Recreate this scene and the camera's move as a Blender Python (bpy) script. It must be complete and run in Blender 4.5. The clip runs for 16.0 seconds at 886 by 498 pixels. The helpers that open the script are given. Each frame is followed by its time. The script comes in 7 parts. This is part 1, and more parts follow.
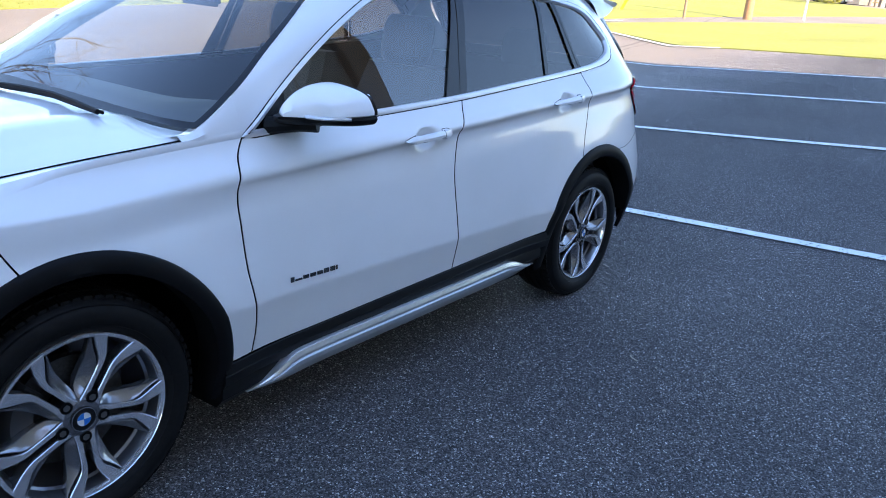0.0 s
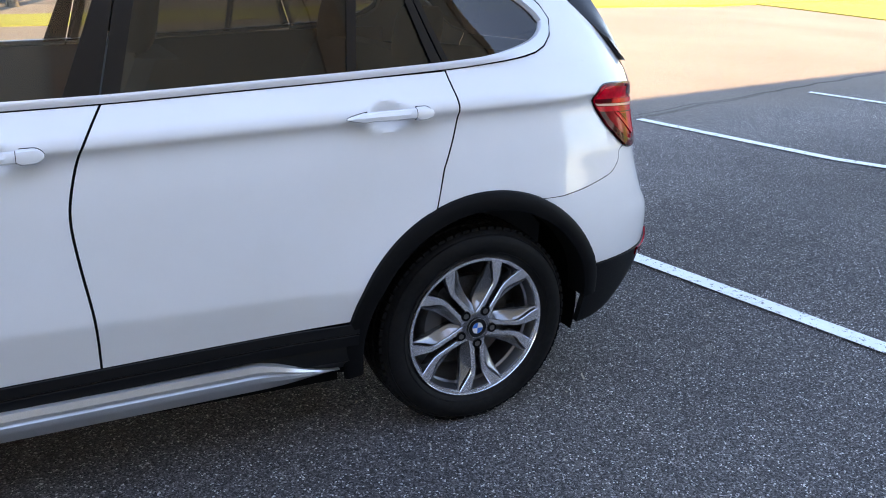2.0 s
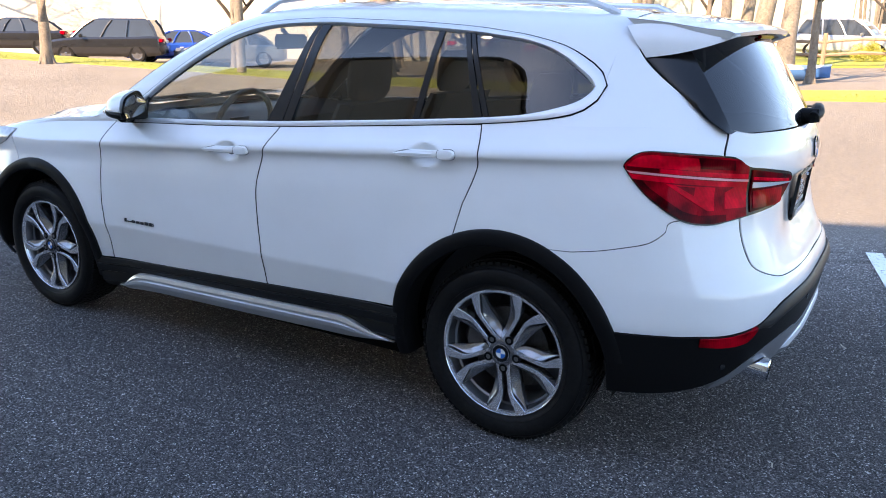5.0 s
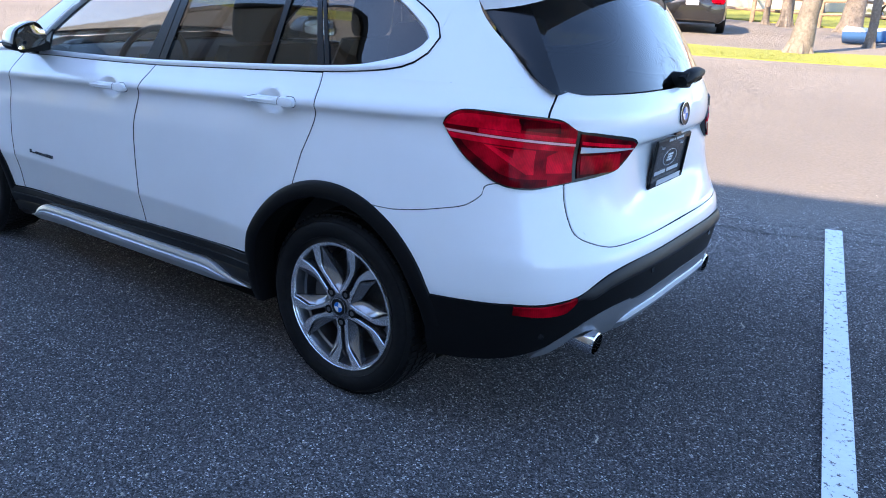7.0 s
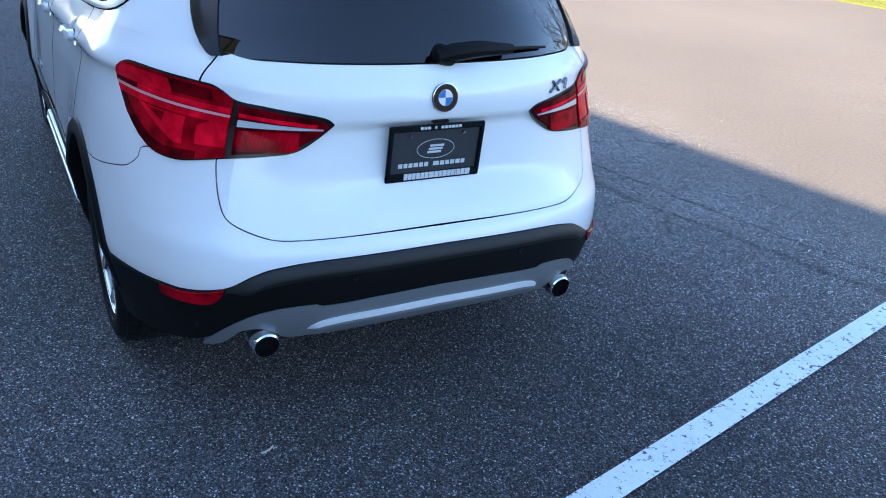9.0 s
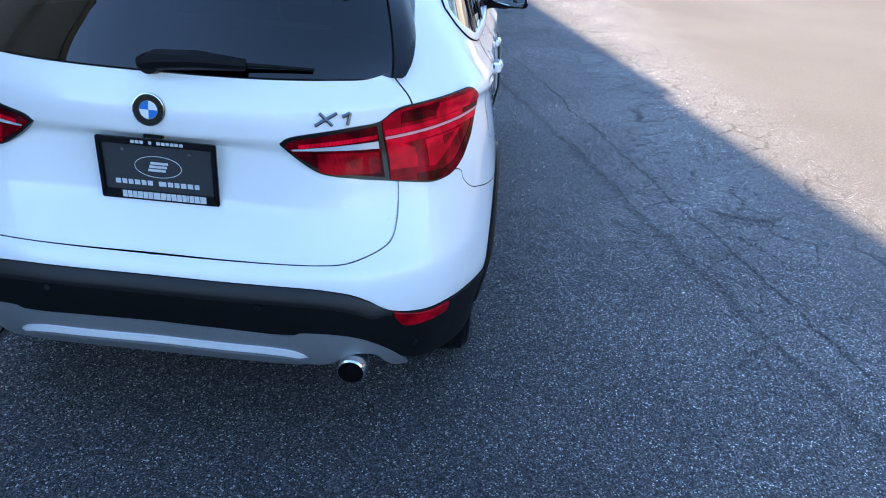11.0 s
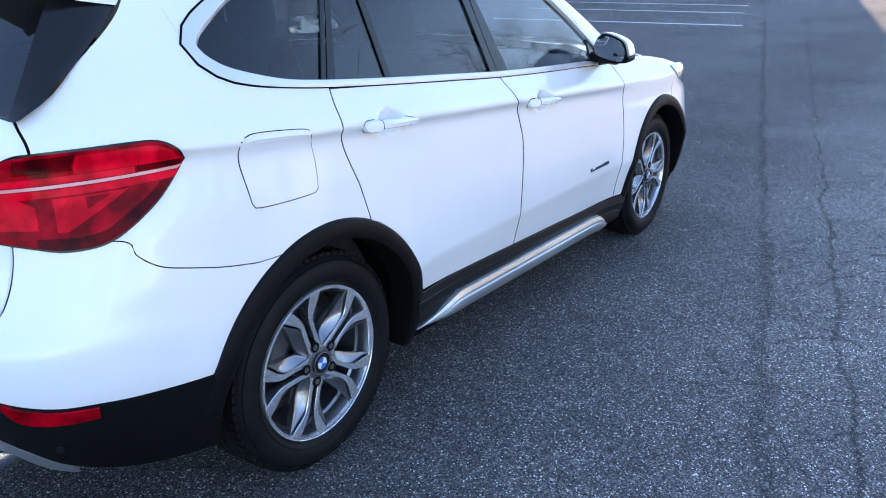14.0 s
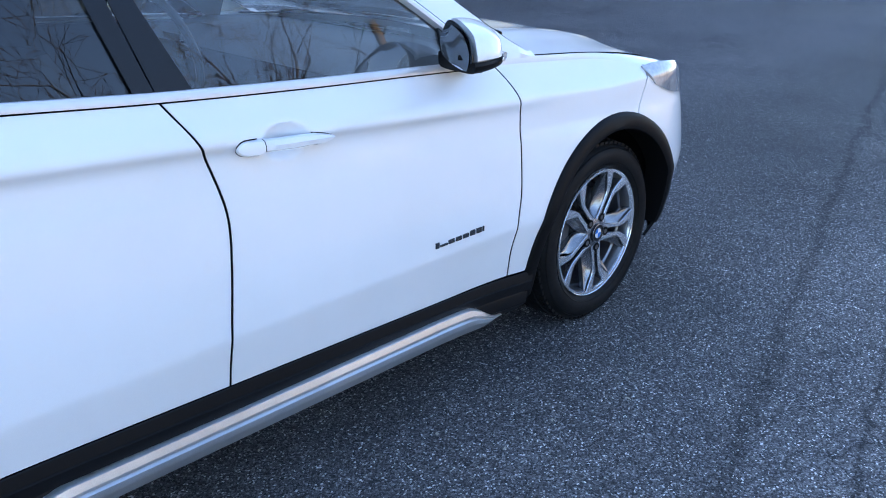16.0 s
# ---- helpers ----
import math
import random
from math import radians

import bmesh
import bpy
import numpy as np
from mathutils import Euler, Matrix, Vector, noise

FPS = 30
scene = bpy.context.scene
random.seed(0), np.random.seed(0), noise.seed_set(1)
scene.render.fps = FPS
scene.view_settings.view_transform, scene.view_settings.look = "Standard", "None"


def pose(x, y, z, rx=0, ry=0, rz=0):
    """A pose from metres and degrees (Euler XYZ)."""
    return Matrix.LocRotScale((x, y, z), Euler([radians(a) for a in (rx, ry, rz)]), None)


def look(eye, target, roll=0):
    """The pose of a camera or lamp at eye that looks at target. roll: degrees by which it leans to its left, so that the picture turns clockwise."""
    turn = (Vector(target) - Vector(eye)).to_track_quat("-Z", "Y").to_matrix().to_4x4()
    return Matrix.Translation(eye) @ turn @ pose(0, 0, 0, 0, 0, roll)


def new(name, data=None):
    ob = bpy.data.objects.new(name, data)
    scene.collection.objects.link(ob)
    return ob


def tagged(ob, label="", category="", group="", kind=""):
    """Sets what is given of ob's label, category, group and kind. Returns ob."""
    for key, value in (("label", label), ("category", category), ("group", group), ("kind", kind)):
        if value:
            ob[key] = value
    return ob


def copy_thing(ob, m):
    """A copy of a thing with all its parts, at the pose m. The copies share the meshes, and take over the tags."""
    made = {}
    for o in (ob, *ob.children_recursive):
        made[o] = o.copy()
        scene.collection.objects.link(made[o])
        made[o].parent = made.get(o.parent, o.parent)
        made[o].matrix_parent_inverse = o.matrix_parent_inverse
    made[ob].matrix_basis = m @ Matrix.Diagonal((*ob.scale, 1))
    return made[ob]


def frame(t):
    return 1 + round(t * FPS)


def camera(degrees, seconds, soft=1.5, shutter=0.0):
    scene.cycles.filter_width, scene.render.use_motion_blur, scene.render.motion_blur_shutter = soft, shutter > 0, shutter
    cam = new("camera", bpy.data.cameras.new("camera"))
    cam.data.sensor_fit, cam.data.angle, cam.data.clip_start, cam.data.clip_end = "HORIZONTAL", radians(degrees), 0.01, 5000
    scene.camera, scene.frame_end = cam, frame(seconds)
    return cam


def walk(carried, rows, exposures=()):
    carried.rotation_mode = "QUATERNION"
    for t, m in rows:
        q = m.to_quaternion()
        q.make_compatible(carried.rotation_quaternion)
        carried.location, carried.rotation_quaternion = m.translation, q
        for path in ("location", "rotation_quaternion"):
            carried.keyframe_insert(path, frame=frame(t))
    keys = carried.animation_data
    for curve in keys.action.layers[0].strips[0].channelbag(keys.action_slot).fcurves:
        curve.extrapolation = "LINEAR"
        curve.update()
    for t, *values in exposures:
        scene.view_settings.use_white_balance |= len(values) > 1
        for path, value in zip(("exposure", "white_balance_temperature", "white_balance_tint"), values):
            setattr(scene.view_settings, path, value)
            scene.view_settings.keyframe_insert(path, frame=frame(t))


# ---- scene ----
cam = camera(58.1, 16.0, 1.0)
PATH = [
    (0, (2.238, 2.673, 1.507), (0.731, 1.521, 0.872), 4.9),
    (0.5, (1.704, 2.725, 1.523), (0.271, 1.486, 0.882), 4.8),
    (1, (1.122, 2.799, 1.472), (-0.214, 1.454, 0.835), 4.3),
    (1.5, (0.497, 2.814, 1.43), (-0.662, 1.318, 0.783), 3.9),
    (2, (-0.128, 2.866, 1.424), (-1.007, 1.195, 0.763), 3.3),
    (2.5, (-0.732, 2.908, 1.423), (-1.238, 1.09, 0.76), 2.7),
    (3, (-1.286, 2.859, 1.42), (-1.323, 0.965, 0.779), 1.9),
    (3.5, (-1.798, 2.935, 1.444), (-1.366, 1.077, 0.842), 0.5),
    (4, (-2.159, 3.174, 1.466), (-1.405, 1.411, 0.895), -0.2),
    (4.2, (-2.296, 3.224, 1.469), (-1.44, 1.5, 0.927), -0.4),
    (6.3, (-2.724, 3.254, 1.535), (-1.68, 1.659, 0.933), 0.8),
    (6.5, (-2.835, 3.137, 1.518), (-1.788, 1.55, 0.896), 1.3),
    (7, (-3.147, 2.767, 1.52), (-2.059, 1.232, 0.843), 2.8),
    (7.5, (-3.396, 2.356, 1.529), (-2.225, 0.909, 0.797), 4.1),
    (8, (-3.719, 1.977, 1.556), (-2.429, 0.661, 0.777), 4.6),
    (8.5, (-4.008, 1.607, 1.603), (-2.583, 0.461, 0.792), 4.6),
    (9, (-4.124, 1.104, 1.633), (-2.568, 0.18, 0.781), 4.6),
    (9.5, (-4.188, 0.595, 1.651), (-2.545, -0.109, 0.753), 4.9),
    (10, (-4.164, 0.103, 1.648), (-2.438, -0.329, 0.734), 4.6),
    (10.2, (-4.142, -0.072, 1.64), (-2.385, -0.408, 0.745), 4.6),
    (12.3, (-4.005, -1.93, 1.551), (-2.267, -1.252, 0.832), 2.0),
    (12.5, (-3.962, -2.021, 1.554), (-2.247, -1.279, 0.842), 1.6),
    (13, (-3.674, -2.132, 1.51), (-2.013, -1.256, 0.821), 0.6),
    (13.5, (-3.294, -2.22, 1.512), (-1.694, -1.235, 0.825), 0.3),
    (14, (-2.886, -2.341, 1.484), (-1.337, -1.281, 0.794), 0.2),
    (14.5, (-2.474, -2.355, 1.453), (-0.974, -1.233, 0.755), 0.0),
    (15, (-2.028, -2.353, 1.433), (-0.578, -1.182, 0.707), 0.1),
    (15.5, (-1.542, -2.38, 1.415), (-0.145, -1.158, 0.669), 0.1),
    (16, (-1.02, -2.336, 1.41), (0.304, -1.05, 0.64), 0.2),
]
# the clip's camera changes its brightness and white balance on the way
EXPOSURES = [(0, 2.44, 6100, 14), (0.5, 2.58, 6700, 14), (1, 2.68, 7300, 17), (1.5, 2.74, 7200, 20), (2.5, 2.88, 8300, 16), (3.5, 2.86, 8300, 19), (4.2, 2.68, 7800, 17), (6.5, 2.5, 5950, 15), (7.5, 2.48, 5850, 13), (8.5, 2.4, 5900, 10), (9.5, 2.35, 5700, 10), (10, 2.31, 5650, 8),
             (12.5, 2.42, 6050, 16), (13, 2.52, 6750, 18), (13.5, 2.6, 6750, 16), (14, 2.56, 6300, 14), (15, 2.5, 5950, 13), (16, 2.46, 6000, 13)]
walk(cam, [(t, look(eye, target, roll)) for t, eye, target, roll in PATH], EXPOSURES)

# ---- light ----
SUN_EL, SUN_AZ = radians(38), radians(12)      # the sun stands over the building, on the car's left
sun_dir = Vector((math.sin(SUN_AZ) * math.cos(SUN_EL), math.cos(SUN_AZ) * math.cos(SUN_EL), math.sin(SUN_EL)))
world = bpy.data.worlds.new("sky")
scene.world = world
world.use_nodes = True
_nt = world.node_tree
_sky = _nt.nodes.new("ShaderNodeTexSky")
_sky.sky_type = 'NISHITA'
_sky.sun_disc = False
_sky.sun_elevation = SUN_EL
_sky.sun_rotation = SUN_AZ
_sky.air_density, _sky.dust_density, _sky.ozone_density = 1.0, 0.2, 1.2
_nt.nodes["Background"].inputs["Strength"].default_value = 0.105
_nt.links.new(_sky.outputs[0], _nt.nodes["Background"].inputs["Color"])
sun = new("sun", bpy.data.lights.new("sun", 'SUN'))
sun.data.energy, sun.data.angle, sun.data.color = 3.6, radians(0.53), (1.0, 0.75, 0.49)
sun.matrix_world = look(sun_dir * 60, (0, 0, 0))


# ---- materials ----
def mat(name, color, rough=0.5, metal=0.0, coat=0.0, spec=0.5):
    m = bpy.data.materials.new(name)
    m.use_nodes = True
    b = m.node_tree.nodes["Principled BSDF"]
    b.inputs["Base Color"].default_value = (*color, 1)
    b.inputs["Roughness"].default_value = rough
    b.inputs["Metallic"].default_value = metal
    b.inputs["Coat Weight"].default_value = coat
    b.inputs["Coat Roughness"].default_value = 0.03
    b.inputs["Specular IOR Level"].default_value = spec
    return m


def nodes_of(m):
    return m.node_tree.nodes, m.node_tree.links, m.node_tree.nodes["Principled BSDF"]


def noise_tex(m, scale, detail=4, rough=0.6, coords="Object"):
    n, l, b = nodes_of(m)
    t = n.new("ShaderNodeTexNoise")
    t.inputs["Scale"].default_value, t.inputs["Detail"].default_value, t.inputs["Roughness"].default_value = scale, detail, rough
    c = n.new("ShaderNodeTexCoord")
    l.new(c.outputs[coords], t.inputs["Vector"])
    return t


def ramp(m, src, stops):
    n, l, b = nodes_of(m)
    r = n.new("ShaderNodeValToRGB")
    while len(r.color_ramp.elements) < len(stops):
        r.color_ramp.elements.new(0.5)
    for e, (p, c) in zip(r.color_ramp.elements, stops):
        e.position, e.color = p, (*c, 1)
    l.new(src, r.inputs[0])
    return r


def mix(m, kind, fac, a, b2):
    n, l, b = nodes_of(m)
    x = n.new("ShaderNodeMix")
    x.data_type, x.blend_type = 'RGBA', kind
    for sock, v in ((x.inputs[0], fac), (x.inputs[6], a), (x.inputs[7], b2)):
        if hasattr(v, "links"):
            l.new(v, sock)
        elif isinstance(v, tuple):
            sock.default_value = (*v, 1)
        else:
            sock.default_value = v
    return x.outputs[2]


def bump(m, src, strength, distance):
    n, l, b = nodes_of(m)
    x = n.new("ShaderNodeBump")
    x.inputs["Strength"].default_value, x.inputs["Distance"].default_value = strength, distance
    l.new(src, x.inputs["Height"])
    l.new(x.outputs[0], b.inputs["Normal"])


def mottled(m, scale, lo, hi, stain=(0.85, 1.0), stain_scale=0.4, bump_strength=0.0, bump_dist=0.002, bump_scale=None):
    """Two scales of variation: fine grain between lo and hi, and broad stains."""
    n, l, b = nodes_of(m)
    g = noise_tex(m, scale, 6, 0.7)
    c = ramp(m, g.outputs[0], [(0.3, lo), (0.7, hi)])
    s = noise_tex(m, stain_scale, 4, 0.55)
    sc = ramp(m, s.outputs[0], [(0.35, (stain[0],) * 3), (0.65, (stain[1],) * 3)])
    out = mix(m, 'MULTIPLY', 1.0, c.outputs[0], sc.outputs[0])
    l.new(out, b.inputs["Base Color"])
    if bump_strength:
        h = noise_tex(m, bump_scale or scale, 5, 0.65)
        bump(m, h.outputs[0], bump_strength, bump_dist)
    return m


# white car paint under clear coat, with a faint pearl grain and a trace of road dust
M_PAINT = mat("white_paint", (0.87, 0.875, 0.88), 0.32, 0.0, 1.0)
_n, _l, _b = nodes_of(M_PAINT)
_f = noise_tex(M_PAINT, 900, 2)
_c = ramp(M_PAINT, _f.outputs[0], [(0.3, (0.845, 0.85, 0.855)), (0.7, (0.89, 0.895, 0.90))])
_d = noise_tex(M_PAINT, 2.2, 5)
_dc = ramp(M_PAINT, _d.outputs[0], [(0.35, (0.965, 0.962, 0.955)), (0.6, (1, 1, 1))])
_l.new(mix(M_PAINT, 'MULTIPLY', 1.0, _c.outputs[0], _dc.outputs[0]), _b.inputs["Base Color"])

M_CLAD = mottled(mat("black_plastic", (0.01, 0.01, 0.0105), 0.5, spec=0.12), 400, (0.0035, 0.0035, 0.004), (0.008, 0.008, 0.0085), (0.8, 1.1), 3.0, 0.25, 0.0006, 900)
# lighter copy of the black plastic, with sky light put into its colour
M_CLAD_SKYLIT = mottled(mat("black_plastic_skylit", (0.014, 0.014, 0.015), 0.46, spec=0.35), 400, (0.011, 0.011, 0.012), (0.017, 0.017, 0.018), (0.85, 1.1), 3.0, 0.2, 0.0006, 900)
M_ROCKER = mottled(mat("rocker_plastic", (0.006, 0.006, 0.0065), 0.42, spec=0.25), 400, (0.0045, 0.0045, 0.005), (0.0075, 0.0075, 0.008), (0.85, 1.1), 3.0, 0.2, 0.0006, 900)
M_GLOSSBLACK = mat("gloss_black", (0.006, 0.006, 0.007), 0.22, 0.0, 0.0, 0.4)
M_RUBBER = mottled(mat("tyre_rubber", (0.018, 0.018, 0.018), 0.56, spec=0.16), 60, (0.0055, 0.0055, 0.006), (0.012, 0.0118, 0.0118), (0.75, 1.2), 6.0, 0.2, 0.001, 300)
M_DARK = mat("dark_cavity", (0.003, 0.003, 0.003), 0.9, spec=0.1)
M_TRIM = mat("satin_chrome_trim", (0.74, 0.75, 0.77), 0.30, 0.45)
M_BADGE = mat("dark_chrome", (0.16, 0.17, 0.18), 0.2, 0.9)
M_CHROME = mat("chrome", (0.75, 0.76, 0.78), 0.10, 1.0)
M_SATIN = mottled(mat("satin_aluminium", (0.7, 0.7, 0.72), 0.28, 0.75), 350, (0.64, 0.65, 0.66), (0.76, 0.77, 0.78), (0.85, 1.05), 4.0)
M_MACHINED = mottled(mat("machined_alloy", (0.85, 0.85, 0.87), 0.18, 0.80), 500, (0.82, 0.82, 0.84), (0.94, 0.94, 0.96), (0.88, 1.06), 8.0)
M_ALLOY = mat("silver_alloy_paint", (0.26, 0.265, 0.28), 0.22, 0.85, 0.5)
M_BARREL = mat("wheel_barrel", (0.24, 0.245, 0.26), 0.30, 0.85)
M_DISC = mottled(mat("brake_disc", (0.12, 0.115, 0.11), 0.45, 0.8), 120, (0.07, 0.066, 0.062), (0.15, 0.145, 0.14))
M_CALIPER = mat("brake_caliper", (0.12, 0.12, 0.125), 0.5, 0.6)
M_SILVER = mottled(mat("silver_bumper_plastic", (0.22, 0.225, 0.24), 0.38, 0.35), 300, (0.19, 0.195, 0.21), (0.25, 0.255, 0.27), (0.9, 1.05), 3.0)
M_LEATHER = mottled(mat("dark_seat_leather", (0.03, 0.03, 0.032), 0.55), 90, (0.022, 0.022, 0.024), (0.042, 0.042, 0.045), (0.8, 1.1), 3.0, 0.3, 0.001, 200)
M_DASH = mottled(mat("soft_dash_plastic", (0.028, 0.03, 0.034), 0.6), 300, (0.022, 0.024, 0.028), (0.036, 0.038, 0.042), (0.85, 1.1), 2.0)
M_LINING = mottled(mat("grey_cabin_lining", (0.08, 0.078, 0.075), 0.8), 200, (0.065, 0.063, 0.06), (0.095, 0.092, 0.09))
M_BLUE = mat("enamel_blue", (0.03, 0.17, 0.55), 0.2, 0, 0.8)
M_WHITE = mat("enamel_white", (0.8, 0.8, 0.8), 0.2, 0, 0.8)
M_PLATE = mottled(mat("plate_black", (0.05, 0.052, 0.055), 0.25), 200, (0.045, 0.047, 0.05), (0.06, 0.062, 0.066))
M_PRINT = mat("plate_print", (0.62, 0.64, 0.66), 0.4)


def glass_mat(name, tint, sheen=0.042, fall=4.5, rough=0.0):
    """Thin window glass: tinted see-through, with a mirror-like sheen by angle."""
    m = bpy.data.materials.new(name)
    m.use_nodes = True
    n, l = m.node_tree.nodes, m.node_tree.links
    n.clear()
    o = n.new("ShaderNodeOutputMaterial")
    t = n.new("ShaderNodeBsdfTransparent")
    t.inputs[0].default_value = (*tint, 1)
    g = n.new("ShaderNodeBsdfGlossy")
    g.inputs["Roughness"].default_value = rough
    g.inputs[0].default_value = (1, 1, 1, 1)
    lw = n.new("ShaderNodeLayerWeight")
    lw.inputs[0].default_value = 0.5
    p5 = n.new("ShaderNodeMath")
    p5.operation = 'POWER'
    l.new(lw.outputs["Facing"], p5.inputs[0])
    p5.inputs[1].default_value = fall
    fr = n.new("ShaderNodeMath")
    fr.operation = 'MULTIPLY_ADD'
    l.new(p5.outputs[0], fr.inputs[0])
    fr.inputs[1].default_value, fr.inputs[2].default_value = 1 - sheen, sheen
    x = n.new("ShaderNodeMixShader")
    l.new(fr.outputs[0], x.inputs[0])
    l.new(t.outputs[0], x.inputs[1])
    l.new(g.outputs[0], x.inputs[2])
    l.new(x.outputs[0], o.inputs[0])
    return m


M_GLASS = glass_mat("clear_glass", (0.80, 0.83, 0.82), 0.095)
M_PRIVACY = glass_mat("privacy_glass", (0.17, 0.175, 0.172), 0.060)
M_REARGLASS = glass_mat("tinted_rear_glass", (0.05, 0.056, 0.064), 0.060, 3.2)

# red lamp lens
M_LENS = mat("red_lens", (0.27, 0.001, 0.006), 0.04, 0.0, 0.0, 0.06)
M_LENSDARK = mat("dark_red_lens", (0.085, 0.0006, 0.003), 0.04, 0.0, 0.0, 0.06)
M_LENSBRIGHT = mat("bright_red_lens", (0.62, 0.003, 0.020), 0.06, 0.0, 0.0, 0.06)
M_PINKBAR = mat("pale_red_bar", (.78, .30, .32), .15, 0, 0.3)


def lens_optics(m, lo, hi, bands=70):
    """Ribbed optics behind a red lens: broad glow and fine moulded ribs."""
    n, l, b = nodes_of(m)
    g = noise_tex(m, 16, 3, 0.5)
    c = ramp(m, g.outputs[0], [(0.36, lo), (0.62, hi)])
    w = n.new("ShaderNodeTexWave")
    w.inputs["Scale"].default_value, w.inputs["Distortion"].default_value = bands, 1.5
    l.new(n["Texture Coordinate"].outputs["Object"] if "Texture Coordinate" in n else n.new("ShaderNodeTexCoord").outputs["Object"], w.inputs["Vector"])
    wc = ramp(m, w.outputs["Fac"], [(0.2, (0.90, 0.90, 0.90)), (0.8, (1.06, 1.06, 1.06))])
    l.new(mix(m, 'MULTIPLY', 1.0, c.outputs[0], wc.outputs[0]), b.inputs["Base Color"])


lens_optics(M_LENS, (0.15, 0.0004, 0.004), (0.46, 0.0015, 0.012))
lens_optics(M_LENSDARK, (0.035, 0.0003, 0.002), (0.15, 0.0008, 0.005), 50)
lens_optics(M_LENSBRIGHT, (0.52, 0.0012, 0.011), (0.95, 0.003, 0.027), 90)
M_HEADLAMP = mottled(mat("headlamp_lens", (0.4, 0.4, 0.42), 0.12, 0.2, 0.6), 30, (0.30, 0.30, 0.32), (0.55, 0.54, 0.54), (0.7, 1.1), 9.0)
M_CLEARLENS = mat("clear_lens", (0.66, 0.66, 0.68), 0.06, 0.3, 1.0)

# asphalt: bitumen with pale stone chips, worn patches and fine cracks
M_ASPHALT = mat("asphalt", (0.05, 0.05, 0.052), 0.75, spec=0.15)
_n, _l, _b = nodes_of(M_ASPHALT)
_v = _n.new("ShaderNodeTexVoronoi")
_v.feature = 'F1'
_v.inputs["Scale"].default_value = 205
_tc = _n.new("ShaderNodeTexCoord")
_l.new(_tc.outputs["Object"], _v.inputs["Vector"])
_sep = _n.new("ShaderNodeSeparateColor")
_l.new(_v.outputs["Color"], _sep.inputs[0])
_stone = ramp(M_ASPHALT, _sep.outputs[0], [(0.0, (0.022, 0.022, 0.023)), (0.40, (0.060, 0.059, 0.061)), (0.80, (0.116, 0.114, 0.116)), (0.955, (0.235, 0.232, 0.234)), (0.995, (0.60, 0.60, 0.59))])
_fine = noise_tex(M_ASPHALT, 260, 4, 0.7)
_fc = ramp(M_ASPHALT, _fine.outputs[0], [(0.3, (0.45, 0.45, 0.46)), (0.7, (1.5, 1.5, 1.5))])
_a1 = mix(M_ASPHALT, 'MULTIPLY', 1.0, _stone.outputs[0], _fc.outputs[0])
_big = noise_tex(M_ASPHALT, 0.55, 5, 0.6)
_bc = ramp(M_ASPHALT, _big.outputs[0], [(0.3, (0.95, 0.95, 0.97)), (0.5, (1.22, 1.22, 1.22)), (0.72, (1.52, 1.51, 1.49))])
_a2 = mix(M_ASPHALT, 'MULTIPLY', 1.0, _a1, _bc.outputs[0])
_cv = _n.new("ShaderNodeTexVoronoi")          # crack lines over the worn side of the lot
_cv.feature = 'DISTANCE_TO_EDGE'
_cv.inputs["Scale"].default_value = 2.6
_wob = noise_tex(M_ASPHALT, 1.6, 5, 0.6)
_vm = _n.new("ShaderNodeVectorMath")
_vm.operation = 'MULTIPLY_ADD'
_l.new(_wob.outputs["Color"], _vm.inputs[0])
_vm.inputs[1].default_value = (0.45, 0.45, 0.0)
_l.new(_tc.outputs["Object"], _vm.inputs[2])
_l.new(_vm.outputs[0], _cv.inputs["Vector"])
_cr = ramp(M_ASPHALT, _cv.outputs["Distance"], [(0.0, (0.42, 0.42, 0.43)), (0.008, (0.55, 0.55, 0.56)), (0.022, (1, 1, 1))])
_sx = _n.new("ShaderNodeSeparateXYZ")
_l.new(_tc.outputs["Object"], _sx.inputs[0])
_mr = _n.new("ShaderNodeMapRange")
_mr.inputs[1].default_value, _mr.inputs[2].default_value, _mr.inputs[3].default_value, _mr.inputs[4].default_value = -1.3, -2.0, 0.0, 1.0
_l.new(_sx.outputs[1], _mr.inputs[0])
_pm = noise_tex(M_ASPHALT, 0.45, 3, 0.5)
_pr = ramp(M_ASPHALT, _pm.outputs[0], [(0.30, (0, 0, 0)), (0.42, (1, 1, 1))])
_mm = _n.new("ShaderNodeMath")
_mm.operation = 'MULTIPLY'
_l.new(_mr.outputs[0], _mm.inputs[0])
_l.new(_pr.outputs[0], _mm.inputs[1])
_w = _n.new("ShaderNodeMapRange")            # travelled lane: worn to its stones, and paler for sky sheen put in colour
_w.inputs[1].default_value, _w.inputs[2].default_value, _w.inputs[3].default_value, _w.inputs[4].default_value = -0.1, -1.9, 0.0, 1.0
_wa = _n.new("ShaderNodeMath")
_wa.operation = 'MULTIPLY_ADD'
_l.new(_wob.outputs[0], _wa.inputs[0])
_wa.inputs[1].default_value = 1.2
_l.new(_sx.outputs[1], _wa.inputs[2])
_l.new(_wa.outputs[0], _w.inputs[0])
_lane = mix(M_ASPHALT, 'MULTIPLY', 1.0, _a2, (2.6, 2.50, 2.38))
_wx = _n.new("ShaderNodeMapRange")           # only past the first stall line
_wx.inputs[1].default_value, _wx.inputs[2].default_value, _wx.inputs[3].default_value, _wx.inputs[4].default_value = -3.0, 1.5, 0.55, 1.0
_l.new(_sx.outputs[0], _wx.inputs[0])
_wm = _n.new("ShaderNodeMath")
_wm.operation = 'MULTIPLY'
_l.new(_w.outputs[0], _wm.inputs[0])
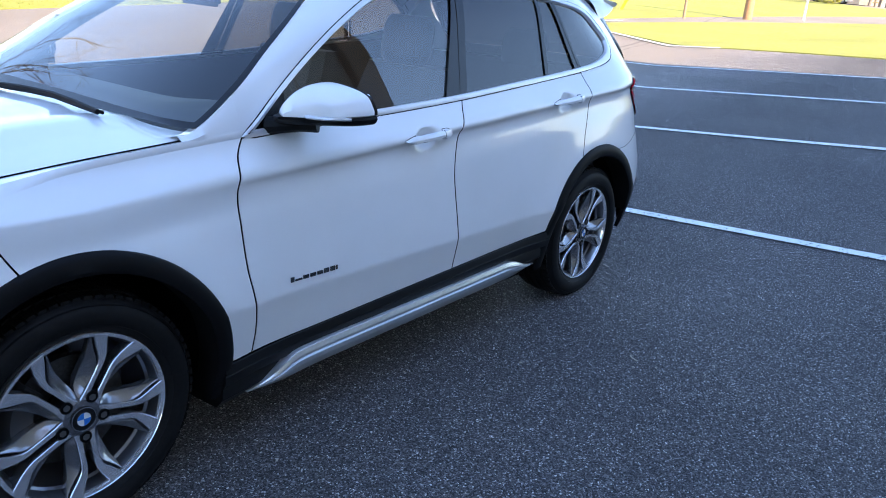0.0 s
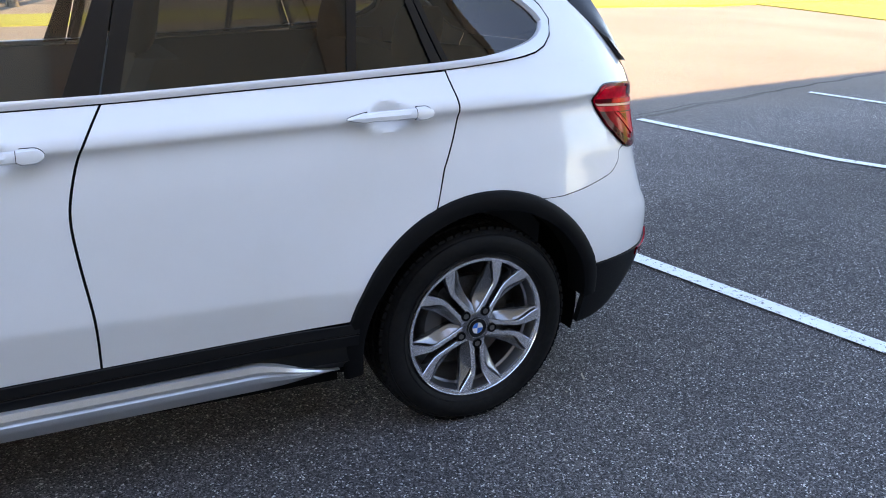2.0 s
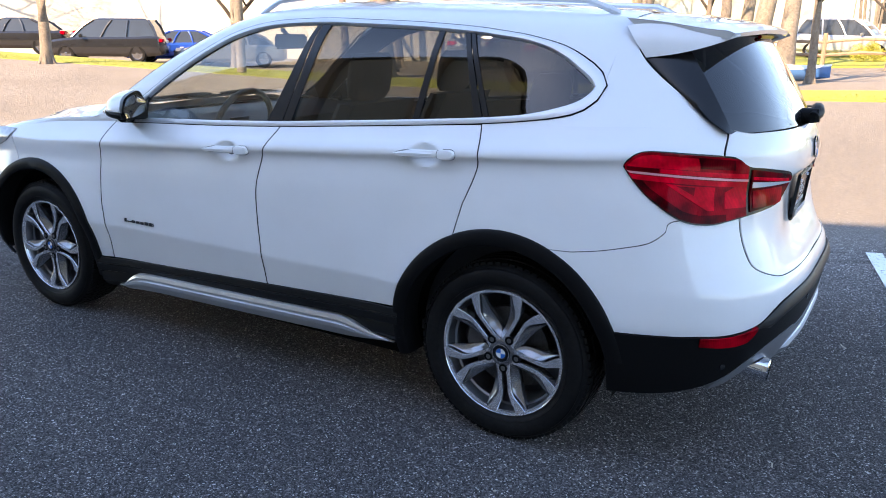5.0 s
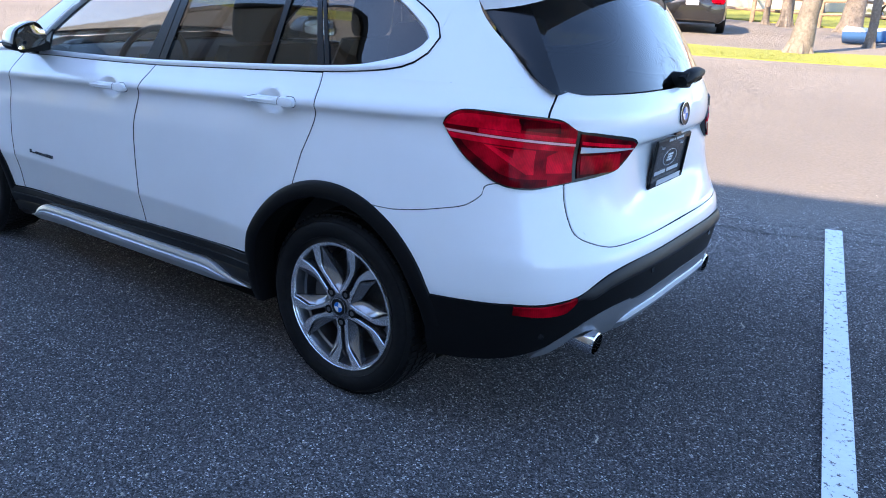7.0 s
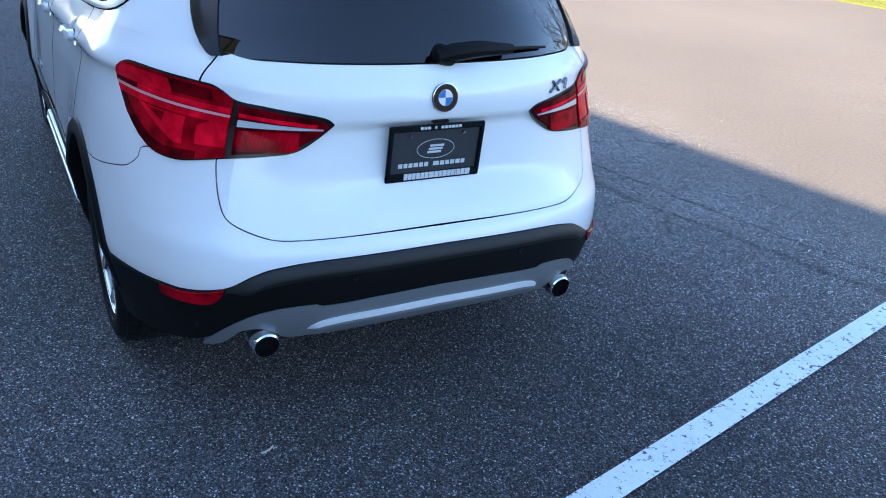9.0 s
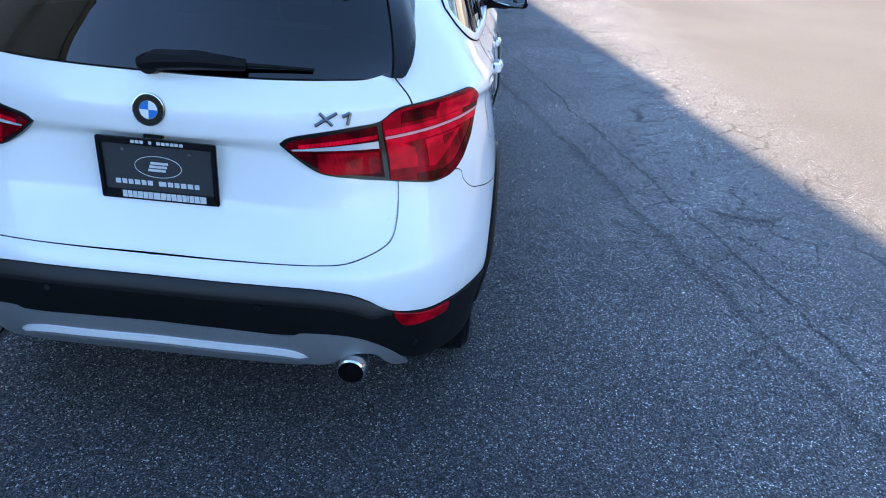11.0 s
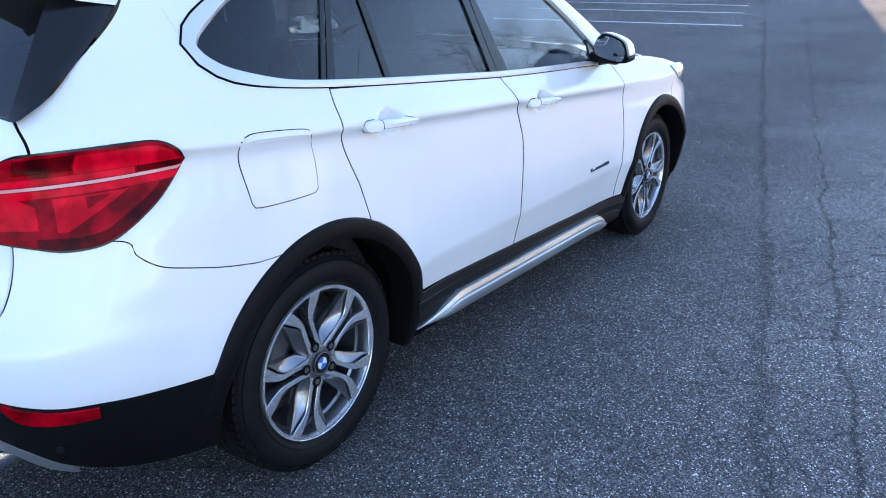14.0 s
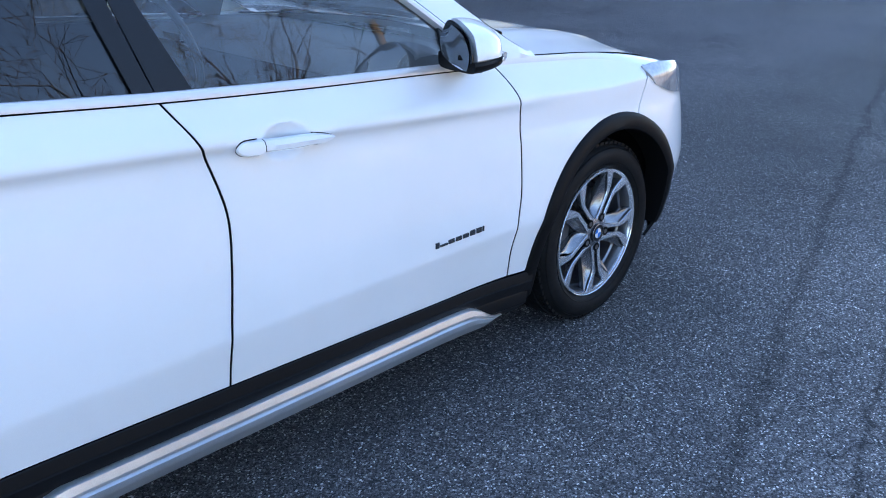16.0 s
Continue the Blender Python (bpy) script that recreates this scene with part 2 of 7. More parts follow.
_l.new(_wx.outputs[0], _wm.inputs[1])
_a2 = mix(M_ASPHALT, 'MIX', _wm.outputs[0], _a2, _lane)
_stall_light = _n.new("ShaderNodeMapRange")       # stalls beside the building, lightened in colour to stand in for missing light
_stall_light.inputs[1].default_value, _stall_light.inputs[2].default_value, _stall_light.inputs[3].default_value, _stall_light.inputs[4].default_value = 0.8, 2.0, 0.0, 1.0
_l.new(_wa.outputs[0], _stall_light.inputs[0])
_a2 = mix(M_ASPHALT, 'MIX', _stall_light.outputs[0], _a2, mix(M_ASPHALT, 'MULTIPLY', 1.0, _a2, (1.2, 1.19, 1.2)))
_a3 = mix(M_ASPHALT, 'MULTIPLY', _mm.outputs[0], _a2, _cr.outputs[0])
_sun_drive = _n.new("ShaderNodeMapRange")         # the drive past the lane: smooth older asphalt, with sunlight put into its colour
_sun_drive.inputs[1].default_value, _sun_drive.inputs[2].default_value, _sun_drive.inputs[3].default_value, _sun_drive.inputs[4].default_value = -1.95, -3.1, 0.0, 1.0
_l.new(_wa.outputs[0], _sun_drive.inputs[0])
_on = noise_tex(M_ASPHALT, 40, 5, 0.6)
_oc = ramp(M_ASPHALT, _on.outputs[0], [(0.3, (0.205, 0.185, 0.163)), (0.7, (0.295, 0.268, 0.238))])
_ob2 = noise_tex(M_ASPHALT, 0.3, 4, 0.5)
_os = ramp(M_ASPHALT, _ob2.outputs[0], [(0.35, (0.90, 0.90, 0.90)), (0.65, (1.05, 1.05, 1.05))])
_a4 = mix(M_ASPHALT, 'MIX', _sun_drive.outputs[0], _a2, mix(M_ASPHALT, 'MULTIPLY', 1.0, _oc.outputs[0], _os.outputs[0]))
_far = _n.new("ShaderNodeMapRange")         # the cracked strip ends where the drive begins
_far.inputs[1].default_value, _far.inputs[2].default_value, _far.inputs[3].default_value, _far.inputs[4].default_value = -2.9, -3.5, 1.0, 0.0
_l.new(_sx.outputs[1], _far.inputs[0])
_side_x = _n.new("ShaderNodeMapRange")
_side_x.inputs[1].default_value, _side_x.inputs[2].default_value, _side_x.inputs[3].default_value, _side_x.inputs[4].default_value = -2.6, -0.6, 0.0, 1.0
_l.new(_sx.outputs[0], _side_x.inputs[0])
_m2, _m3 = _n.new("ShaderNodeMath"), _n.new("ShaderNodeMath")
_m2.operation = _m3.operation = 'MULTIPLY'
_l.new(_mm.outputs[0], _m2.inputs[0])
_l.new(_far.outputs[0], _m2.inputs[1])
_l.new(_m2.outputs[0], _m3.inputs[0])
_l.new(_side_x.outputs[0], _m3.inputs[1])
_a4 = mix(M_ASPHALT, 'MULTIPLY', _m3.outputs[0], _a4, _cr.outputs[0])
for _k, _c0, _half, _dark in ((.245, -1.83, .030, .62), (.21, -2.13, .010, .45)):   # paving joint and a long crack beside the stall
    _lx, _ly, _la = _n.new("ShaderNodeMath"), _n.new("ShaderNodeMath"), _n.new("ShaderNodeMath")
    _lx.operation, _ly.operation, _la.operation = 'MULTIPLY_ADD', 'MULTIPLY_ADD', 'ABSOLUTE'
    _l.new(_sx.outputs[0], _lx.inputs[0])
    _lx.inputs[1].default_value = -_k
    _l.new(_sx.outputs[1], _lx.inputs[2])
    _l.new(_wob.outputs[0], _ly.inputs[0])
    _ly.inputs[1].default_value = .22
    _l.new(_lx.outputs[0], _ly.inputs[2])
    _off = _n.new("ShaderNodeMath")
    _off.operation = 'SUBTRACT'
    _l.new(_ly.outputs[0], _off.inputs[0])
    _off.inputs[1].default_value = _c0 + .11
    _l.new(_off.outputs[0], _la.inputs[0])
    _jr = ramp(M_ASPHALT, _la.outputs[0], [(0.0, (_dark,) * 3), (_half * .4, (_dark,) * 3), (_half * 1.6, (1, 1, 1))])
    _a4 = mix(M_ASPHALT, 'MULTIPLY', .85, _a4, _jr.outputs[0])
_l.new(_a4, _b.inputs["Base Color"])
_hn = noise_tex(M_ASPHALT, 120, 5, 0.75)
_add = _n.new("ShaderNodeMath")
_add.operation = 'SUBTRACT'
_l.new(_hn.outputs[0], _add.inputs[0])
_l.new(_v.outputs["Distance"], _add.inputs[1])
bump(M_ASPHALT, _add.outputs[0], 1.0, 0.008)



def worn(m, *rest):
    """Road paint rubbed through to the asphalt in pits and hair cracks."""
    mottled(m, *rest)
    n, l, b = nodes_of(m)
    old = b.inputs["Base Color"].links[0].from_socket
    pit = noise_tex(m, 34, 6, 0.75)
    pc = ramp(m, pit.outputs[0], [(0.575, (0, 0, 0)), (0.61, (1, 1, 1))])
    l.new(mix(m, 'MIX', pc.outputs[0], old, (0.07, 0.07, 0.072)), b.inputs["Base Color"])
    return m


# road paint, lawn, bark, wall and wood materials
M_LINE = worn(mat("road_paint", (0.6, 0.6, 0.6), 0.6), 55, (0.74, 0.80, 0.79), (0.84, 0.90, 0.89), (0.9, 1.0), 3.0, 0.3, 0.002, 150)
M_GRASS = mottled(mat("lawn", (0.2, 0.22, 0.03), 0.9), 25, (0.15, 0.18, 0.025), (0.33, 0.34, 0.06), (0.85, 1.12), 0.35, 0.6, 0.03, 60)
M_BLADE = mottled(mat("grass_blade", (0.14, 0.17, 0.03), 0.8), 3, (0.10, 0.13, 0.02), (0.25, 0.26, 0.05), (0.8, 1.1), 0.5)
M_BARK = mottled(mat("bark", (0.16, 0.125, 0.095), 0.9), 14, (0.125, 0.105, 0.085), (0.275, 0.238, 0.195), (0.75, 1.1), 1.5, 0.8, 0.03, 20)
M_TWIGS = mottled(mat("bare_twigs", (0.05, 0.042, 0.035), 0.9), 14, (0.032, 0.027, 0.022), (0.075, 0.062, 0.05), (0.75, 1.1), 1.5)
M_KERB = mottled(mat("concrete_kerb", (0.4, 0.39, 0.36), 0.85), 40, (0.32, 0.31, 0.28), (0.46, 0.45, 0.42), (0.8, 1.05), 1.0, 0.3, 0.003)
M_SIDING = mottled(mat("tan_siding", (0.55, 0.48, 0.38), 0.7), 30, (0.33, 0.285, 0.22), (0.40, 0.35, 0.275), (0.88, 1.05), 0.5)
M_WALLWHITE = mottled(mat("cream_wall", (0.66, 0.63, 0.56), 0.8), 20, (0.48, 0.45, 0.38), (0.58, 0.55, 0.47), (0.85, 1.03), 0.4)
M_ROOF = mottled(mat("dark_roofing", (0.06, 0.055, 0.05), 0.85), 15, (0.045, 0.041, 0.038), (0.085, 0.078, 0.072), (0.8, 1.1), 0.6)
M_WIN = mat("window_pane", (0.03, 0.035, 0.04), 0.08, 0.0, 0.5)
M_TRIMWHITE = mat("white_trim", (0.72, 0.72, 0.70), 0.5)
M_GREEN = mat("green_sign_panel", (0.10, 0.42, 0.05), 0.5)
M_WOOD = mottled(mat("weathered_wood", (0.30, 0.21, 0.14), 0.85), 18, (0.22, 0.15, 0.10), (0.38, 0.27, 0.18), (0.8, 1.1), 1.0, 0.4, 0.004)
M_POLEWOOD = mottled(mat("utility_pole_wood", (0.36, 0.20, 0.10), 0.85), 20, (0.28, 0.15, 0.07), (0.44, 0.26, 0.13), (0.8, 1.1), 1.0, 0.4, 0.004)
M_PALE = mottled(mat("pale_leaf_litter", (0.5, 0.46, 0.38), 0.8), 40, (0.42, 0.38, 0.30), (0.60, 0.56, 0.48))


# ---- mesh helpers ----
def part(name, bm, material, parent=None, label="", smooth=True, sharp=35):
    me = bpy.data.meshes.new(name)
    bmesh.ops.recalc_face_normals(bm, faces=bm.faces)
    for f in bm.faces:
        f.smooth = smooth
    if smooth:
        lim = radians(sharp)
        for e in bm.edges:
            if len(e.link_faces) == 2 and e.calc_face_angle(0) > lim:
                e.smooth = False
    bm.to_mesh(me)
    bm.free()
    if material:
        me.materials.append(material)
    ob = new(name, me)
    if parent:
        ob.parent = parent
    if label:
        ob["label"] = label
    return ob


def empty(name, label, category, group=""):
    return tagged(new(name), label, category, group)


def box(bm, c, s, m=None, bevel=0.0):
    r = bmesh.ops.create_cube(bm, size=1, matrix=(m or Matrix()) @ Matrix.Translation(c) @ Matrix.Diagonal((*s, 1)))
    if bevel:
        es = list({e for v in r["verts"] for e in v.link_edges})
        bmesh.ops.bevel(bm, geom=es, offset=bevel, segments=2, affect='EDGES')
    return r["verts"]


def cyl(bm, a, b, r0, r1=None, n=12, caps=True):
    a, b = Vector(a), Vector(b)
    d = b - a
    q = d.to_track_quat('Z', 'Y').to_matrix().to_4x4()
    return bmesh.ops.create_cone(bm, cap_ends=caps, segments=n, radius1=r0, radius2=r0 if r1 is None else r1, depth=d.length,
                                 matrix=Matrix.Translation((a + b) / 2) @ q)["verts"]


def tube(bm, pts, r, n=8, closed=False):
    """A round bar along a line of points; r a number or one for each point."""
    pts = [Vector(p) for p in pts]
    k = len(pts)
    rings = []
    for i, p in enumerate(pts):
        a = pts[(i - 1) % k] if closed or i else p
        b = pts[(i + 1) % k] if closed or i < k - 1 else p
        q = (b - a).to_track_quat('Z', 'Y').to_matrix()
        rr = r[i] if isinstance(r, (list, tuple)) else r
        rings.append([bm.verts.new(p + q @ Vector((math.cos(2 * math.pi * j / n) * rr, math.sin(2 * math.pi * j / n) * rr, 0))) for j in range(n)])
    for i in range(k if closed else k - 1):
        A, B = rings[i], rings[(i + 1) % k]
        for j in range(n):
            bm.faces.new((A[j], A[(j + 1) % n], B[(j + 1) % n], B[j]))
    if not closed:
        bm.faces.new(rings[0][::-1])
        bm.faces.new(rings[-1])


def lathe(bm, prof, n=48, axis='Y', closed=False):
    """Turn a profile of (radius, along) round the axis."""
    rings = []
    for r, a in prof:
        ring = []
        for j in range(n):
            t = 2 * math.pi * j / n
            c, s = math.cos(t) * r, math.sin(t) * r
            ring.append(bm.verts.new((c, a, s) if axis == 'Y' else (c, s, a)))
        rings.append(ring)
    m = len(rings)
    for i in range(m if closed else m - 1):
        A, B = rings[i], rings[(i + 1) % m]
        for j in range(n):
            bm.faces.new((A[j], A[(j + 1) % n], B[(j + 1) % n], B[j]))


def smoothstep(a, b, v):
    t = min(1.0, max(0.0, (v - a) / (b - a)))
    return t * t * (3 - 2 * t)


def curve(pts, v):
    """A smooth line through (at, value) pairs."""
    xs = [p[0] for p in pts]
    ys = [p[1] for p in pts]
    if v <= xs[0]:
        return ys[0]
    if v >= xs[-1]:
        return ys[-1]
    i = max(k for k in range(len(xs) - 1) if xs[k] <= v)

    def slope(k):
        a, b = max(0, k - 1), min(len(xs) - 1, k + 1)
        return (ys[b] - ys[a]) / (xs[b] - xs[a])
    h = xs[i + 1] - xs[i]
    t = (v - xs[i]) / h
    return (2 * t ** 3 - 3 * t * t + 1) * ys[i] + (t ** 3 - 2 * t * t + t) * h * slope(i) + (3 * t * t - 2 * t ** 3) * ys[i + 1] + (t ** 3 - t * t) * h * slope(i + 1)


def resample(pts, n, smooth=True):
    """n + 1 points at even steps along a line of 2D points, rounded through them."""
    pts = [np.array(p, float) for p in pts]
    if smooth and len(pts) > 2:
        out = []
        for i in range(len(pts) - 1):
            p0, p1, p2, p3 = pts[max(0, i - 1)], pts[i], pts[i + 1], pts[min(len(pts) - 1, i + 2)]
            for j in range(12):
                t = j / 12
                d1, d2 = (p2 - p0) / 2, (p3 - p1) / 2
                out.append((2 * t ** 3 - 3 * t * t + 1) * p1 + (t ** 3 - 2 * t * t + t) * d1 + (3 * t * t - 2 * t ** 3) * p2 + (t ** 3 - t * t) * d2)
        out.append(pts[-1])
        pts = out
    d = [0.0]
    for a, b in zip(pts, pts[1:]):
        d.append(d[-1] + float(np.linalg.norm(b - a)))
    res = []
    for k in range(n + 1):
        s = d[-1] * k / n
        i = min(len(pts) - 2, max(j for j in range(len(d)) if d[j] <= s + 1e-9))
        t = 0 if d[i + 1] == d[i] else (s - d[i]) / (d[i + 1] - d[i])
        res.append(pts[i] * (1 - t) + pts[i + 1] * t)
    return res


# ---- the lie of the land ----
def ground_z(x, y):
    a = max(0.0, -x - 1.9)
    z = 0.75 * math.tanh(0.052 * a / 0.75)
    z += 0.6 * math.tanh(0.022 * max(0.0, x - 9.0) / 0.6)
    z += 0.22 * math.tanh(0.018 * max(0.0, -y - 5.0) / 0.22) * smoothstep(3, -3, x)
    rise = max(0.0, y + 1.2 + min(4.0, 0.4 * max(0.0, -x - 6.0)))
    z += 0.6 * math.tanh(0.054 * rise / 0.6) * smoothstep(-3.2, -6.5, x)
    z -= 0.75 * smoothstep(-12.5, -21.0, y) * smoothstep(8.0, 20.0, x)
    z += 2.2 * math.tanh(0.030 * max(0.0, -x - 19.0) / 2.2)
    return z


# ---- the car: its outer skin as a surface ----
# x runs along the car (front positive), half-widths by height, rear and front ends by height
SIDE = [(.15, .79), (.22, .815), (.30, .836), (.385, .853), (.46, .8665), (.515, .8775), (.530, .8795), (.545, .8790), (.62, .8745), (.72, .866), (.82, .856), (.87, .848), (.905, .8425), (.928, .8415), (.943, .8455), (.952, .8515), (.960, .8525), (.968, .8505),
        (.988, .840), (1.02, .815), (1.05, .795), (1.075, .782), (1.3, .70)]
SOFT = [p for p in SIDE if p[0] < .88 or p[0] > .966]      # the same flank with no shoulder crease
REAR = [(.15, -1.93), (.25, -2.105), (.32, -2.175), (.42, -2.232), (.52, -2.255), (.60, -2.260), (.66, -2.248), (.70, -2.22), (.80, -2.19), (.95, -2.18),
        (1.05, -2.19), (1.12, -2.17), (1.17, -2.14), (1.3, -2.07)]
FRONT = [(.15, 1.98), (.3, 2.13), (.5, 2.17), (.7, 2.16), (.8, 2.13), (.9, 2.06), (1.0, 1.92)]
XC, XF = -1.35, 1.33
WX, WZ, ARCH = 1.335, .337, .459         # wheel centres and the radius of the painted arch


def unit_arc(p, n=240):
    """A rounded corner from (0, 1) to (1, 0), tabled at even steps along it."""
    q = []
    for i in range(n + 1):
        t = i / n * math.pi / 2
        q.append((math.sin(t) ** (2 / p), math.cos(t) ** (2 / p) if i < n else 0.0))
    d = [0.0]
    for a, b in zip(q, q[1:]):
        d.append(d[-1] + math.hypot(b[0] - a[0], b[1] - a[1]))
    return [v / d[-1] for v in d], [v[0] for v in q], [v[1] for v in q]


ARCS = [unit_arc(p) for p in (2.55, 2.95, 3.35)]
ARC_F = unit_arc(4.0)


def roundness(z):
    """How square the rear corners are at a height."""
    return curve([(.40, 3.35), (.60, 3.35), (.74, 3.30), (.85, 3.05), (1.05, 2.60), (1.2, 2.55)], z)


def rear_arc(t, z):
    p = roundness(z)
    i = 0 if p < 2.95 else 1
    k = (p - (2.55, 2.95)[i]) / .40
    A, B = ARCS[i], ARCS[i + 1]
    return lookup(t, A[0], A[1]) * (1 - k) + lookup(t, B[0], B[1]) * k, lookup(t, A[0], A[2]) * (1 - k) + lookup(t, B[0], B[2]) * k

REACH = 1.45                             # length of the way round a corner in s


def width(x, z):
    k = smoothstep(.45, .95, z)
    zc, f = z + k * .065 * max(-1.9, min(1.3, x)), smoothstep(.45, 1.15, x)
    w = curve(SIDE, zc) * (1 - f) + curve(SOFT, zc) * f
    for cx in (WX, -WX):
        r = math.hypot(x - cx, z - WZ)
        w += .022 * math.exp(-((r - .40) / .16) ** 2) * (1 if z > .3 else z / .3)
    return w


def lookup(t, xs, ys):
    i = min(len(xs) - 2, max(0, bisect(xs, t) - 1))
    d = xs[i + 1] - xs[i]
    return ys[i] + (ys[i + 1] - ys[i]) * ((t - xs[i]) / d if d else 0)


def bisect(xs, t):
    lo, hi = 0, len(xs)
    while lo < hi:
        m = (lo + hi) // 2
        if xs[m] <= t:
            lo = m + 1
        else:
            hi = m
    return lo


def plan_y(x, z):
    """Half-width of the skin at x and z, corners included."""
    if x < XC:
        a = (XC - x) / (XC - curve(REAR, z))
        return width(max(x, -1.95), z) * max(0.0, 1 - min(1, a) ** roundness(z)) ** (1 / roundness(z))
    if x > XF:
        a = (x - XF) / (curve(FRONT, z) - XF)
        return width(min(x, 1.9), z) * max(0.0, 1 - min(1, a) ** 4.0) ** (1 / 4.0)
    return width(x, z)


def skin(s, z, recess=True):
    """The left skin at s (x along the flank, then on round the corner) and height z."""
    if s < XC:
        t = min(1.0, (XC - s) / REACH)
        a, b = rear_arc(t, z)
        x = XC - a * (XC - curve(REAR, z))
        y = width(max(x, -1.95), z) * b
        if recess:                       # hollow round the number plate, under the crease
            x += .040 * smoothstep(.48, .15, y) * smoothstep(.70, .82, z) * smoothstep(.998, .962, z)
    elif s > XF:
        t = min(1.0, (s - XF) / REACH)
        a, b = lookup(t, ARC_F[0], ARC_F[1]), lookup(t, ARC_F[0], ARC_F[2])
        x = XF + a * (curve(FRONT, z) - XF)
        y = width(min(x, 1.9), z) * b
    else:
        x, y = s, width(s, z)
        for hx, hz in CUPS:              # hollows behind the door handles
            u, v = (x - hx - .003) / .068, (z - hz + .009) / .043
            q = u * u + v * v
            if q < 1:
                y -= .024 * (1 - q)
    return Vector((x, y, z))


def s_at(x, y, z):
    """s of a place on the rear corner."""
    if x >= XC:
        return x
    ang = math.atan2((XC - x) / (XC - curve(REAR, z)), max(0.0, y) / width(max(x, -1.95), z))
    lo, hi = 0.0, 1.0
    for _ in range(22):
        m = (lo + hi) / 2
        a, b = rear_arc(m, z)
        lo, hi = (m, hi) if math.atan2(a, b) < ang else (lo, m)
    return XC - REACH * lo


def rear(*pts):
    return [(s_at(*p), p[2]) for p in pts]


CUPS = ((-.01, .958), (-1.005, 1.030))    # door handles: place along the flank and height
MID = XC - REACH                          # s of the car's middle line at the rear
FMID = XF + REACH

# the glasshouse
BELT = [(-2.1, 1.165), (-1.6, 1.163), (-1.2, 1.141), (-.27, 1.068), (.77, 1.015), (1.3, .99)]
ROOF = [(-2.0, 1.47), (-1.6, 1.535), (-1.0, 1.567), (-.4, 1.578), (-.05, 1.565), (.2, 1.515), (.5, 1.375), (.8, 1.19), (1.02, 1.05)]
LEAN = [(-2.0, .85), (-1.65, .75), (-1.35, .46), (-1.1, .37), (.3, .36), (1.0, .36)]


def belt(x):
    return curve(BELT, x)


def house(x, z):
    """The left side of the glasshouse at x and height z."""
    zb, zr = belt(x), curve(ROOF, x)
    base = plan_y(x, zb)
    u, h = z - zb, zr - zb
    f = min(.9999, max(0.0, u / h))
    return Vector((x, (base - curve(LEAN, x) * u) * (1 - f ** 10) ** (1 / 3), z))


def coons(bottom, right, top, left, nu, nv):
    """A grid of 2D points between four lines: bottom and top run the same way, left and right upwards."""
    B, T, L, R = resample(bottom, nu), resample(top, nu), resample(left, nv), resample(right, nv)
    g = []
    for j in range(nv + 1):
        v = j / nv
        row = []
        for i in range(nu + 1):
            u = i / nu
            row.append((1 - v) * B[i] + v * T[i] + (1 - u) * L[j] + u * R[j]
                       - ((1 - u) * (1 - v) * B[0] + u * (1 - v) * B[-1] + (1 - u) * v * T[0] + u * v * T[-1]))
        g.append(row)
    return g


def normal_of(fn, a, b):
    e = .004
    n = (fn(a + e, b) - fn(a - e, b)).cross(fn(a, b + e) - fn(a, b - e))
    if n.length < 1e-9:
        return Vector((0, 1, 0))
    n.normalize()
    return n if n.y > 0 or (abs(n.y) < .3 and n.x * (-1 if a < 0 else 1) > 0) else -n


def sheet(bm, g, fn, off=0.0, flange=.0022, gap=.0034, side=1, skip=()):
    """Lay a grid of 2D points on a surface, pull its borders in by the gap and fold them inwards.
    skip: borders (b, t, l, r) that keep no fold."""
    nv, nu = len(g), len(g[0])
    P = [[fn(p[0], p[1]) for p in row] for row in g]
    ref = normal_of(fn, *g[nv // 2][nu // 2])
    N = []
    for j in range(nv):
        row = []
        for i in range(nu):
            d = (P[j][min(i + 1, nu - 1)] - P[j][max(i - 1, 0)]).cross(P[min(j + 1, nv - 1)][i] - P[max(j - 1, 0)][i])
            row.append(d.normalized() if d.length > 1e-10 else None)
        N.append(row)
    mid = N[nv // 2][nu // 2] or ref
    flip = -1 if mid.dot(ref) < 0 else 1
    N = [[n * flip if n else ref for n in row] for row in N]
    P = [[p + n * off for p, n in zip(pr, nr)] for pr, nr in zip(P, N)]
    def pull(a, b):
        d = b - a
        return a + d.normalized() * min(gap, d.length * .4) if d.length > 1e-6 else a
    for i in range(nu):
        if 'b' not in skip:
            P[0][i] = pull(P[0][i], P[1][i])
        if 't' not in skip:
            P[-1][i] = pull(P[-1][i], P[-2][i])
    for j in range(nv):
        if 'l' not in skip:
            P[j][0] = pull(P[j][0], P[j][1])
        if 'r' not in skip:
            P[j][-1] = pull(P[j][-1], P[j][-2])
    mir = Matrix.Diagonal((1, side, 1)).to_3x3()
    V = [[bm.verts.new(mir @ p) for p in row] for row in P]
    for j in range(nv - 1):
        for i in range(nu - 1):
            bm.faces.new((V[j][i], V[j][i + 1], V[j + 1][i + 1], V[j + 1][i]))
    if flange:
        for key, line in (('b', [(0, i) for i in range(nu)]), ('t', [(nv - 1, i) for i in range(nu)]), ('l', [(j, 0) for j in range(nv)]), ('r', [(j, nu - 1) for j in range(nv)])):
            if key in skip:
                continue
            low = [bm.verts.new(mir @ (P[j][i] - N[j][i] * flange)) for j, i in line]
            for k in range(len(line) - 1):
                a, b = V[line[k][0]][line[k][1]], V[line[k + 1][0]][line[k + 1][1]]
                bm.faces.new((a, b, low[k + 1], low[k]))
    return V


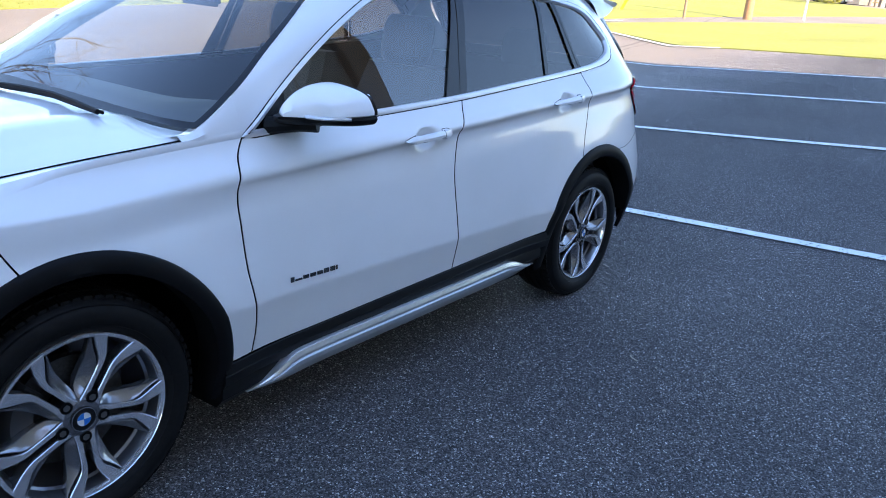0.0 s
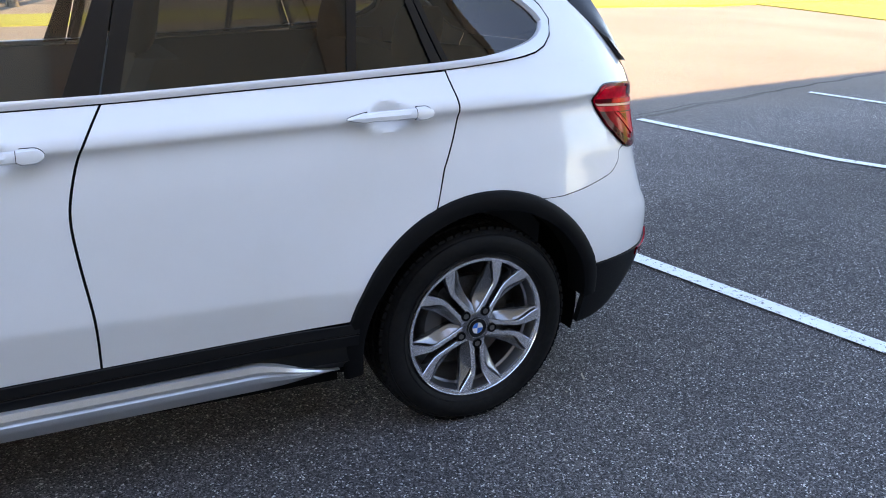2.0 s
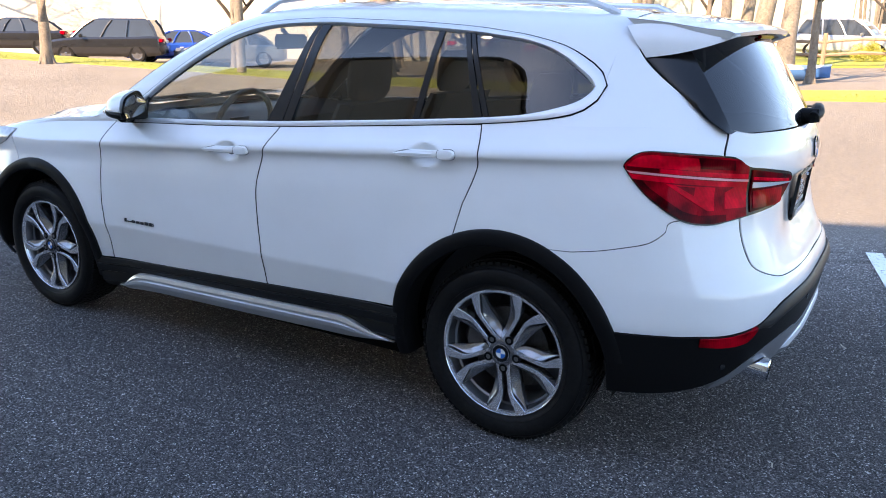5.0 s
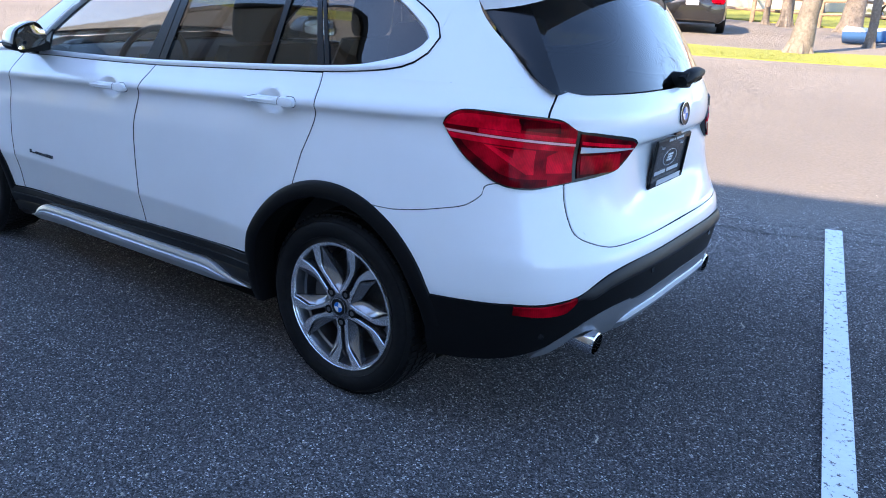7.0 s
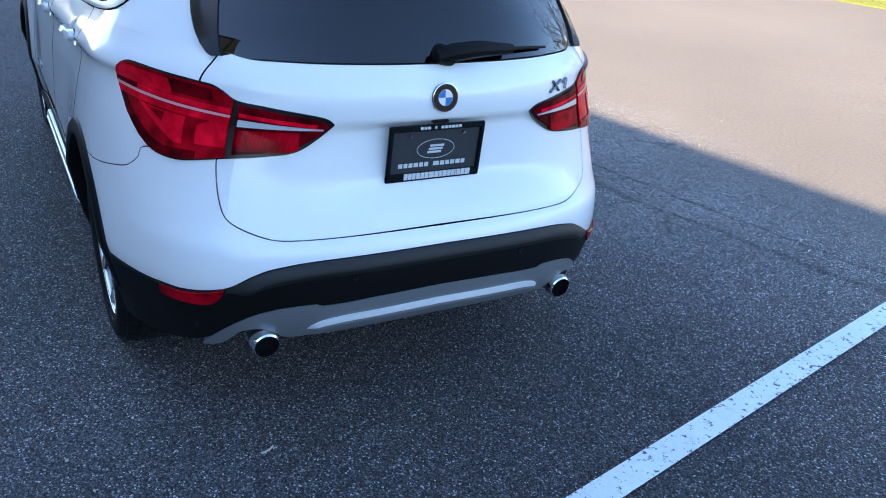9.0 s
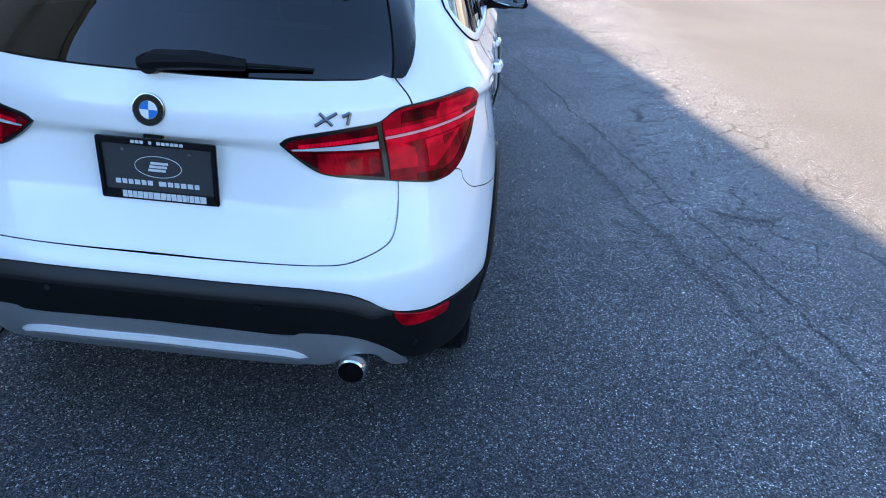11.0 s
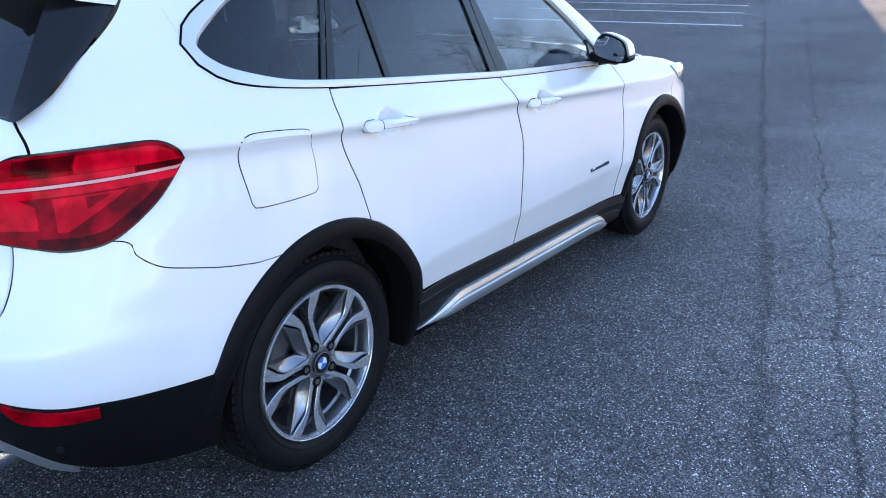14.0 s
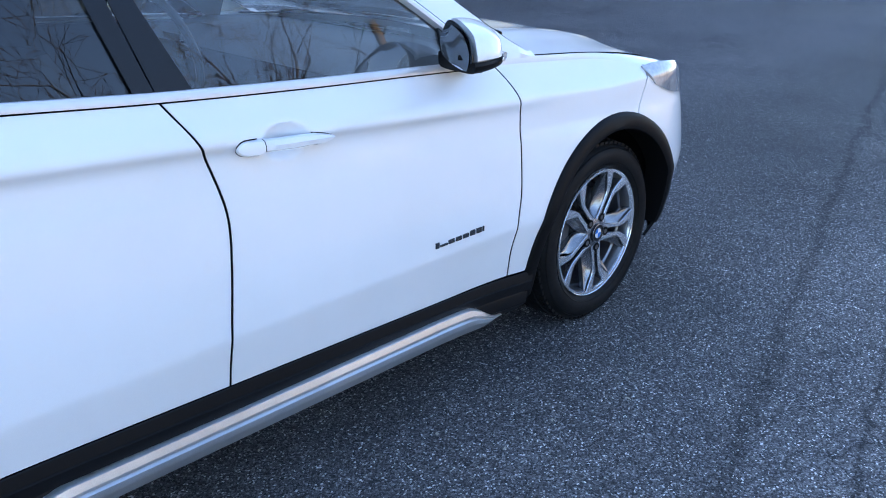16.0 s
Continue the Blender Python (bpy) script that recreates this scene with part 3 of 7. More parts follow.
def arch_pts(cx, a0, a1, r=ARCH, n=9):
    """Points of a wheel arch from angle a0 to a1 (degrees, 0 to the front, 90 up)."""
    return [(cx + r * math.cos(radians(a0 + (a1 - a0) * i / n)), WZ + r * math.sin(radians(a0 + (a1 - a0) * i / n))) for i in range(n + 1)]


def sill(x):
    return .385 - .047 * x


SEAM_A = [(.795, .352), (.79, .45), (.805, .55), (.825, .65), (.835, .80), (.835, .88), (.815, .96), (.775, 1.015)]
SEAM_B = [(-.215, .395), (-.213, .48), (-.207, .56), (-.188, .69), (-.178, .79), (-.186, .865), (-.216, .966), (-.272, 1.068)]
SEAM_C = [(-1.135, .755), (-1.174, .866), (-1.205, .95), (-1.220, 1.01), (-1.220, 1.063), (-1.201, 1.141)]
BUMP_SEAM = [(-1.575, .757), (-1.68, .772), (-1.775, .792), (-1.83, .805), (-1.862, .819), (-1.898, .846), (-1.93, .882)]
GATE_SIDE = rear((-2.046, .606, .893), (-2.05, .605, .835), (-2.065, .597, .77), (-2.084, .584, .73), (-2.118, .546, .703), (-2.162, .488, .683), (-2.190, .415, .680))
GATE_UP = rear((-2.035, .62, .95), (-2.02, .63, 1.02), (-2.004, .645, 1.085), (-1.988, .63, 1.157))
BLACK_TOP = rear((-1.747, .86, .512), (-1.914, .784, .513), (-1.977, .746, .516), (-2.054, .685, .518), (-2.127, .605, .541), (-2.166, .544, .584), (-2.195, .481, .610), (-2.234, .35, .626)) + [(MID, .630)]

def dense(pts, n=30):
    return [tuple(p) for p in resample(pts, n)]


BUMP_D = dense(BUMP_SEAM + [GATE_SIDE[0]], 36)
GATE_D = dense(GATE_SIDE, 30)


def on_belt(x):
    z = belt(x)
    return (s_at(x, plan_y(x, z), z), z)


GATE_UP = dense([GATE_SIDE[0]] + GATE_UP[:-1] + [on_belt(-1.988)], 24)
ARCH_R = dense(arch_pts(-WX, 12, 66, ARCH, 12), 24)
ARCH_Q = [(s_at(x, plan_y(x, z), z), z) for x, z in arch_pts(-WX, 66, 113.5, ARCH, 24)]
ARCH_B = [(s_at(x, plan_y(x, z), z), z) for x, z in arch_pts(-WX, 113.5, 157.5, ARCH, 24)]
BLACK_TOP[0] = ARCH_B[-1]
BUMP_D[0] = ARCH_Q[-1]
SEAM_CD = [ARCH_R[-1]] + dense(SEAM_C[1:], 20)

car = empty("car", "pearl white compact crossover with black cladding and silver sill bars", "car")


def strip(top_pts, bot_pts, n, off, fn=skin, side=1, nv=3, flange=.012):
    bm = bmesh.new()
    g = [[a * (1 - j / nv) + b * (j / nv) for a, b in zip(resample(bot_pts, n), resample(top_pts, n))] for j in range(nv + 1)]
    sheet(bm, g, fn, off, flange, 0.0, side)
    return bm


def flank(side):
    """Painted panels of one flank."""
    tag = side
    bm = bmesh.new()                      # front door
    top = [(SEAM_A[-1][0], SEAM_A[-1][1]), (.4, belt(.4)), (.1, belt(.1)), SEAM_B[-1]]
    sheet(bm, coons([SEAM_A[0], (.5, sill(.5)), (.2, sill(.2)), SEAM_B[0]], SEAM_B, top, SEAM_A, 90, 90), skin, side=side)
    fd = part("front_door", bm, M_PAINT, car)
    bm = bmesh.new()                      # rear door
    edge = ARCH_R + SEAM_CD[1:]
    top = [SEAM_B[-1], (-.6, belt(-.6)), (-.9, belt(-.9)), SEAM_C[-1]]
    sheet(bm, coons([SEAM_B[0], (-.45, sill(-.45)), (-.7, sill(-.7)), edge[0]], edge, top, SEAM_B, 90, 90), skin, side=side)
    rd = part("rear_door", bm, M_PAINT, car)
    bm = bmesh.new()                      # rear quarter, up to the tailgate
    bot = ARCH_Q + BUMP_D[1:]
    right = GATE_UP
    top = [on_belt(-1.201 - .787 * i / 30) for i in range(31)]
    sheet(bm, coons(bot, right, top, SEAM_CD, 90, 70), skin, gap=.0018, side=side, skip=('t',))
    part("rear_quarter_panel", bm, M_PAINT, car)
    bm = bmesh.new()                      # front wing
    bot = [SEAM_A[0], (.86, .348)] + arch_pts(WX, 178, 72, ARCH, 12)
    right = [bot[-1], (1.54, .86), (1.60, .93)]
    top = [SEAM_A[-1], (1.0, 1.0), (1.3, .975), right[-1]]
    sheet(bm, coons(bot, right, top, SEAM_A, 70, 70), skin, side=side, skip=('t',))
    part("front_wing", bm, M_PAINT, car)
    # rockers: black cladding under the doors
    bm = bmesh.new()
    n = 40
    xs = [.905 - i * (.905 + .91) / n for i in range(n + 1)]
    prof = [(.0, .008), (-.002, .011), (-.030, .015), (-.034, .008), (-.038, .012), (-.070, .007), (-.076, -.008), (-.084, -.004), (-.125, -.008), (-.160, -.04), (-.170, -.20)]
    rows = []
    for x in xs:
        z0 = sill(x) + .002
        y0 = width(x, z0)
        rows.append([bm.verts.new((x, side * (y0 + dy - .004), z0 + dz)) for dz, dy in prof])
    for a, b in zip(rows, rows[1:]):
        for k in range(len(prof) - 1):
            bm.faces.new((a[k], a[k + 1], b[k + 1], b[k]))
    for r in (rows[0], rows[-1]):
        bm.faces.new(r)
    part("rocker_cladding", bm, M_ROCKER, car, "satin black rocker cladding")
    # silver running bar on the rocker
    bm = bmesh.new()
    n = 64
    rows = []
    for i in range(n + 1):
        t = i / n
        x = .80 - t * 1.665
        base = .256 - .026 * x
        up = .054 * smoothstep(0, .12, t) * (1 - smoothstep(.84, 1.0, t) * .97) + .002
        lift = .010 * smoothstep(0, .2, t) - .020 * smoothstep(.84, 1, t) - .030 * (1 - smoothstep(0, .12, t))
        out = .040 * smoothstep(0, .08, t) * (1 - smoothstep(.88, 1.0, t) * .75)
        y0, foot = .838, min(.028, up * .5)
        sec = [(y0 - .02, base + up + lift), (y0 + out * .62, base + up + lift), (y0 + out * .78, base + up * .94 + lift), (y0 + out * .93, base + up * .64 + lift), (y0 + out * .80, base + up * .58 + lift), (y0 + out * .82, base + up * .44 + lift),
               (y0 + out, base + up * .36 + lift), (y0 + out * 1.02, base + up * .10 + lift), (y0 + out * .94, base + lift), (y0 + out * .55, base - foot + lift), (y0 - .03, base - foot * 1.2 + lift)]
        rows.append([bm.verts.new((x, side * y, z)) for y, z in sec])
    for a, b in zip(rows, rows[1:]):
        for k in range(len(a) - 1):
            bm.faces.new((a[k], a[k + 1], b[k + 1], b[k]))
    for r in (rows[0], rows[-1]):
        bm.faces.new(r)
    part("sill_bar", bm, M_SATIN, car, "brushed silver sill bar")
    # arch cladding and wheel wells
    for cx, a0, a1 in ((WX, -8, 194), (-WX, -14, 172)):
        bm = bmesh.new()
        n = 48
        rows = []
        for i in range(n + 1):
            t = radians(a0 + (a1 - a0) * i / n)
            row = []
            for r, off in ((ARCH + .002, -.004), (ARCH - .002, .007), (ARCH - .012, .012), (ARCH - .045, .012), (ARCH - .056, .006), (ARCH - .058, -.03), (ARCH - .058, -.09)):
                x, z = cx + r * math.cos(t), WZ + r * math.sin(t)
                row.append(bm.verts.new((x, side * (plan_y(x, max(.22, z)) + off), z)))
            rows.append(row)
        for a, b in zip(rows, rows[1:]):
            for k in range(len(a) - 1):
                bm.faces.new((a[k], a[k + 1], b[k + 1], b[k]))
        part("arch_cladding", bm, M_CLAD, car, "textured black wheel arch trim")
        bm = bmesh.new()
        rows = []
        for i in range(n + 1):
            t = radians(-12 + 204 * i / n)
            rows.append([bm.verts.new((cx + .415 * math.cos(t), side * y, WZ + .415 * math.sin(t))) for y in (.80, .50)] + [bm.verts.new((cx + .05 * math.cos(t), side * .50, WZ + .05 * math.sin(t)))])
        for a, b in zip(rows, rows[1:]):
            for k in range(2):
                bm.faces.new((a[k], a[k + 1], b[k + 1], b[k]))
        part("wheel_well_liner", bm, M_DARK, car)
    # door handles
    for door, x0, z0, in ((fd, -.01, .962 if side > 0 else .954), (rd, -1.005, 1.034 if side > 0 else 1.026)):
        z0 -= .005

        def ring(t, grow=1.0, plus=0.0):
            """Cross-section of the handle at t from its pointed front end to its blunt rear end."""
            x = x0 + .128 - t * .256
            w = .0185 * min(1, max(.02, t / .34)) ** .62 * min(1, max(.03, 1 - max(0, (t - .90) / .10) ** 2)) ** .5 * grow + plus
            end = max(smoothstep(.30, .16, t), smoothstep(.76, .82, t))          # the ends stand on the door
            o = .006 + .030 * math.sin(math.pi * min(1, .05 + .90 * t)) ** .6 + plus
            low = -.62 - .38 * end
            zc, y0 = z0 - .009 + .013 * t, width(x, z0)
            return [Vector((x, side * (y0 + o * dy), zc + dz * w)) for dz, dy in ((low, .55 * (1 - end) - .1 * end), (low + .06, .62), (low + .34, .97), (.30, 1.0), (.86, .82), (1, .55 * (1 - end) - .1 * end))]

        def shell(bm, rings):
            rows = [[bm.verts.new(p) for p in r] for r in rings]
            for a, b in zip(rows, rows[1:]):
                for k in range(6):
                    bm.faces.new((a[k], a[(k + 1) % 6], b[(k + 1) % 6], b[k]))
            bm.faces.new(rows[0])
            bm.faces.new(rows[-1][::-1])

        bm = bmesh.new()
        shell(bm, [ring(i / 40) for i in range(37)] + [ring(.9 + .1 * (1 - (1 - i / 12) ** 2)) for i in range(1, 13)])
        part("door_handle", bm, M_PAINT, door)
        bm = bmesh.new()
        shell(bm, [ring(.766 + .003 * i, 1.0, .0007) for i in range(3)])
        part("handle_joint", bm, M_DARK, door)
        for t0, t1 in ((0.0, .235), (.80, 1.0)):      # dark rubber seats under both ends
            bm = bmesh.new()
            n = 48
            rows = []
            for i in range(n + 1):
                r = ring(t0 + (t1 - t0) * i / n)
                c = (r[0].z + r[5].z) / 2
                h = (r[5].z - r[0].z) / 2 + .0011
                x = r[0].x + .0008 * (1 if i == 0 and t0 == 0 else -1 if i == n and t1 == 1 else 0)
                rows.append([bm.verts.new((x, side * (width(x, c + h * e) + dy), c + h * e)) for e, dy in ((-1, -.004), (-1, .0022), (1, .0022), (1, -.004))])
            for a, b in zip(rows, rows[1:]):
                for k in range(3):
                    bm.faces.new((a[k], a[k + 1], b[k + 1], b[k]))
            part("handle_seat", bm, M_DARK, door)
    # lettering of the side badge, drawn as plain chrome bars
    bm = bmesh.new()
    xs = (.655, .545) if side > 0 else (.625, .515)
    x_start = .660 if side > 0 else .445
    for k, (a, w, hgt) in enumerate(((0, .014, .022), (.018, .030, .008), (.052, .024, .016), (.082, .024, .016), (.112, .024, .016), (.142, .022, .020), (.170, .022, .020), (.197, .006, .020))):
        x = x_start - side * (a + w / 2) if side > 0 else x_start + a + w / 2
        box(bm, (x, side * (width(x, .565) + .002), .565 + (hgt - .02) / 3), (w, .005, hgt * .78), bevel=.001)
    part("side_badge", bm, M_BADGE, fd, "chrome side badge")
    return fd, rd


for _side in (1, -1):
    flank(_side)

# near-black tubes standing in for shade in door, tailgate and bumper joints
def gap_shade(name, pts, side, r):
    bm = bmesh.new()
    line = []
    for s, z in resample(pts, 48):
        p = skin(s, z) - normal_of(skin, s, z) * (r * .55)
        line.append((p.x, side * p.y, p.z))
    tube(bm, line, r, 6)
    part(name, bm, M_DARK, car)


for _side in (1, -1):
    for _pts in (SEAM_A, SEAM_B, SEAM_CD):
        gap_shade("door_gap_shade", _pts, _side, .0024)
    gap_shade("tailgate_gap_shade", GATE_D + dense([GATE_SIDE[-1], (s_at(-2.222, .25, .681), .681), (MID, .681)], 12)[1:], _side, .0024)
    gap_shade("tailgate_gap_shade", GATE_UP, _side, .0024)
    gap_shade("bumper_gap_shade", BUMP_D, _side, .0012)

# fuel flap on the right rear quarter: a thin dark joint round a proud lid
bm = bmesh.new()
g = coons([(-1.345, .897), (-1.37, .886), (-1.56, .890), (-1.585, .906)], [(-1.585, .906), (-1.600, 1.0), (-1.596, 1.062)],
          [(-1.346, 1.04), (-1.37, 1.062), (-1.55, 1.078), (-1.596, 1.062)], [(-1.345, .897), (-1.336, .97), (-1.346, 1.04)], 14, 12)
sheet(bm, g, skin, .0006, 0.0, 0.0, -1)
_joint = part("fuel_flap_joint", bm, M_DARK, car)
bm = bmesh.new()
g2 = [[p * .985 + np.array((-1.468, .980)) * .015 for p in row] for row in g]
sheet(bm, g2, skin, .0014, .003, 0.001, -1)
part("fuel_flap", bm, M_PAINT, car)


def both(make):
    """Left and right halves, welded along the middle."""
    bm = bmesh.new()
    make(bm, 1)
    make(bm, -1)
    bmesh.ops.remove_doubles(bm, verts=[v for v in bm.verts if abs(v.co.y) < .002], dist=.003)
    return bm


def rear_bumper(bm, side):
    left = ARCH_B[::-1]
    top = BUMP_D + GATE_D[1:] + dense([GATE_SIDE[-1], (s_at(-2.222, .25, .681), .681), (MID, .681)], 12)[1:]
    sheet(bm, coons(BLACK_TOP, [(MID, .630), (MID, .655), (MID, .681)], top, left, 110, 18), skin, .0, .0022, .0014, side, ('r',))


part("rear_bumper", both(rear_bumper), M_PAINT, car)


def rear_valance(bm, side):
    left = [(s_at(-1.733, plan_y(-1.733, z), z), z) for z in (.285, .33, .38)] + [(s_at(-1.741, plan_y(-1.741, .43), .43), .43), BLACK_TOP[0]]
    bot = [left[0]] + rear((-1.90, .72, .292), (-2.0, .64, .328), (-2.07, .61, .375), (-2.13, .56, .435), (-2.19, .48, .470), (-2.226, .39, .478), (-2.26, .21, .482)) + [(MID, .486)]
    sheet(bm, coons(bot, [(MID, .486), (MID, .56), (MID, .630)], BLACK_TOP, left, 60, 14), skin, .006, .02, .0015, side, ('r',))


part("rear_valance", both(rear_valance), M_CLAD, car, "textured black lower bumper")


def valance_ledge(bm, side):
    """The upper facet of the black bumper part, coloured lighter for the sky it faces."""
    top = [p for p in BLACK_TOP[4:]]
    a = resample(top, 60)
    rows = []
    for k, (dz, off) in enumerate(((.0, .004), (-.004, .007), (-.034, .015), (-.040, .015), (-.052, .007))):
        row = []
        for i, p in enumerate(a):
            e = smoothstep(0, .12, i / 60)
            q = skin(p[0], p[1] + dz * (.3 + .7 * e)) + normal_of(skin, p[0], p[1]) * (.006 + (off - .004) * e)
            row.append(bm.verts.new((q.x, side * q.y, q.z)))
        rows.append(row)
    for A, B in zip(rows, rows[1:]):
        for i in range(len(A) - 1):
            bm.faces.new((A[i], A[i + 1], B[i + 1], B[i]))


part("valance_ledge", both(valance_ledge), M_CLAD_SKYLIT, car, "upper facet of the black bumper, greyed for sky light")


def skid(bm, side):
    top = rear((-2.02, .655, .318), (-2.085, .60, .395), (-2.15, .547, .452), (-2.194, .481, .479), (-2.226, .395, .488), (-2.236, .36, .479), (-2.26, .21, .488)) + [(MID, .493)]
    bot = rear((-2.01, .655, .303), (-2.055, .625, .318), (-2.09, .598, .352), (-2.115, .572, .388), (-2.14, .53, .404), (-2.15, .487, .394), (-2.148, .462, .368), (-2.16, .43, .362), (-2.18, .377, .368), (-2.217, .222, .378)) + [(MID, .380)]
    g = [[a * (1 - j / 10) + b * (j / 10) for a, b in zip(resample(bot, 44), resample(top, 44))] for j in range(11)]
    sheet(bm, g, skin, .009, .03, 0.0, side, ('r',))


_skid = part("skid_plate", both(skid), M_SILVER, car, "matt silver rear skid plate")


def skid_lines():
    top = rear((-2.19, .405, .400), (-2.215, .372, .424), (-2.235, .31, .436), (-2.25, .21, .440)) + [(MID, .445)]
    low = rear((-2.178, .415, .370), (-2.185, .39, .368), (-2.195, .32, .372), (-2.21, .21, .378)) + [(MID, .380)]
    return resample(top, 40), resample(low, 40)


def skid_rows(bm, side, rows_of):
    rows = []
    for share, off in rows_of:
        row = []
        for k, (a, b) in enumerate(zip(*skid_lines())):
            p = a * (1 - share) + b * share
            q = skin(p[0], p[1]) + normal_of(skin, p[0], p[1]) * (.008 + (off - .008) * smoothstep(0, 4, k))
            row.append(bm.verts.new((q.x, side * q.y, q.z)))
        rows.append(row)
    for A, B in zip(rows, rows[1:]):
        for i in range(len(A) - 1):
            bm.faces.new((A[i], A[i + 1], B[i + 1], B[i]))


def skid_bar(bm, side):
    skid_rows(bm, side, ((.24, .020), (.34, .023), (.60, .019), (1.0, .012), (1.0, .002)))


def skid_edge(bm, side):
    skid_rows(bm, side, ((-.02, .006), (.0, .014), (.20, .022), (.26, .020)))


part("skid_bar", both(skid_bar), M_SILVER, _skid, "grey lower lip")
# brighter material here stands in for sky reflected on the lip's top face
part("skid_edge", both(skid_edge), M_TRIM, _skid, "silver lip edge, brightened for its sky reflection")


def tailgate(bm, side):
    left = GATE_SIDE[::-1][0:0]
    bot = dense([GATE_SIDE[-1], (s_at(-2.222, .25, .681), .681), (MID, .681)], 12)
    # outer edge from the lower corner up past the lamp to the glass
    edge = GATE_D[::-1] + GATE_UP[1:]
    top = [edge[-1]] + rear((-2.051, .521, 1.150), (-2.09, .44, 1.149), (-2.13, .31, 1.148)) + [(MID, 1.147)]
    sheet(bm, coons(bot, [(MID, .681), (MID, .85), (MID, .97), (MID, 1.147)], top, edge, 40, 60), skin, .0, .0022, .0046, side, ('r',))


_gate = part("tailgate", both(tailgate), M_PAINT, car)

# dark inner shell behind the joints
plain = lambda s, z: skin(s, z, False)


def off_arch(face):
    c = face.calc_center_median()
    return min(math.hypot(c.x - WX, c.z - WZ), math.hypot(c.x + WX, c.z - WZ)) > .47


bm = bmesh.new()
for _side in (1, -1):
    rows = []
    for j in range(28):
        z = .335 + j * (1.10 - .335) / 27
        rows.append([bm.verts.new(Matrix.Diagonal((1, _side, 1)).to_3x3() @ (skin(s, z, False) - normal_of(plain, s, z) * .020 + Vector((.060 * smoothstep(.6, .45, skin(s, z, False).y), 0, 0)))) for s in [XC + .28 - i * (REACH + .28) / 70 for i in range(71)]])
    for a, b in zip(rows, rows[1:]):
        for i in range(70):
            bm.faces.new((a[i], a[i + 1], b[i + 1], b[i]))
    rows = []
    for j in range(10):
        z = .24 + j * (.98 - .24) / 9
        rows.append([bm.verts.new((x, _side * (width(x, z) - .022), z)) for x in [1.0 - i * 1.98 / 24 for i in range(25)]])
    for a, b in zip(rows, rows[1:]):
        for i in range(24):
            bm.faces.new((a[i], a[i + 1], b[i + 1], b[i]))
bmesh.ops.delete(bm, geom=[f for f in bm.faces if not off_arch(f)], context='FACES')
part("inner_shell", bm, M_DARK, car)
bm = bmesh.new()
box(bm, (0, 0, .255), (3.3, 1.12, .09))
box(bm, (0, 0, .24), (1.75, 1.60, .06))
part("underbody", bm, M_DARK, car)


# tail lamps
LAMP_TOP = [(-1.746, 1.048), (-1.758, 1.066), (-1.783, 1.084), (-1.81, 1.094), (-1.84, 1.097), (-1.9, 1.096), (-2.0, 1.091), (-2.085, 1.085), (-2.14, 1.077), (-2.188, 1.046), (-2.277, 1.034), (-2.43, 1.011), (-2.468, .991)]
LAMP_BOT = [(-1.746, 1.046), (-1.772, 1.012), (-1.83, .958), (-1.905, .905), (-1.945, .884), (-1.985, .873), (-2.05, .869), (-2.125, .880), (-2.195, .890), (-2.283, .900), (-2.366, .913), (-2.42, .945), (-2.466, .987)]


def line_z(pts, q):
    """Height of an outline at a place along it."""
    return lookup(-q, [-p[0] for p in pts], [p[1] for p in pts])


LAMP_A, LAMP_B = resample(LAMP_BOT, 200), resample(LAMP_TOP, 200)


def lamp_sheet(side, t0, t1, f0, f1, off, n=30, nv=10, flange=.010):
    """A piece of the lamp between two shares of its length and two of its height."""
    A, B = LAMP_A, LAMP_B
    bm = bmesh.new()
    g = []
    for j in range(nv + 1):
        row = []
        for i in range(n + 1):
            t = t0 + (t1 - t0) * i / n
            k = min(199, int(t * 200))
            w = t * 200 - k
            lo, hi = f0(t) if callable(f0) else f0, f1(t) if callable(f1) else f1
            f = lo + (hi - lo) * j / nv
            a = A[k] * (1 - w) + A[k + 1] * w
            b = B[k] * (1 - w) + B[k + 1] * w
            row.append(a * (1 - f) + b * f)
        g.append(row)
    flat = lambda s, z: skin(s, z, False)
    sheet(bm, g, flat, off, flange, 0.0, side)
    return bm


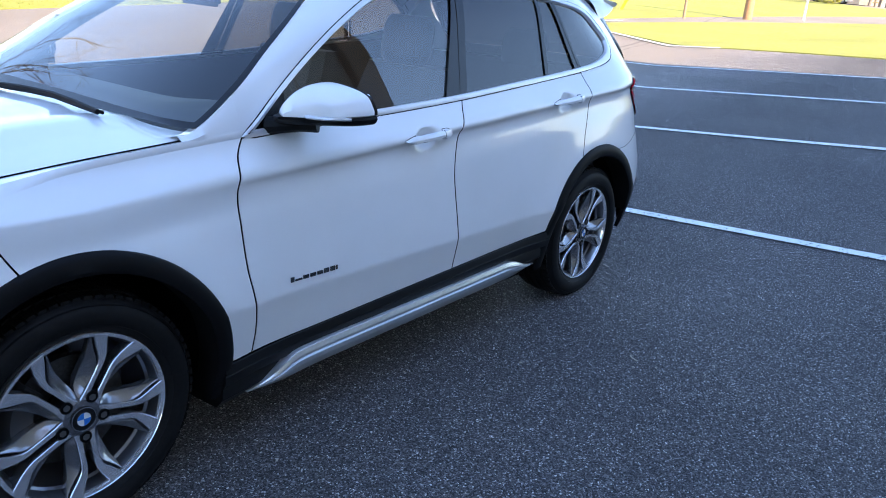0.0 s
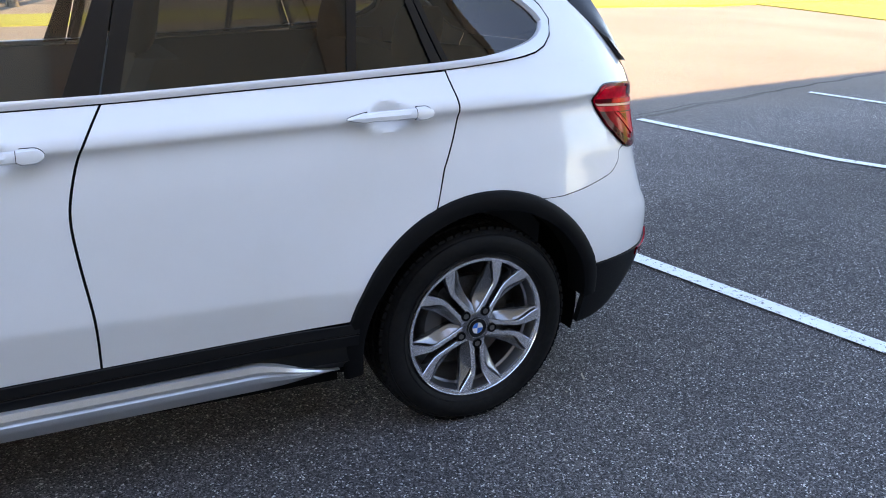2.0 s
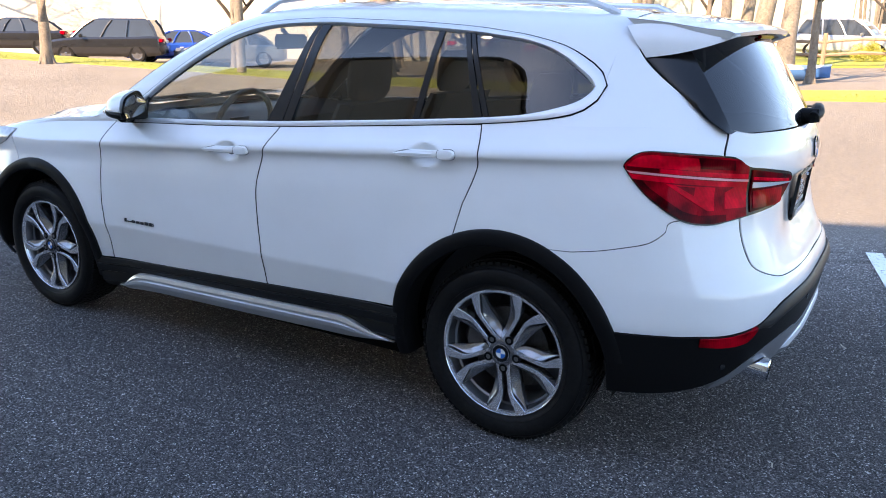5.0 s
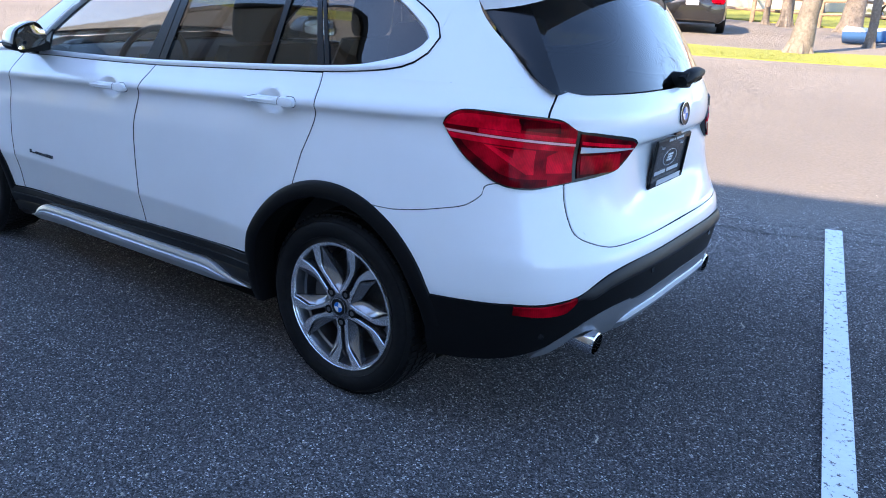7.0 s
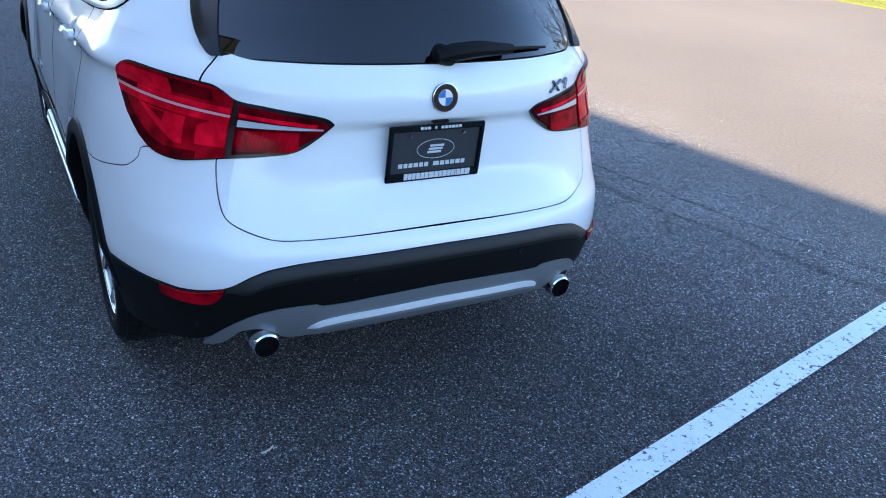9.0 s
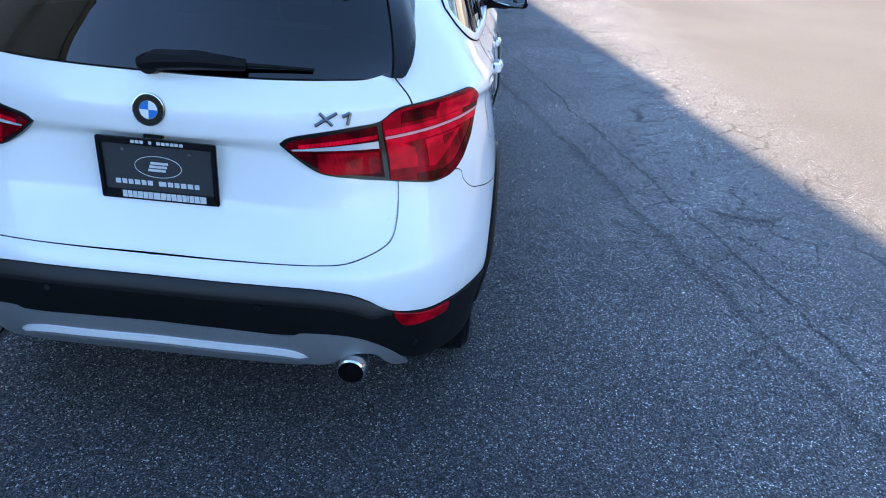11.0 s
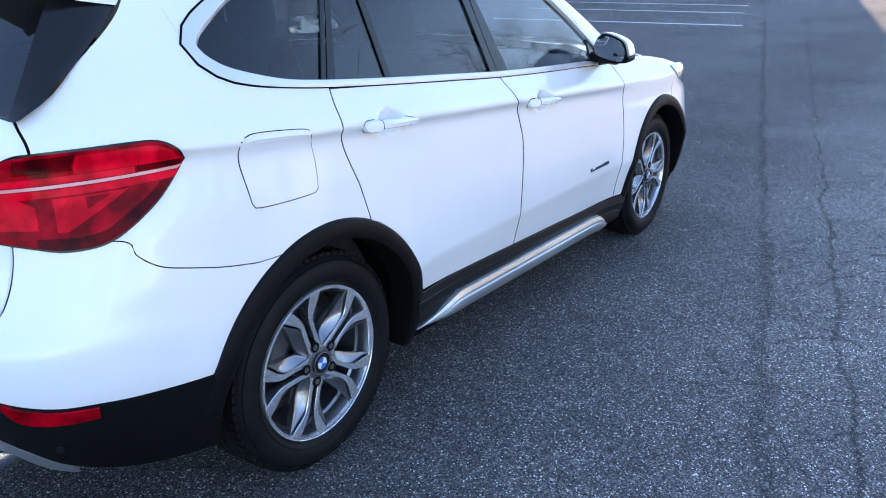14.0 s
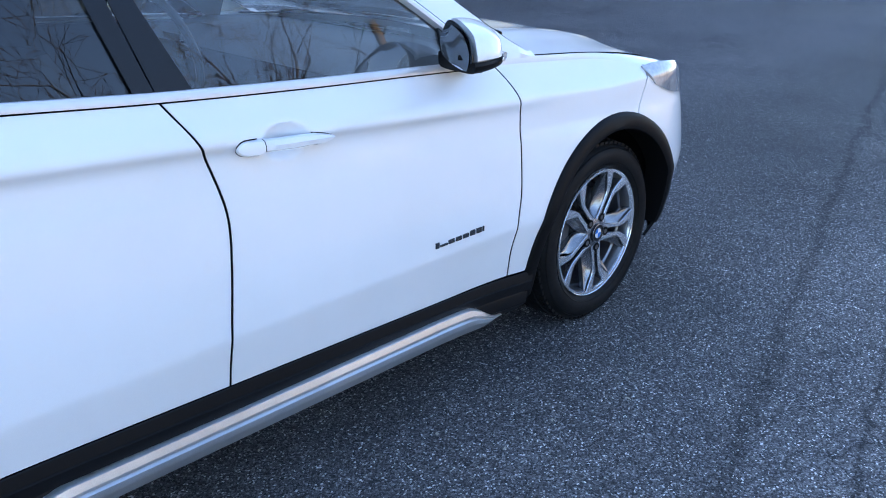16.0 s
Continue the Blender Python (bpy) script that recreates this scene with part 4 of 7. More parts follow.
for _side in (1, -1):
    def piece(name, s0, s1, lo, hi, off, material, parent, label="", n=26, nv=6, flange=.006):
        """Part of a lamp between two places along it and two height lines, inside the outline."""
        bm = bmesh.new()
        g = [[None] * (n + 1) for _ in range(nv + 1)]
        for i in range(n + 1):
            q = s0 + (s1 - s0) * i / n
            a, b = line_z(LAMP_BOT, q) + .004, line_z(LAMP_TOP, q) - .004
            u, v = max(a, lo(q) if callable(lo) else lo), min(b, hi(q) if callable(hi) else hi)
            v = max(u + .0005, v)
            for jj in range(nv + 1):
                g[jj][i] = np.array((q, u + (v - u) * jj / nv))
        sheet(bm, g, plain, off, flange, 0.0, _side)
        return part(name, bm, material, parent, label)

    _lamp = part("tail_lamp", lamp_sheet(_side, 0, 1, 0, 1, .004, 90, 20, .03), M_GLOSSBLACK, car, "red tail lamp with a pale light bar")
    ray = lambda q: 1.031 + (q + 1.76) * .068
    piece("outer_lens", -1.752, -2.183, 0, 2, .008, M_LENS, _lamp, "", 50, 12)
    piece("upper_lens", -1.762, -1.995, lambda q: ray(q) + .022, lambda q: line_z(LAMP_TOP, q) - .012, .0105, M_LENSBRIGHT, _lamp)
    piece("upper_dark_lens", -1.998, -2.125, lambda q: ray(q) + .030, lambda q: line_z(LAMP_TOP, q) - .010, .0105, M_LENSDARK, _lamp)
    piece("dark_band", -1.757, -1.86, lambda q: ray(q) + .006, lambda q: ray(q) + .019, .0105, M_LENSDARK, _lamp, "", 14, 2)
    piece("middle_lens", -1.865, -2.18, lambda q: ray(q) + .006, lambda q: ray(q) + .020, .0105, M_LENSBRIGHT, _lamp, "", 24, 2)
    piece("light_bar", -1.757, -2.182, lambda q: ray(q) - .0035, lambda q: ray(q) + .0035, .0115, M_PINKBAR, _lamp, "pale pink light bar", 34, 2)
    piece("strip_lens", -1.765, -2.18, lambda q: ray(q) - .022, lambda q: ray(q) - .006, .0100, M_LENSBRIGHT, _lamp, "", 30, 2)
    piece("lower_dark_lens", -1.775, -2.10, 0, lambda q: max(1.012 + (q + 1.79) * .62, line_z(LAMP_BOT, q) + .030), .0095, M_LENSDARK, _lamp, "", 30, 4)
    piece("lower_lens", -1.875, -2.055, lambda q: max(1.004 + (q + 1.875) * .58, .905), lambda q: ray(q) - .026, .0110, M_LENSBRIGHT, _lamp, "", 26, 6)
    piece("inner_shade", -1.905, -1.985, lambda q: 1.000 + (q + 1.905) * .50, lambda q: ray(q) - .030, .0125, M_LENS, _lamp, "", 14, 4)
    piece("corner_lens", -2.094, -2.180, .918, lambda q: ray(q) - .040 - (q + 2.094) * .5, .0100, M_LENSBRIGHT, _lamp, "", 14, 6)
    piece("bottom_strip", -2.00, -2.178, .900, .913, .0115, M_LENS, _lamp, "", 18, 2)
    piece("inner_lens", -2.200, -2.452, lambda q: line_z(LAMP_BOT, q) + .010, lambda q: line_z(LAMP_TOP, q) - .009, .009, M_LENSDARK, _lamp, "", 34, 8)
    piece("inner_light_bar", -2.205, -2.438, lambda q: .977 - (q + 2.205) * -.006, lambda q: .996 + (q + 2.205) * .072, .012, M_CLEARLENS, _lamp, "clear reversing light bar", 30, 3)
    piece("inner_red_lens", -2.210, -2.375, .912, .968, .0115, M_LENS, _lamp, "", 20, 5)
    piece("inner_red_strip", -2.205, -2.42, lambda q: 1.003 + (q + 2.205) * .10, lambda q: 1.013 + (q + 2.205) * .10, .0115, M_LENSBRIGHT, _lamp, "", 24, 2)
    # bumper reflector
    bm = strip(rear((-1.985, .745, .513), (-2.05, .686, .514), (-2.10, .635, .528), (-2.124, .61, .538)), rear((-1.985, .745, .485), (-2.05, .686, .479), (-2.10, .635, .490), (-2.124, .61, .528)), 20, .012, side=_side)
    part("bumper_reflector", bm, M_LENS, car, "red bumper reflector")
    # tail pipe
    bm = bmesh.new()
    lathe(bm, [(.036, .0), (.041, .004), (.043, .02), (.043, .16), (.036, .16), (.036, .0)], 32, 'Z', True)
    bmesh.ops.transform(bm, verts=bm.verts, matrix=pose(-2.198, _side * .528, .352, 0, 84, 0))
    _p = part("tail_pipe", bm, M_CHROME, car, "chrome tail pipe")
    bm = bmesh.new()
    bmesh.ops.create_circle(bm, cap_ends=True, segments=24, radius=.037, matrix=pose(-2.165, _side * .528, .349, 0, 84, 0))
    part("pipe_inside", bm, M_DARK, _p)
    for xx, yy, zz in ((-2.24, .28, .565), (-2.06, .68, .40)):
        bm = bmesh.new()
        p, n_ = skin(s_at(xx, yy, zz), zz), normal_of(skin, s_at(xx, yy, zz), zz)
        q = p + n_ * .0065
        cyl(bm, (q.x, _side * q.y, q.z), (q.x + n_.x * .003, _side * (q.y + n_.y * .003), q.z), .010, n=16)
        part("parking_sensor", bm, M_GLOSSBLACK, car)

# ---- the glasshouse ----
DLO_TOP = [(.775, 1.018), (.72, 1.052), (.58, 1.158), (.42, 1.265), (.26, 1.357), (.10, 1.430), (-.09, 1.474), (-.37, 1.490), (-.60, 1.486), (-.84, 1.479), (-1.07, 1.466), (-1.20, 1.453), (-1.32, 1.436), (-1.44, 1.403), (-1.535, 1.352), (-1.580, 1.318), (-1.600, 1.286)]
DLO_BOT = [(.775, 1.018), (.60, 1.028), (.42, 1.037), (.10, 1.052), (-.27, 1.074), (-.60, 1.100), (-.90, 1.124), (-1.20, 1.151), (-1.38, 1.173), (-1.49, 1.193), (-1.548, 1.214), (-1.587, 1.248), (-1.600, 1.282)]
_t, _b2 = resample(DLO_TOP, 120), resample(DLO_BOT, 120)


def line_at(line, x):
    """Height of an outline at x."""
    xs = [p[0] for p in line][::-1]
    return float(np.interp(x, xs, [p[1] for p in line][::-1]))


def roof_edge(x):
    """Height at which the roof or the windscreen begins."""
    if x > .20:
        return curve([(.20, 1.472), (.33, 1.418), (.44, 1.354), (.60, 1.254), (.75, 1.150), (.87, 1.075), (.95, 1.035)], x)
    zb, zr = belt(x), curve(ROOF, x)
    return zb + (zr - zb) * .93


for _side in (1, -1):
    # painted frame over the windows, from the front pillar to the rear
    bm = bmesh.new()
    top = [(x, roof_edge(x)) for x in (.93, .87, .75, .60, .44, .33, .20, .0, -.3, -.6, -.9, -1.2, -1.45, -1.61)]
    sheet(bm, coons(DLO_TOP, [DLO_TOP[-1], (-1.61, 1.40), top[-1]], top, [DLO_TOP[0], (.85, 1.026), top[0]], 80, 8), house, side=_side, flange=.02, gap=0)
    part("window_frame_panel", bm, M_PAINT, car)
    bm = bmesh.new()                      # rear pillar
    low = [(-1.201 - .787 * i / 30, belt(-1.201 - .787 * i / 30)) for i in range(31)]
    rightl = [low[-1], (-1.93, 1.19), (-1.85, 1.257), (-1.70, 1.375), (-1.61, roof_edge(-1.61))]
    over = DLO_BOT[-6:-1] + [DLO_TOP[-1], (-1.61, 1.40), (-1.61, roof_edge(-1.61))]
    sheet(bm, coons(low, rightl, over, [low[0], over[0]], 64, 24), house, side=_side, flange=.02, gap=0, skip=('b',))
    part("rear_pillar", bm, M_PAINT, car)

    # panes, from front to rear, and the pillars between them
    def pane(x0b, x0t, x1b, x1t, material, name, off, label="", inset=.012, nv=8):
        """A pane or pillar between two slanting sides inside the window outline."""
        bm = bmesh.new()
        n = 26
        g = []
        for j in range(nv + 1):
            row = []
            for i in range(n + 1):
                u, v = i / n, j / nv
                x = (x0b * (1 - u) + x1b * u) * (1 - v) + (x0t * (1 - u) + x1t * u) * v
                lo, hi = line_at(DLO_BOT, x) + inset, line_at(DLO_TOP, x) - inset
                hi = max(hi, lo + .001)
                row.append(np.array((x, lo + (hi - lo) * v)))
            g.append(row)
        sheet(bm, g, house, off, .004, 0.0, _side)
        return part(name, bm, material, car, label)

    for args in ((.745, .745, -.20, -.365, M_GLASS, "front_door_glass", -.012, "clear front door window"),
                 (-.29, -.415, -.905, -.945, M_PRIVACY, "rear_door_glass", -.012, "dark tinted rear door window"),
                 (-.925, -.965, -1.175, -1.06, M_PRIVACY, "small_door_glass", -.012, "dark tinted small window"),
                 (-1.20, -1.075, -1.585, -1.585, M_PRIVACY, "quarter_glass", -.010, "dark tinted quarter window")):
        _ob = pane(*args)
        _ob.visible_shadow = False
    for args in ((-.185, -.352, -.268, -.368, M_GLOSSBLACK, "front_pillar_trim", -.004), (-.272, -.374, -.315, -.42, M_GLOSSBLACK, "rear_pillar_trim", -.004),
                 (-.902, -.942, -.930, -.968, M_GLOSSBLACK, "window_divider", -.006), (-1.165, -1.052, -1.197, -1.070, M_GLOSSBLACK, "door_end_trim", -.004), (-1.203, -1.074, -1.222, -1.092, M_GLOSSBLACK, "quarter_trim", -.004)):
        pane(*args, inset=.004)
    # bright surround
    bm = bmesh.new()
    loop = [tuple(p) for p in _t] + [tuple(p) for p in _b2[::-1][1:-1]]
    d = np.array(loop[41]) - np.array(loop[39])
    turn = 1.0 if np.dot(np.array((-.45, 1.27)) - np.array(loop[40]), np.array((d[1], -d[0]))) > 0 else -1.0
    rows = []
    k = len(loop)
    for i in range(k):
        p, a, b = np.array(loop[i]), np.array(loop[i - 1]), np.array(loop[(i + 1) % k])
        d = b - a
        nn = np.array((d[1], -d[0])) / (np.linalg.norm(d) + 1e-9)
        nn = nn * turn
        tailw = smoothstep(-1.32, -1.56, p[0])
        w = .0145 + .0165 * tailw
        out = max(.25 * w, .0072) if i >= len(_t) else .25 * w       # the sill side covers the top of the doors
        row = []
        for along, off in ((-out, -.006), (-out, .003), (.25 * w, .006), (.8 * w, .004), (w, -.006), (w, -.014)):
            q = p + nn * along
            row.append(bm.verts.new(Matrix.Diagonal((1, _side, 1)).to_3x3() @ (house(q[0], q[1]) + normal_of(house, q[0], q[1]) * off)))
        rows.append(row)
    for i in range(k):
        a, b = rows[i], rows[(i + 1) % k]
        for j in range(5):
            bm.faces.new((a[j], a[j + 1], b[j + 1], b[j]))
    part("window_surround", bm, M_TRIM, car, "satin silver window surround")
    # black gasket outside the bright surround
    bm = bmesh.new()
    line, fat = [], []
    for i in range(0, k, 2):
        p, a, b = np.array(loop[i]), np.array(loop[i - 2]), np.array(loop[(i + 2) % k])
        d = b - a
        nn = np.array((d[1], -d[0])) / (np.linalg.norm(d) + 1e-9)
        nn = nn * turn
        tailw = smoothstep(-1.32, -1.56, p[0])
        out = .25 * (.0145 + .0165 * tailw)
        out = max(out, .0072) if i >= len(_t) else out
        q = p - nn * (out + .0014 + .0010 * tailw)
        line.append(Matrix.Diagonal((1, _side, 1)).to_3x3() @ (house(q[0], q[1]) + normal_of(house, q[0], q[1]) * .0012))
        fat.append(.0018 + .0016 * tailw)
    tube(bm, line, fat, 6, True)
    part("window_gasket", bm, M_DARK, car)
    # triangular mirror foot
    bm = bmesh.new()
    g = [[np.array((x, line_at(DLO_BOT, x) + .006 + (line_at(DLO_TOP, x) - line_at(DLO_BOT, x) - .014) * v)) for x in (.755, .70, .66, .62, .585)] for v in (0, .25, .5, .75, 1)]
    sheet(bm, g, house, -.004, .01, 0, _side)
    part("mirror_foot", bm, M_GLOSSBLACK, car)


def roof_point(x, y):
    """Roof or windscreen over x at y."""
    zb, zr = belt(x), curve(ROOF, x)
    ze = roof_edge(x)
    ye = house(x, ze).y
    f = min(1.0, abs(y) / ye)
    return Vector((x, y, zr - (zr - ze) * f ** 3.0))


def top_sheet(bm, x0, x1, share0, share1, nx, ny, off=0.0, fn=None):
    rows = []
    for i in range(nx + 1):
        x = x0 + (x1 - x0) * i / nx
        ye = house(x, roof_edge(x)).y
        row = []
        for j in range(ny + 1):
            y = ye * (share0 + (share1 - share0) * j / ny)
            xx = x + (fn(y / ye) if fn else 0) * (1 - i / nx if fn else 0)
            p = roof_point(xx, y) if not fn else Vector((xx, y, roof_point(x, y).z - (xx - x) * .62))
            row.append(bm.verts.new(p + Vector((0, 0, off))))
        rows.append(row)
    for a, b in zip(rows, rows[1:]):
        for j in range(ny):
            bm.faces.new((a[j], a[j + 1], b[j + 1], b[j]))
    return rows


bm = bmesh.new()
top_sheet(bm, .20, -1.61, -1, 1, 50, 28)
part("roof_panel", bm, M_PAINT, car)
def screen(share0, share1, t0, t1, nx, ny, off):
    """Part of the windscreen between two shares of its width and two of its length."""
    bm = bmesh.new()
    rows = []
    for i in range(nx + 1):
        t = t0 + (t1 - t0) * i / nx
        row = []
        for j in range(ny + 1):
            f = share0 + (share1 - share0) * j / ny
            x = .215 + (.790 - .085 * abs(f) ** 5) * t
            row.append(bm.verts.new(roof_point(x, house(x, roof_edge(x)).y * f) + Vector((0, 0, off))))
        rows.append(row)
    for a, b in zip(rows, rows[1:]):
        for j in range(ny):
            bm.faces.new((a[j], a[j + 1], b[j + 1], b[j]))
    return bm


bm = screen(-.995, .995, 0, 1, 28, 36, .001)
_ws = part("windscreen", bm, M_GLASS, car, "clear curved windscreen")
_ws.visible_shadow = False
for _side in (1, -1):                     # black printed border of the glass
    part("glass_border", screen(_side * .968, _side * .999, 0, 1, 28, 3, .0025), M_GLOSSBLACK, _ws)
part("glass_border", screen(-.99, .99, .965, 1.003, 4, 40, .0028), M_GLOSSBLACK, _ws)
bm = bmesh.new()                          # black shelf under the bonnet's rear edge
rows = []
for i in range(29):
    y = -.68 + 1.36 * i / 28
    f = abs(y) / .68
    rows.append([bm.verts.new((.90 + .09 * (1 - f ** 2) + dx, y, 1.020 - .02 * f ** 2 + dz)) for dx, dz in ((-.04, .008), (.03, .004), (.09, -.02))])
for a, b in zip(rows, rows[1:]):
    for j in range(2):
        bm.faces.new((a[j], a[j + 1], b[j + 1], b[j]))
part("cowl", bm, M_CLAD, car, "black plastic windscreen cowl")

# roof rails
for _side in (1, -1):
    bm = bmesh.new()
    pts = []
    for i in range(31):
        t = i / 30
        x = .12 - t * 1.66
        p = house(x, roof_edge(x))
        lift = .038 * min(1, math.sin(math.pi * t) * 5) - .004
        pts.append((x, _side * (p.y - .045), p.z + .012 + lift))
    tube(bm, pts, .012, 8)
    part("roof_rail", bm, M_SATIN, car, "satin silver roof rail")

# tailgate glass, side blades and spoiler
GE = [(1.150, -1.995, .585), (1.20, -1.967, .582), (1.30, -1.900, .558), (1.40, -1.825, .522), (1.45, -1.787, .500)]        # height, x, y of the glass edge
SE = [(1.156, -1.992, .612), (1.19, -1.935, .628), (1.257, -1.855, .622), (1.375, -1.70, .57), (1.455, -1.63, .53)]      # of the blade's outer edge
GC = [(1.148, -2.150), (1.25, -2.095), (1.35, -2.035), (1.45, -1.965)]                                                     # glass on the middle line
bm = bmesh.new()
rows = []
for j in range(17):
    z = 1.148 + (1.45 - 1.148) * j / 16
    xg, yg, xc = curve([(a, b) for a, b, c in GE], z), curve([(a, c) for a, b, c in GE], z), curve(GC, z)
    rows.append([bm.verts.new((xc + (xg - xc) * abs(f) ** 2.6, yg * f, z)) for f in [-1 + 2 * i / 30 for i in range(31)]])
for a, b in zip(rows, rows[1:]):
    for i in range(30):
        bm.faces.new((a[i], a[i + 1], b[i + 1], b[i]))
_rg = part("rear_window", bm, M_REARGLASS, _gate, "dark tinted rear window")
_rg.visible_shadow = False
for _side in (1, -1):
    bm = bmesh.new()
    rows = []
    for j in range(15):
        t = j / 14
        z = 1.150 + (1.45 - 1.150) * t
        xg, yg = curve([(a, b) for a, b, c in GE], z), curve([(a, c) for a, b, c in GE], z)
        zs = 1.156 + (1.455 - 1.156) * t
        xs_, ys_ = curve([(a, b) for a, b, c in SE], zs), curve([(a, c) for a, b, c in SE], zs)
        row = [(xg + .012, yg - .012, z), (xg - .010, yg, z), (xg * .62 + xs_ * .38 - .008, yg * .62 + ys_ * .38 + .012, z), (xg * .2 + xs_ * .8, yg * .2 + ys_ * .8 + .010, zs), (xs_, ys_, zs), (xs_ + .012, ys_ - .015, zs)]
        rows.append([bm.verts.new((p[0], _side * p[1], p[2])) for p in row])
    for a, b in zip(rows, rows[1:]):
        for i in range(5):
            bm.faces.new((a[i], a[i + 1], b[i + 1], b[i]))
    part("spoiler_blade", bm, M_GLOSSBLACK, _gate, "gloss black side blade")
for _side in (1, -1):                     # white side of the spoiler over the top of the blade
    bm = bmesh.new()
    rows = []
    a = Vector((curve([(q, b) for q, b, c in SE], 1.378), curve([(q, c) for q, b, c in SE], 1.378) + .008, 1.378))
    tip, root = Vector((-1.978, .512, 1.452)), Vector((-1.618, .548, 1.478))
    for i in range(17):
        u = i / 16
        lo = a.lerp(tip, u) + Vector((-.004, .012 * math.sin(math.pi * u), -.012 * math.sin(math.pi * u)))
        hi = root.lerp(tip, u) + Vector((0, -.002, .020 * math.sin(math.pi * min(1, u * 1.2)) * (1 - u) + .004))
        row = [lo + Vector((.004, -.020, .008))]
        for j in range(6):
            v = j / 5
            row.append(lo.lerp(hi, v) + Vector((0, .010 * math.sin(math.pi * v) * (1 - u), 0)))
        rows.append([bm.verts.new((p.x, _side * p.y, p.z)) for p in row])
    for a, b in zip(rows, rows[1:]):
        for j in range(6):
            bm.faces.new((a[j], a[j + 1], b[j + 1], b[j]))
    part("spoiler_cheek", bm, M_PAINT, _gate)
bm = bmesh.new()                          # spoiler
rows = []
for i in range(33):
    f = -1 + 2 * i / 32
    y = .535 * f
    xt = -2.005 + .035 * abs(f) ** 3
    ro = roof_point(-1.612, .553 * f * .97)
    e = 1 - abs(f) ** 6
    rows.append([bm.verts.new(p) for p in ((ro.x, ro.y, ro.z - .001), (-1.75, y, 1.505 + .022 * (1 - f * f) - .012 * (1 - e)), (-1.88, y, 1.488 + .020 * (1 - f * f) - .014 * (1 - e)), (xt + .02, y, 1.468 + .018 * (1 - f * f)),
                                           (xt, y, 1.460 + .016 * (1 - f * f)), (xt + .012, y, 1.446 + .014 * (1 - f * f)), (-1.90, y * .97, 1.440 + .012 * (1 - f * f)), (-1.80, y * .97, 1.446), (-1.65, y * .97, 1.47))])
for a, b in zip(rows, rows[1:]):
    for j in range(8):
        bm.faces.new((a[j], a[j + 1], b[j + 1], b[j]))
for r in (rows[0], rows[-1]):
    bm.faces.new(r)
part("spoiler", bm, M_PAINT, _gate)
bm = bmesh.new()                          # third brake light under the spoiler
box(bm, (-1.972, 0, 1.448), (.012, .26, .014), bevel=.003)
part("high_brake_light", bm, M_LENSDARK, _gate, "dark red high brake light")

# rear wiper
wip = part("rear_wiper", (lambda bm: (tube(bm, [(-2.172, .02, 1.166), (-2.178, -.02, 1.180), (-2.168, -.12, 1.186), (-2.150, -.235, 1.180)], [.020, .026, .024, .015], 10), bm)[1])(bmesh.new()), M_CLAD, _gate, "black rear wiper")
bm = bmesh.new()
tube(bm, [(-2.150, -.22, 1.180), (-2.128, -.31, 1.178), (-2.098, -.395, 1.172)], [.006, .005, .004], 8)
part("wiper_blade", bm, M_CLAD, wip)
bm = bmesh.new()
cyl(bm, (-2.13, -.005, 1.166), (-2.19, -.005, 1.172), .030, .026, 20)
part("wiper_pivot", bm, M_CLAD, wip)

# rear roundel: black ring with blue and white quarters


def roundel(parent, centre, axis, r):
    """A round enamel badge facing along the axis."""
    q = Vector(axis).to_track_quat('Z', 'Y').to_matrix().to_4x4()
    m = Matrix.Translation(centre) @ q
    bm = bmesh.new()
    lathe(bm, [(0.0001, .0), (r * .97, .0), (r, .002), (r, .006), (r * .96, .0075), (r * .92, .006), (r * .60, .006), (r * .57, .0075), (r * .54, .006), (.0001, .006)], 40, 'Z')
    bmesh.ops.transform(bm, verts=bm.verts, matrix=m)
    ob = part("roundel", bm, M_GLOSSBLACK, parent, "round badge with a black ring and blue and white quarters")
    bm = bmesh.new()
    lathe(bm, [(r * .97, .004), (r * 1.0, .0078), (r * .95, .0082), (r * .93, .004)], 40, 'Z')
    lathe(bm, [(r * .60, .004), (r * .585, .0078), (r * .55, .0078), (r * .54, .004)], 32, 'Z')
    bmesh.ops.transform(bm, verts=bm.verts, matrix=m)
    part("rim", bm, M_CHROME, ob)
    for k in range(4):
        bm = bmesh.new()
        c = bm.verts.new((0, 0, .0070))
        ring = [bm.verts.new((r * .55 * math.cos(t), r * .55 * math.sin(t), .0070)) for t in [math.pi / 2 * k + math.pi / 2 * i / 8 for i in range(9)]]
        for a, b in zip(ring, ring[1:]):
            bm.faces.new((c, a, b))
        bmesh.ops.transform(bm, verts=bm.verts, matrix=m)
        part("quarter", bm, M_BLUE if k % 2 == 1 else M_WHITE, ob)
    return ob


roundel(_gate, (-2.188, 0, 1.057), (-1, 0, .10), .041)

# model badge as plain chrome strokes
bm = bmesh.new()
_q = skin(s_at(-2.10, .50, 1.075), 1.075)
_n2 = normal_of(skin, s_at(-2.10, .50, 1.075), 1.075)
for a, b in (((0, -.016), (.056, .016)), ((.012, .016), (.044, -.016)), ((.070, .006), (.092, .016)), ((.084, -.016), (.092, .016))):
    pa, pb = [skin(s_at(-2.12, .395 + u * 1.15, 1.056 + v), 1.056 + v) for u, v in (a, b)]
    pa, pb = [p + _n2 * .004 for p in (pa, pb)]
    tube(bm, [(p.x, -p.y, p.z) for p in (pa, pb)], .0045, 6)
part("model_badge", bm, M_BADGE, _gate, "chrome model badge")

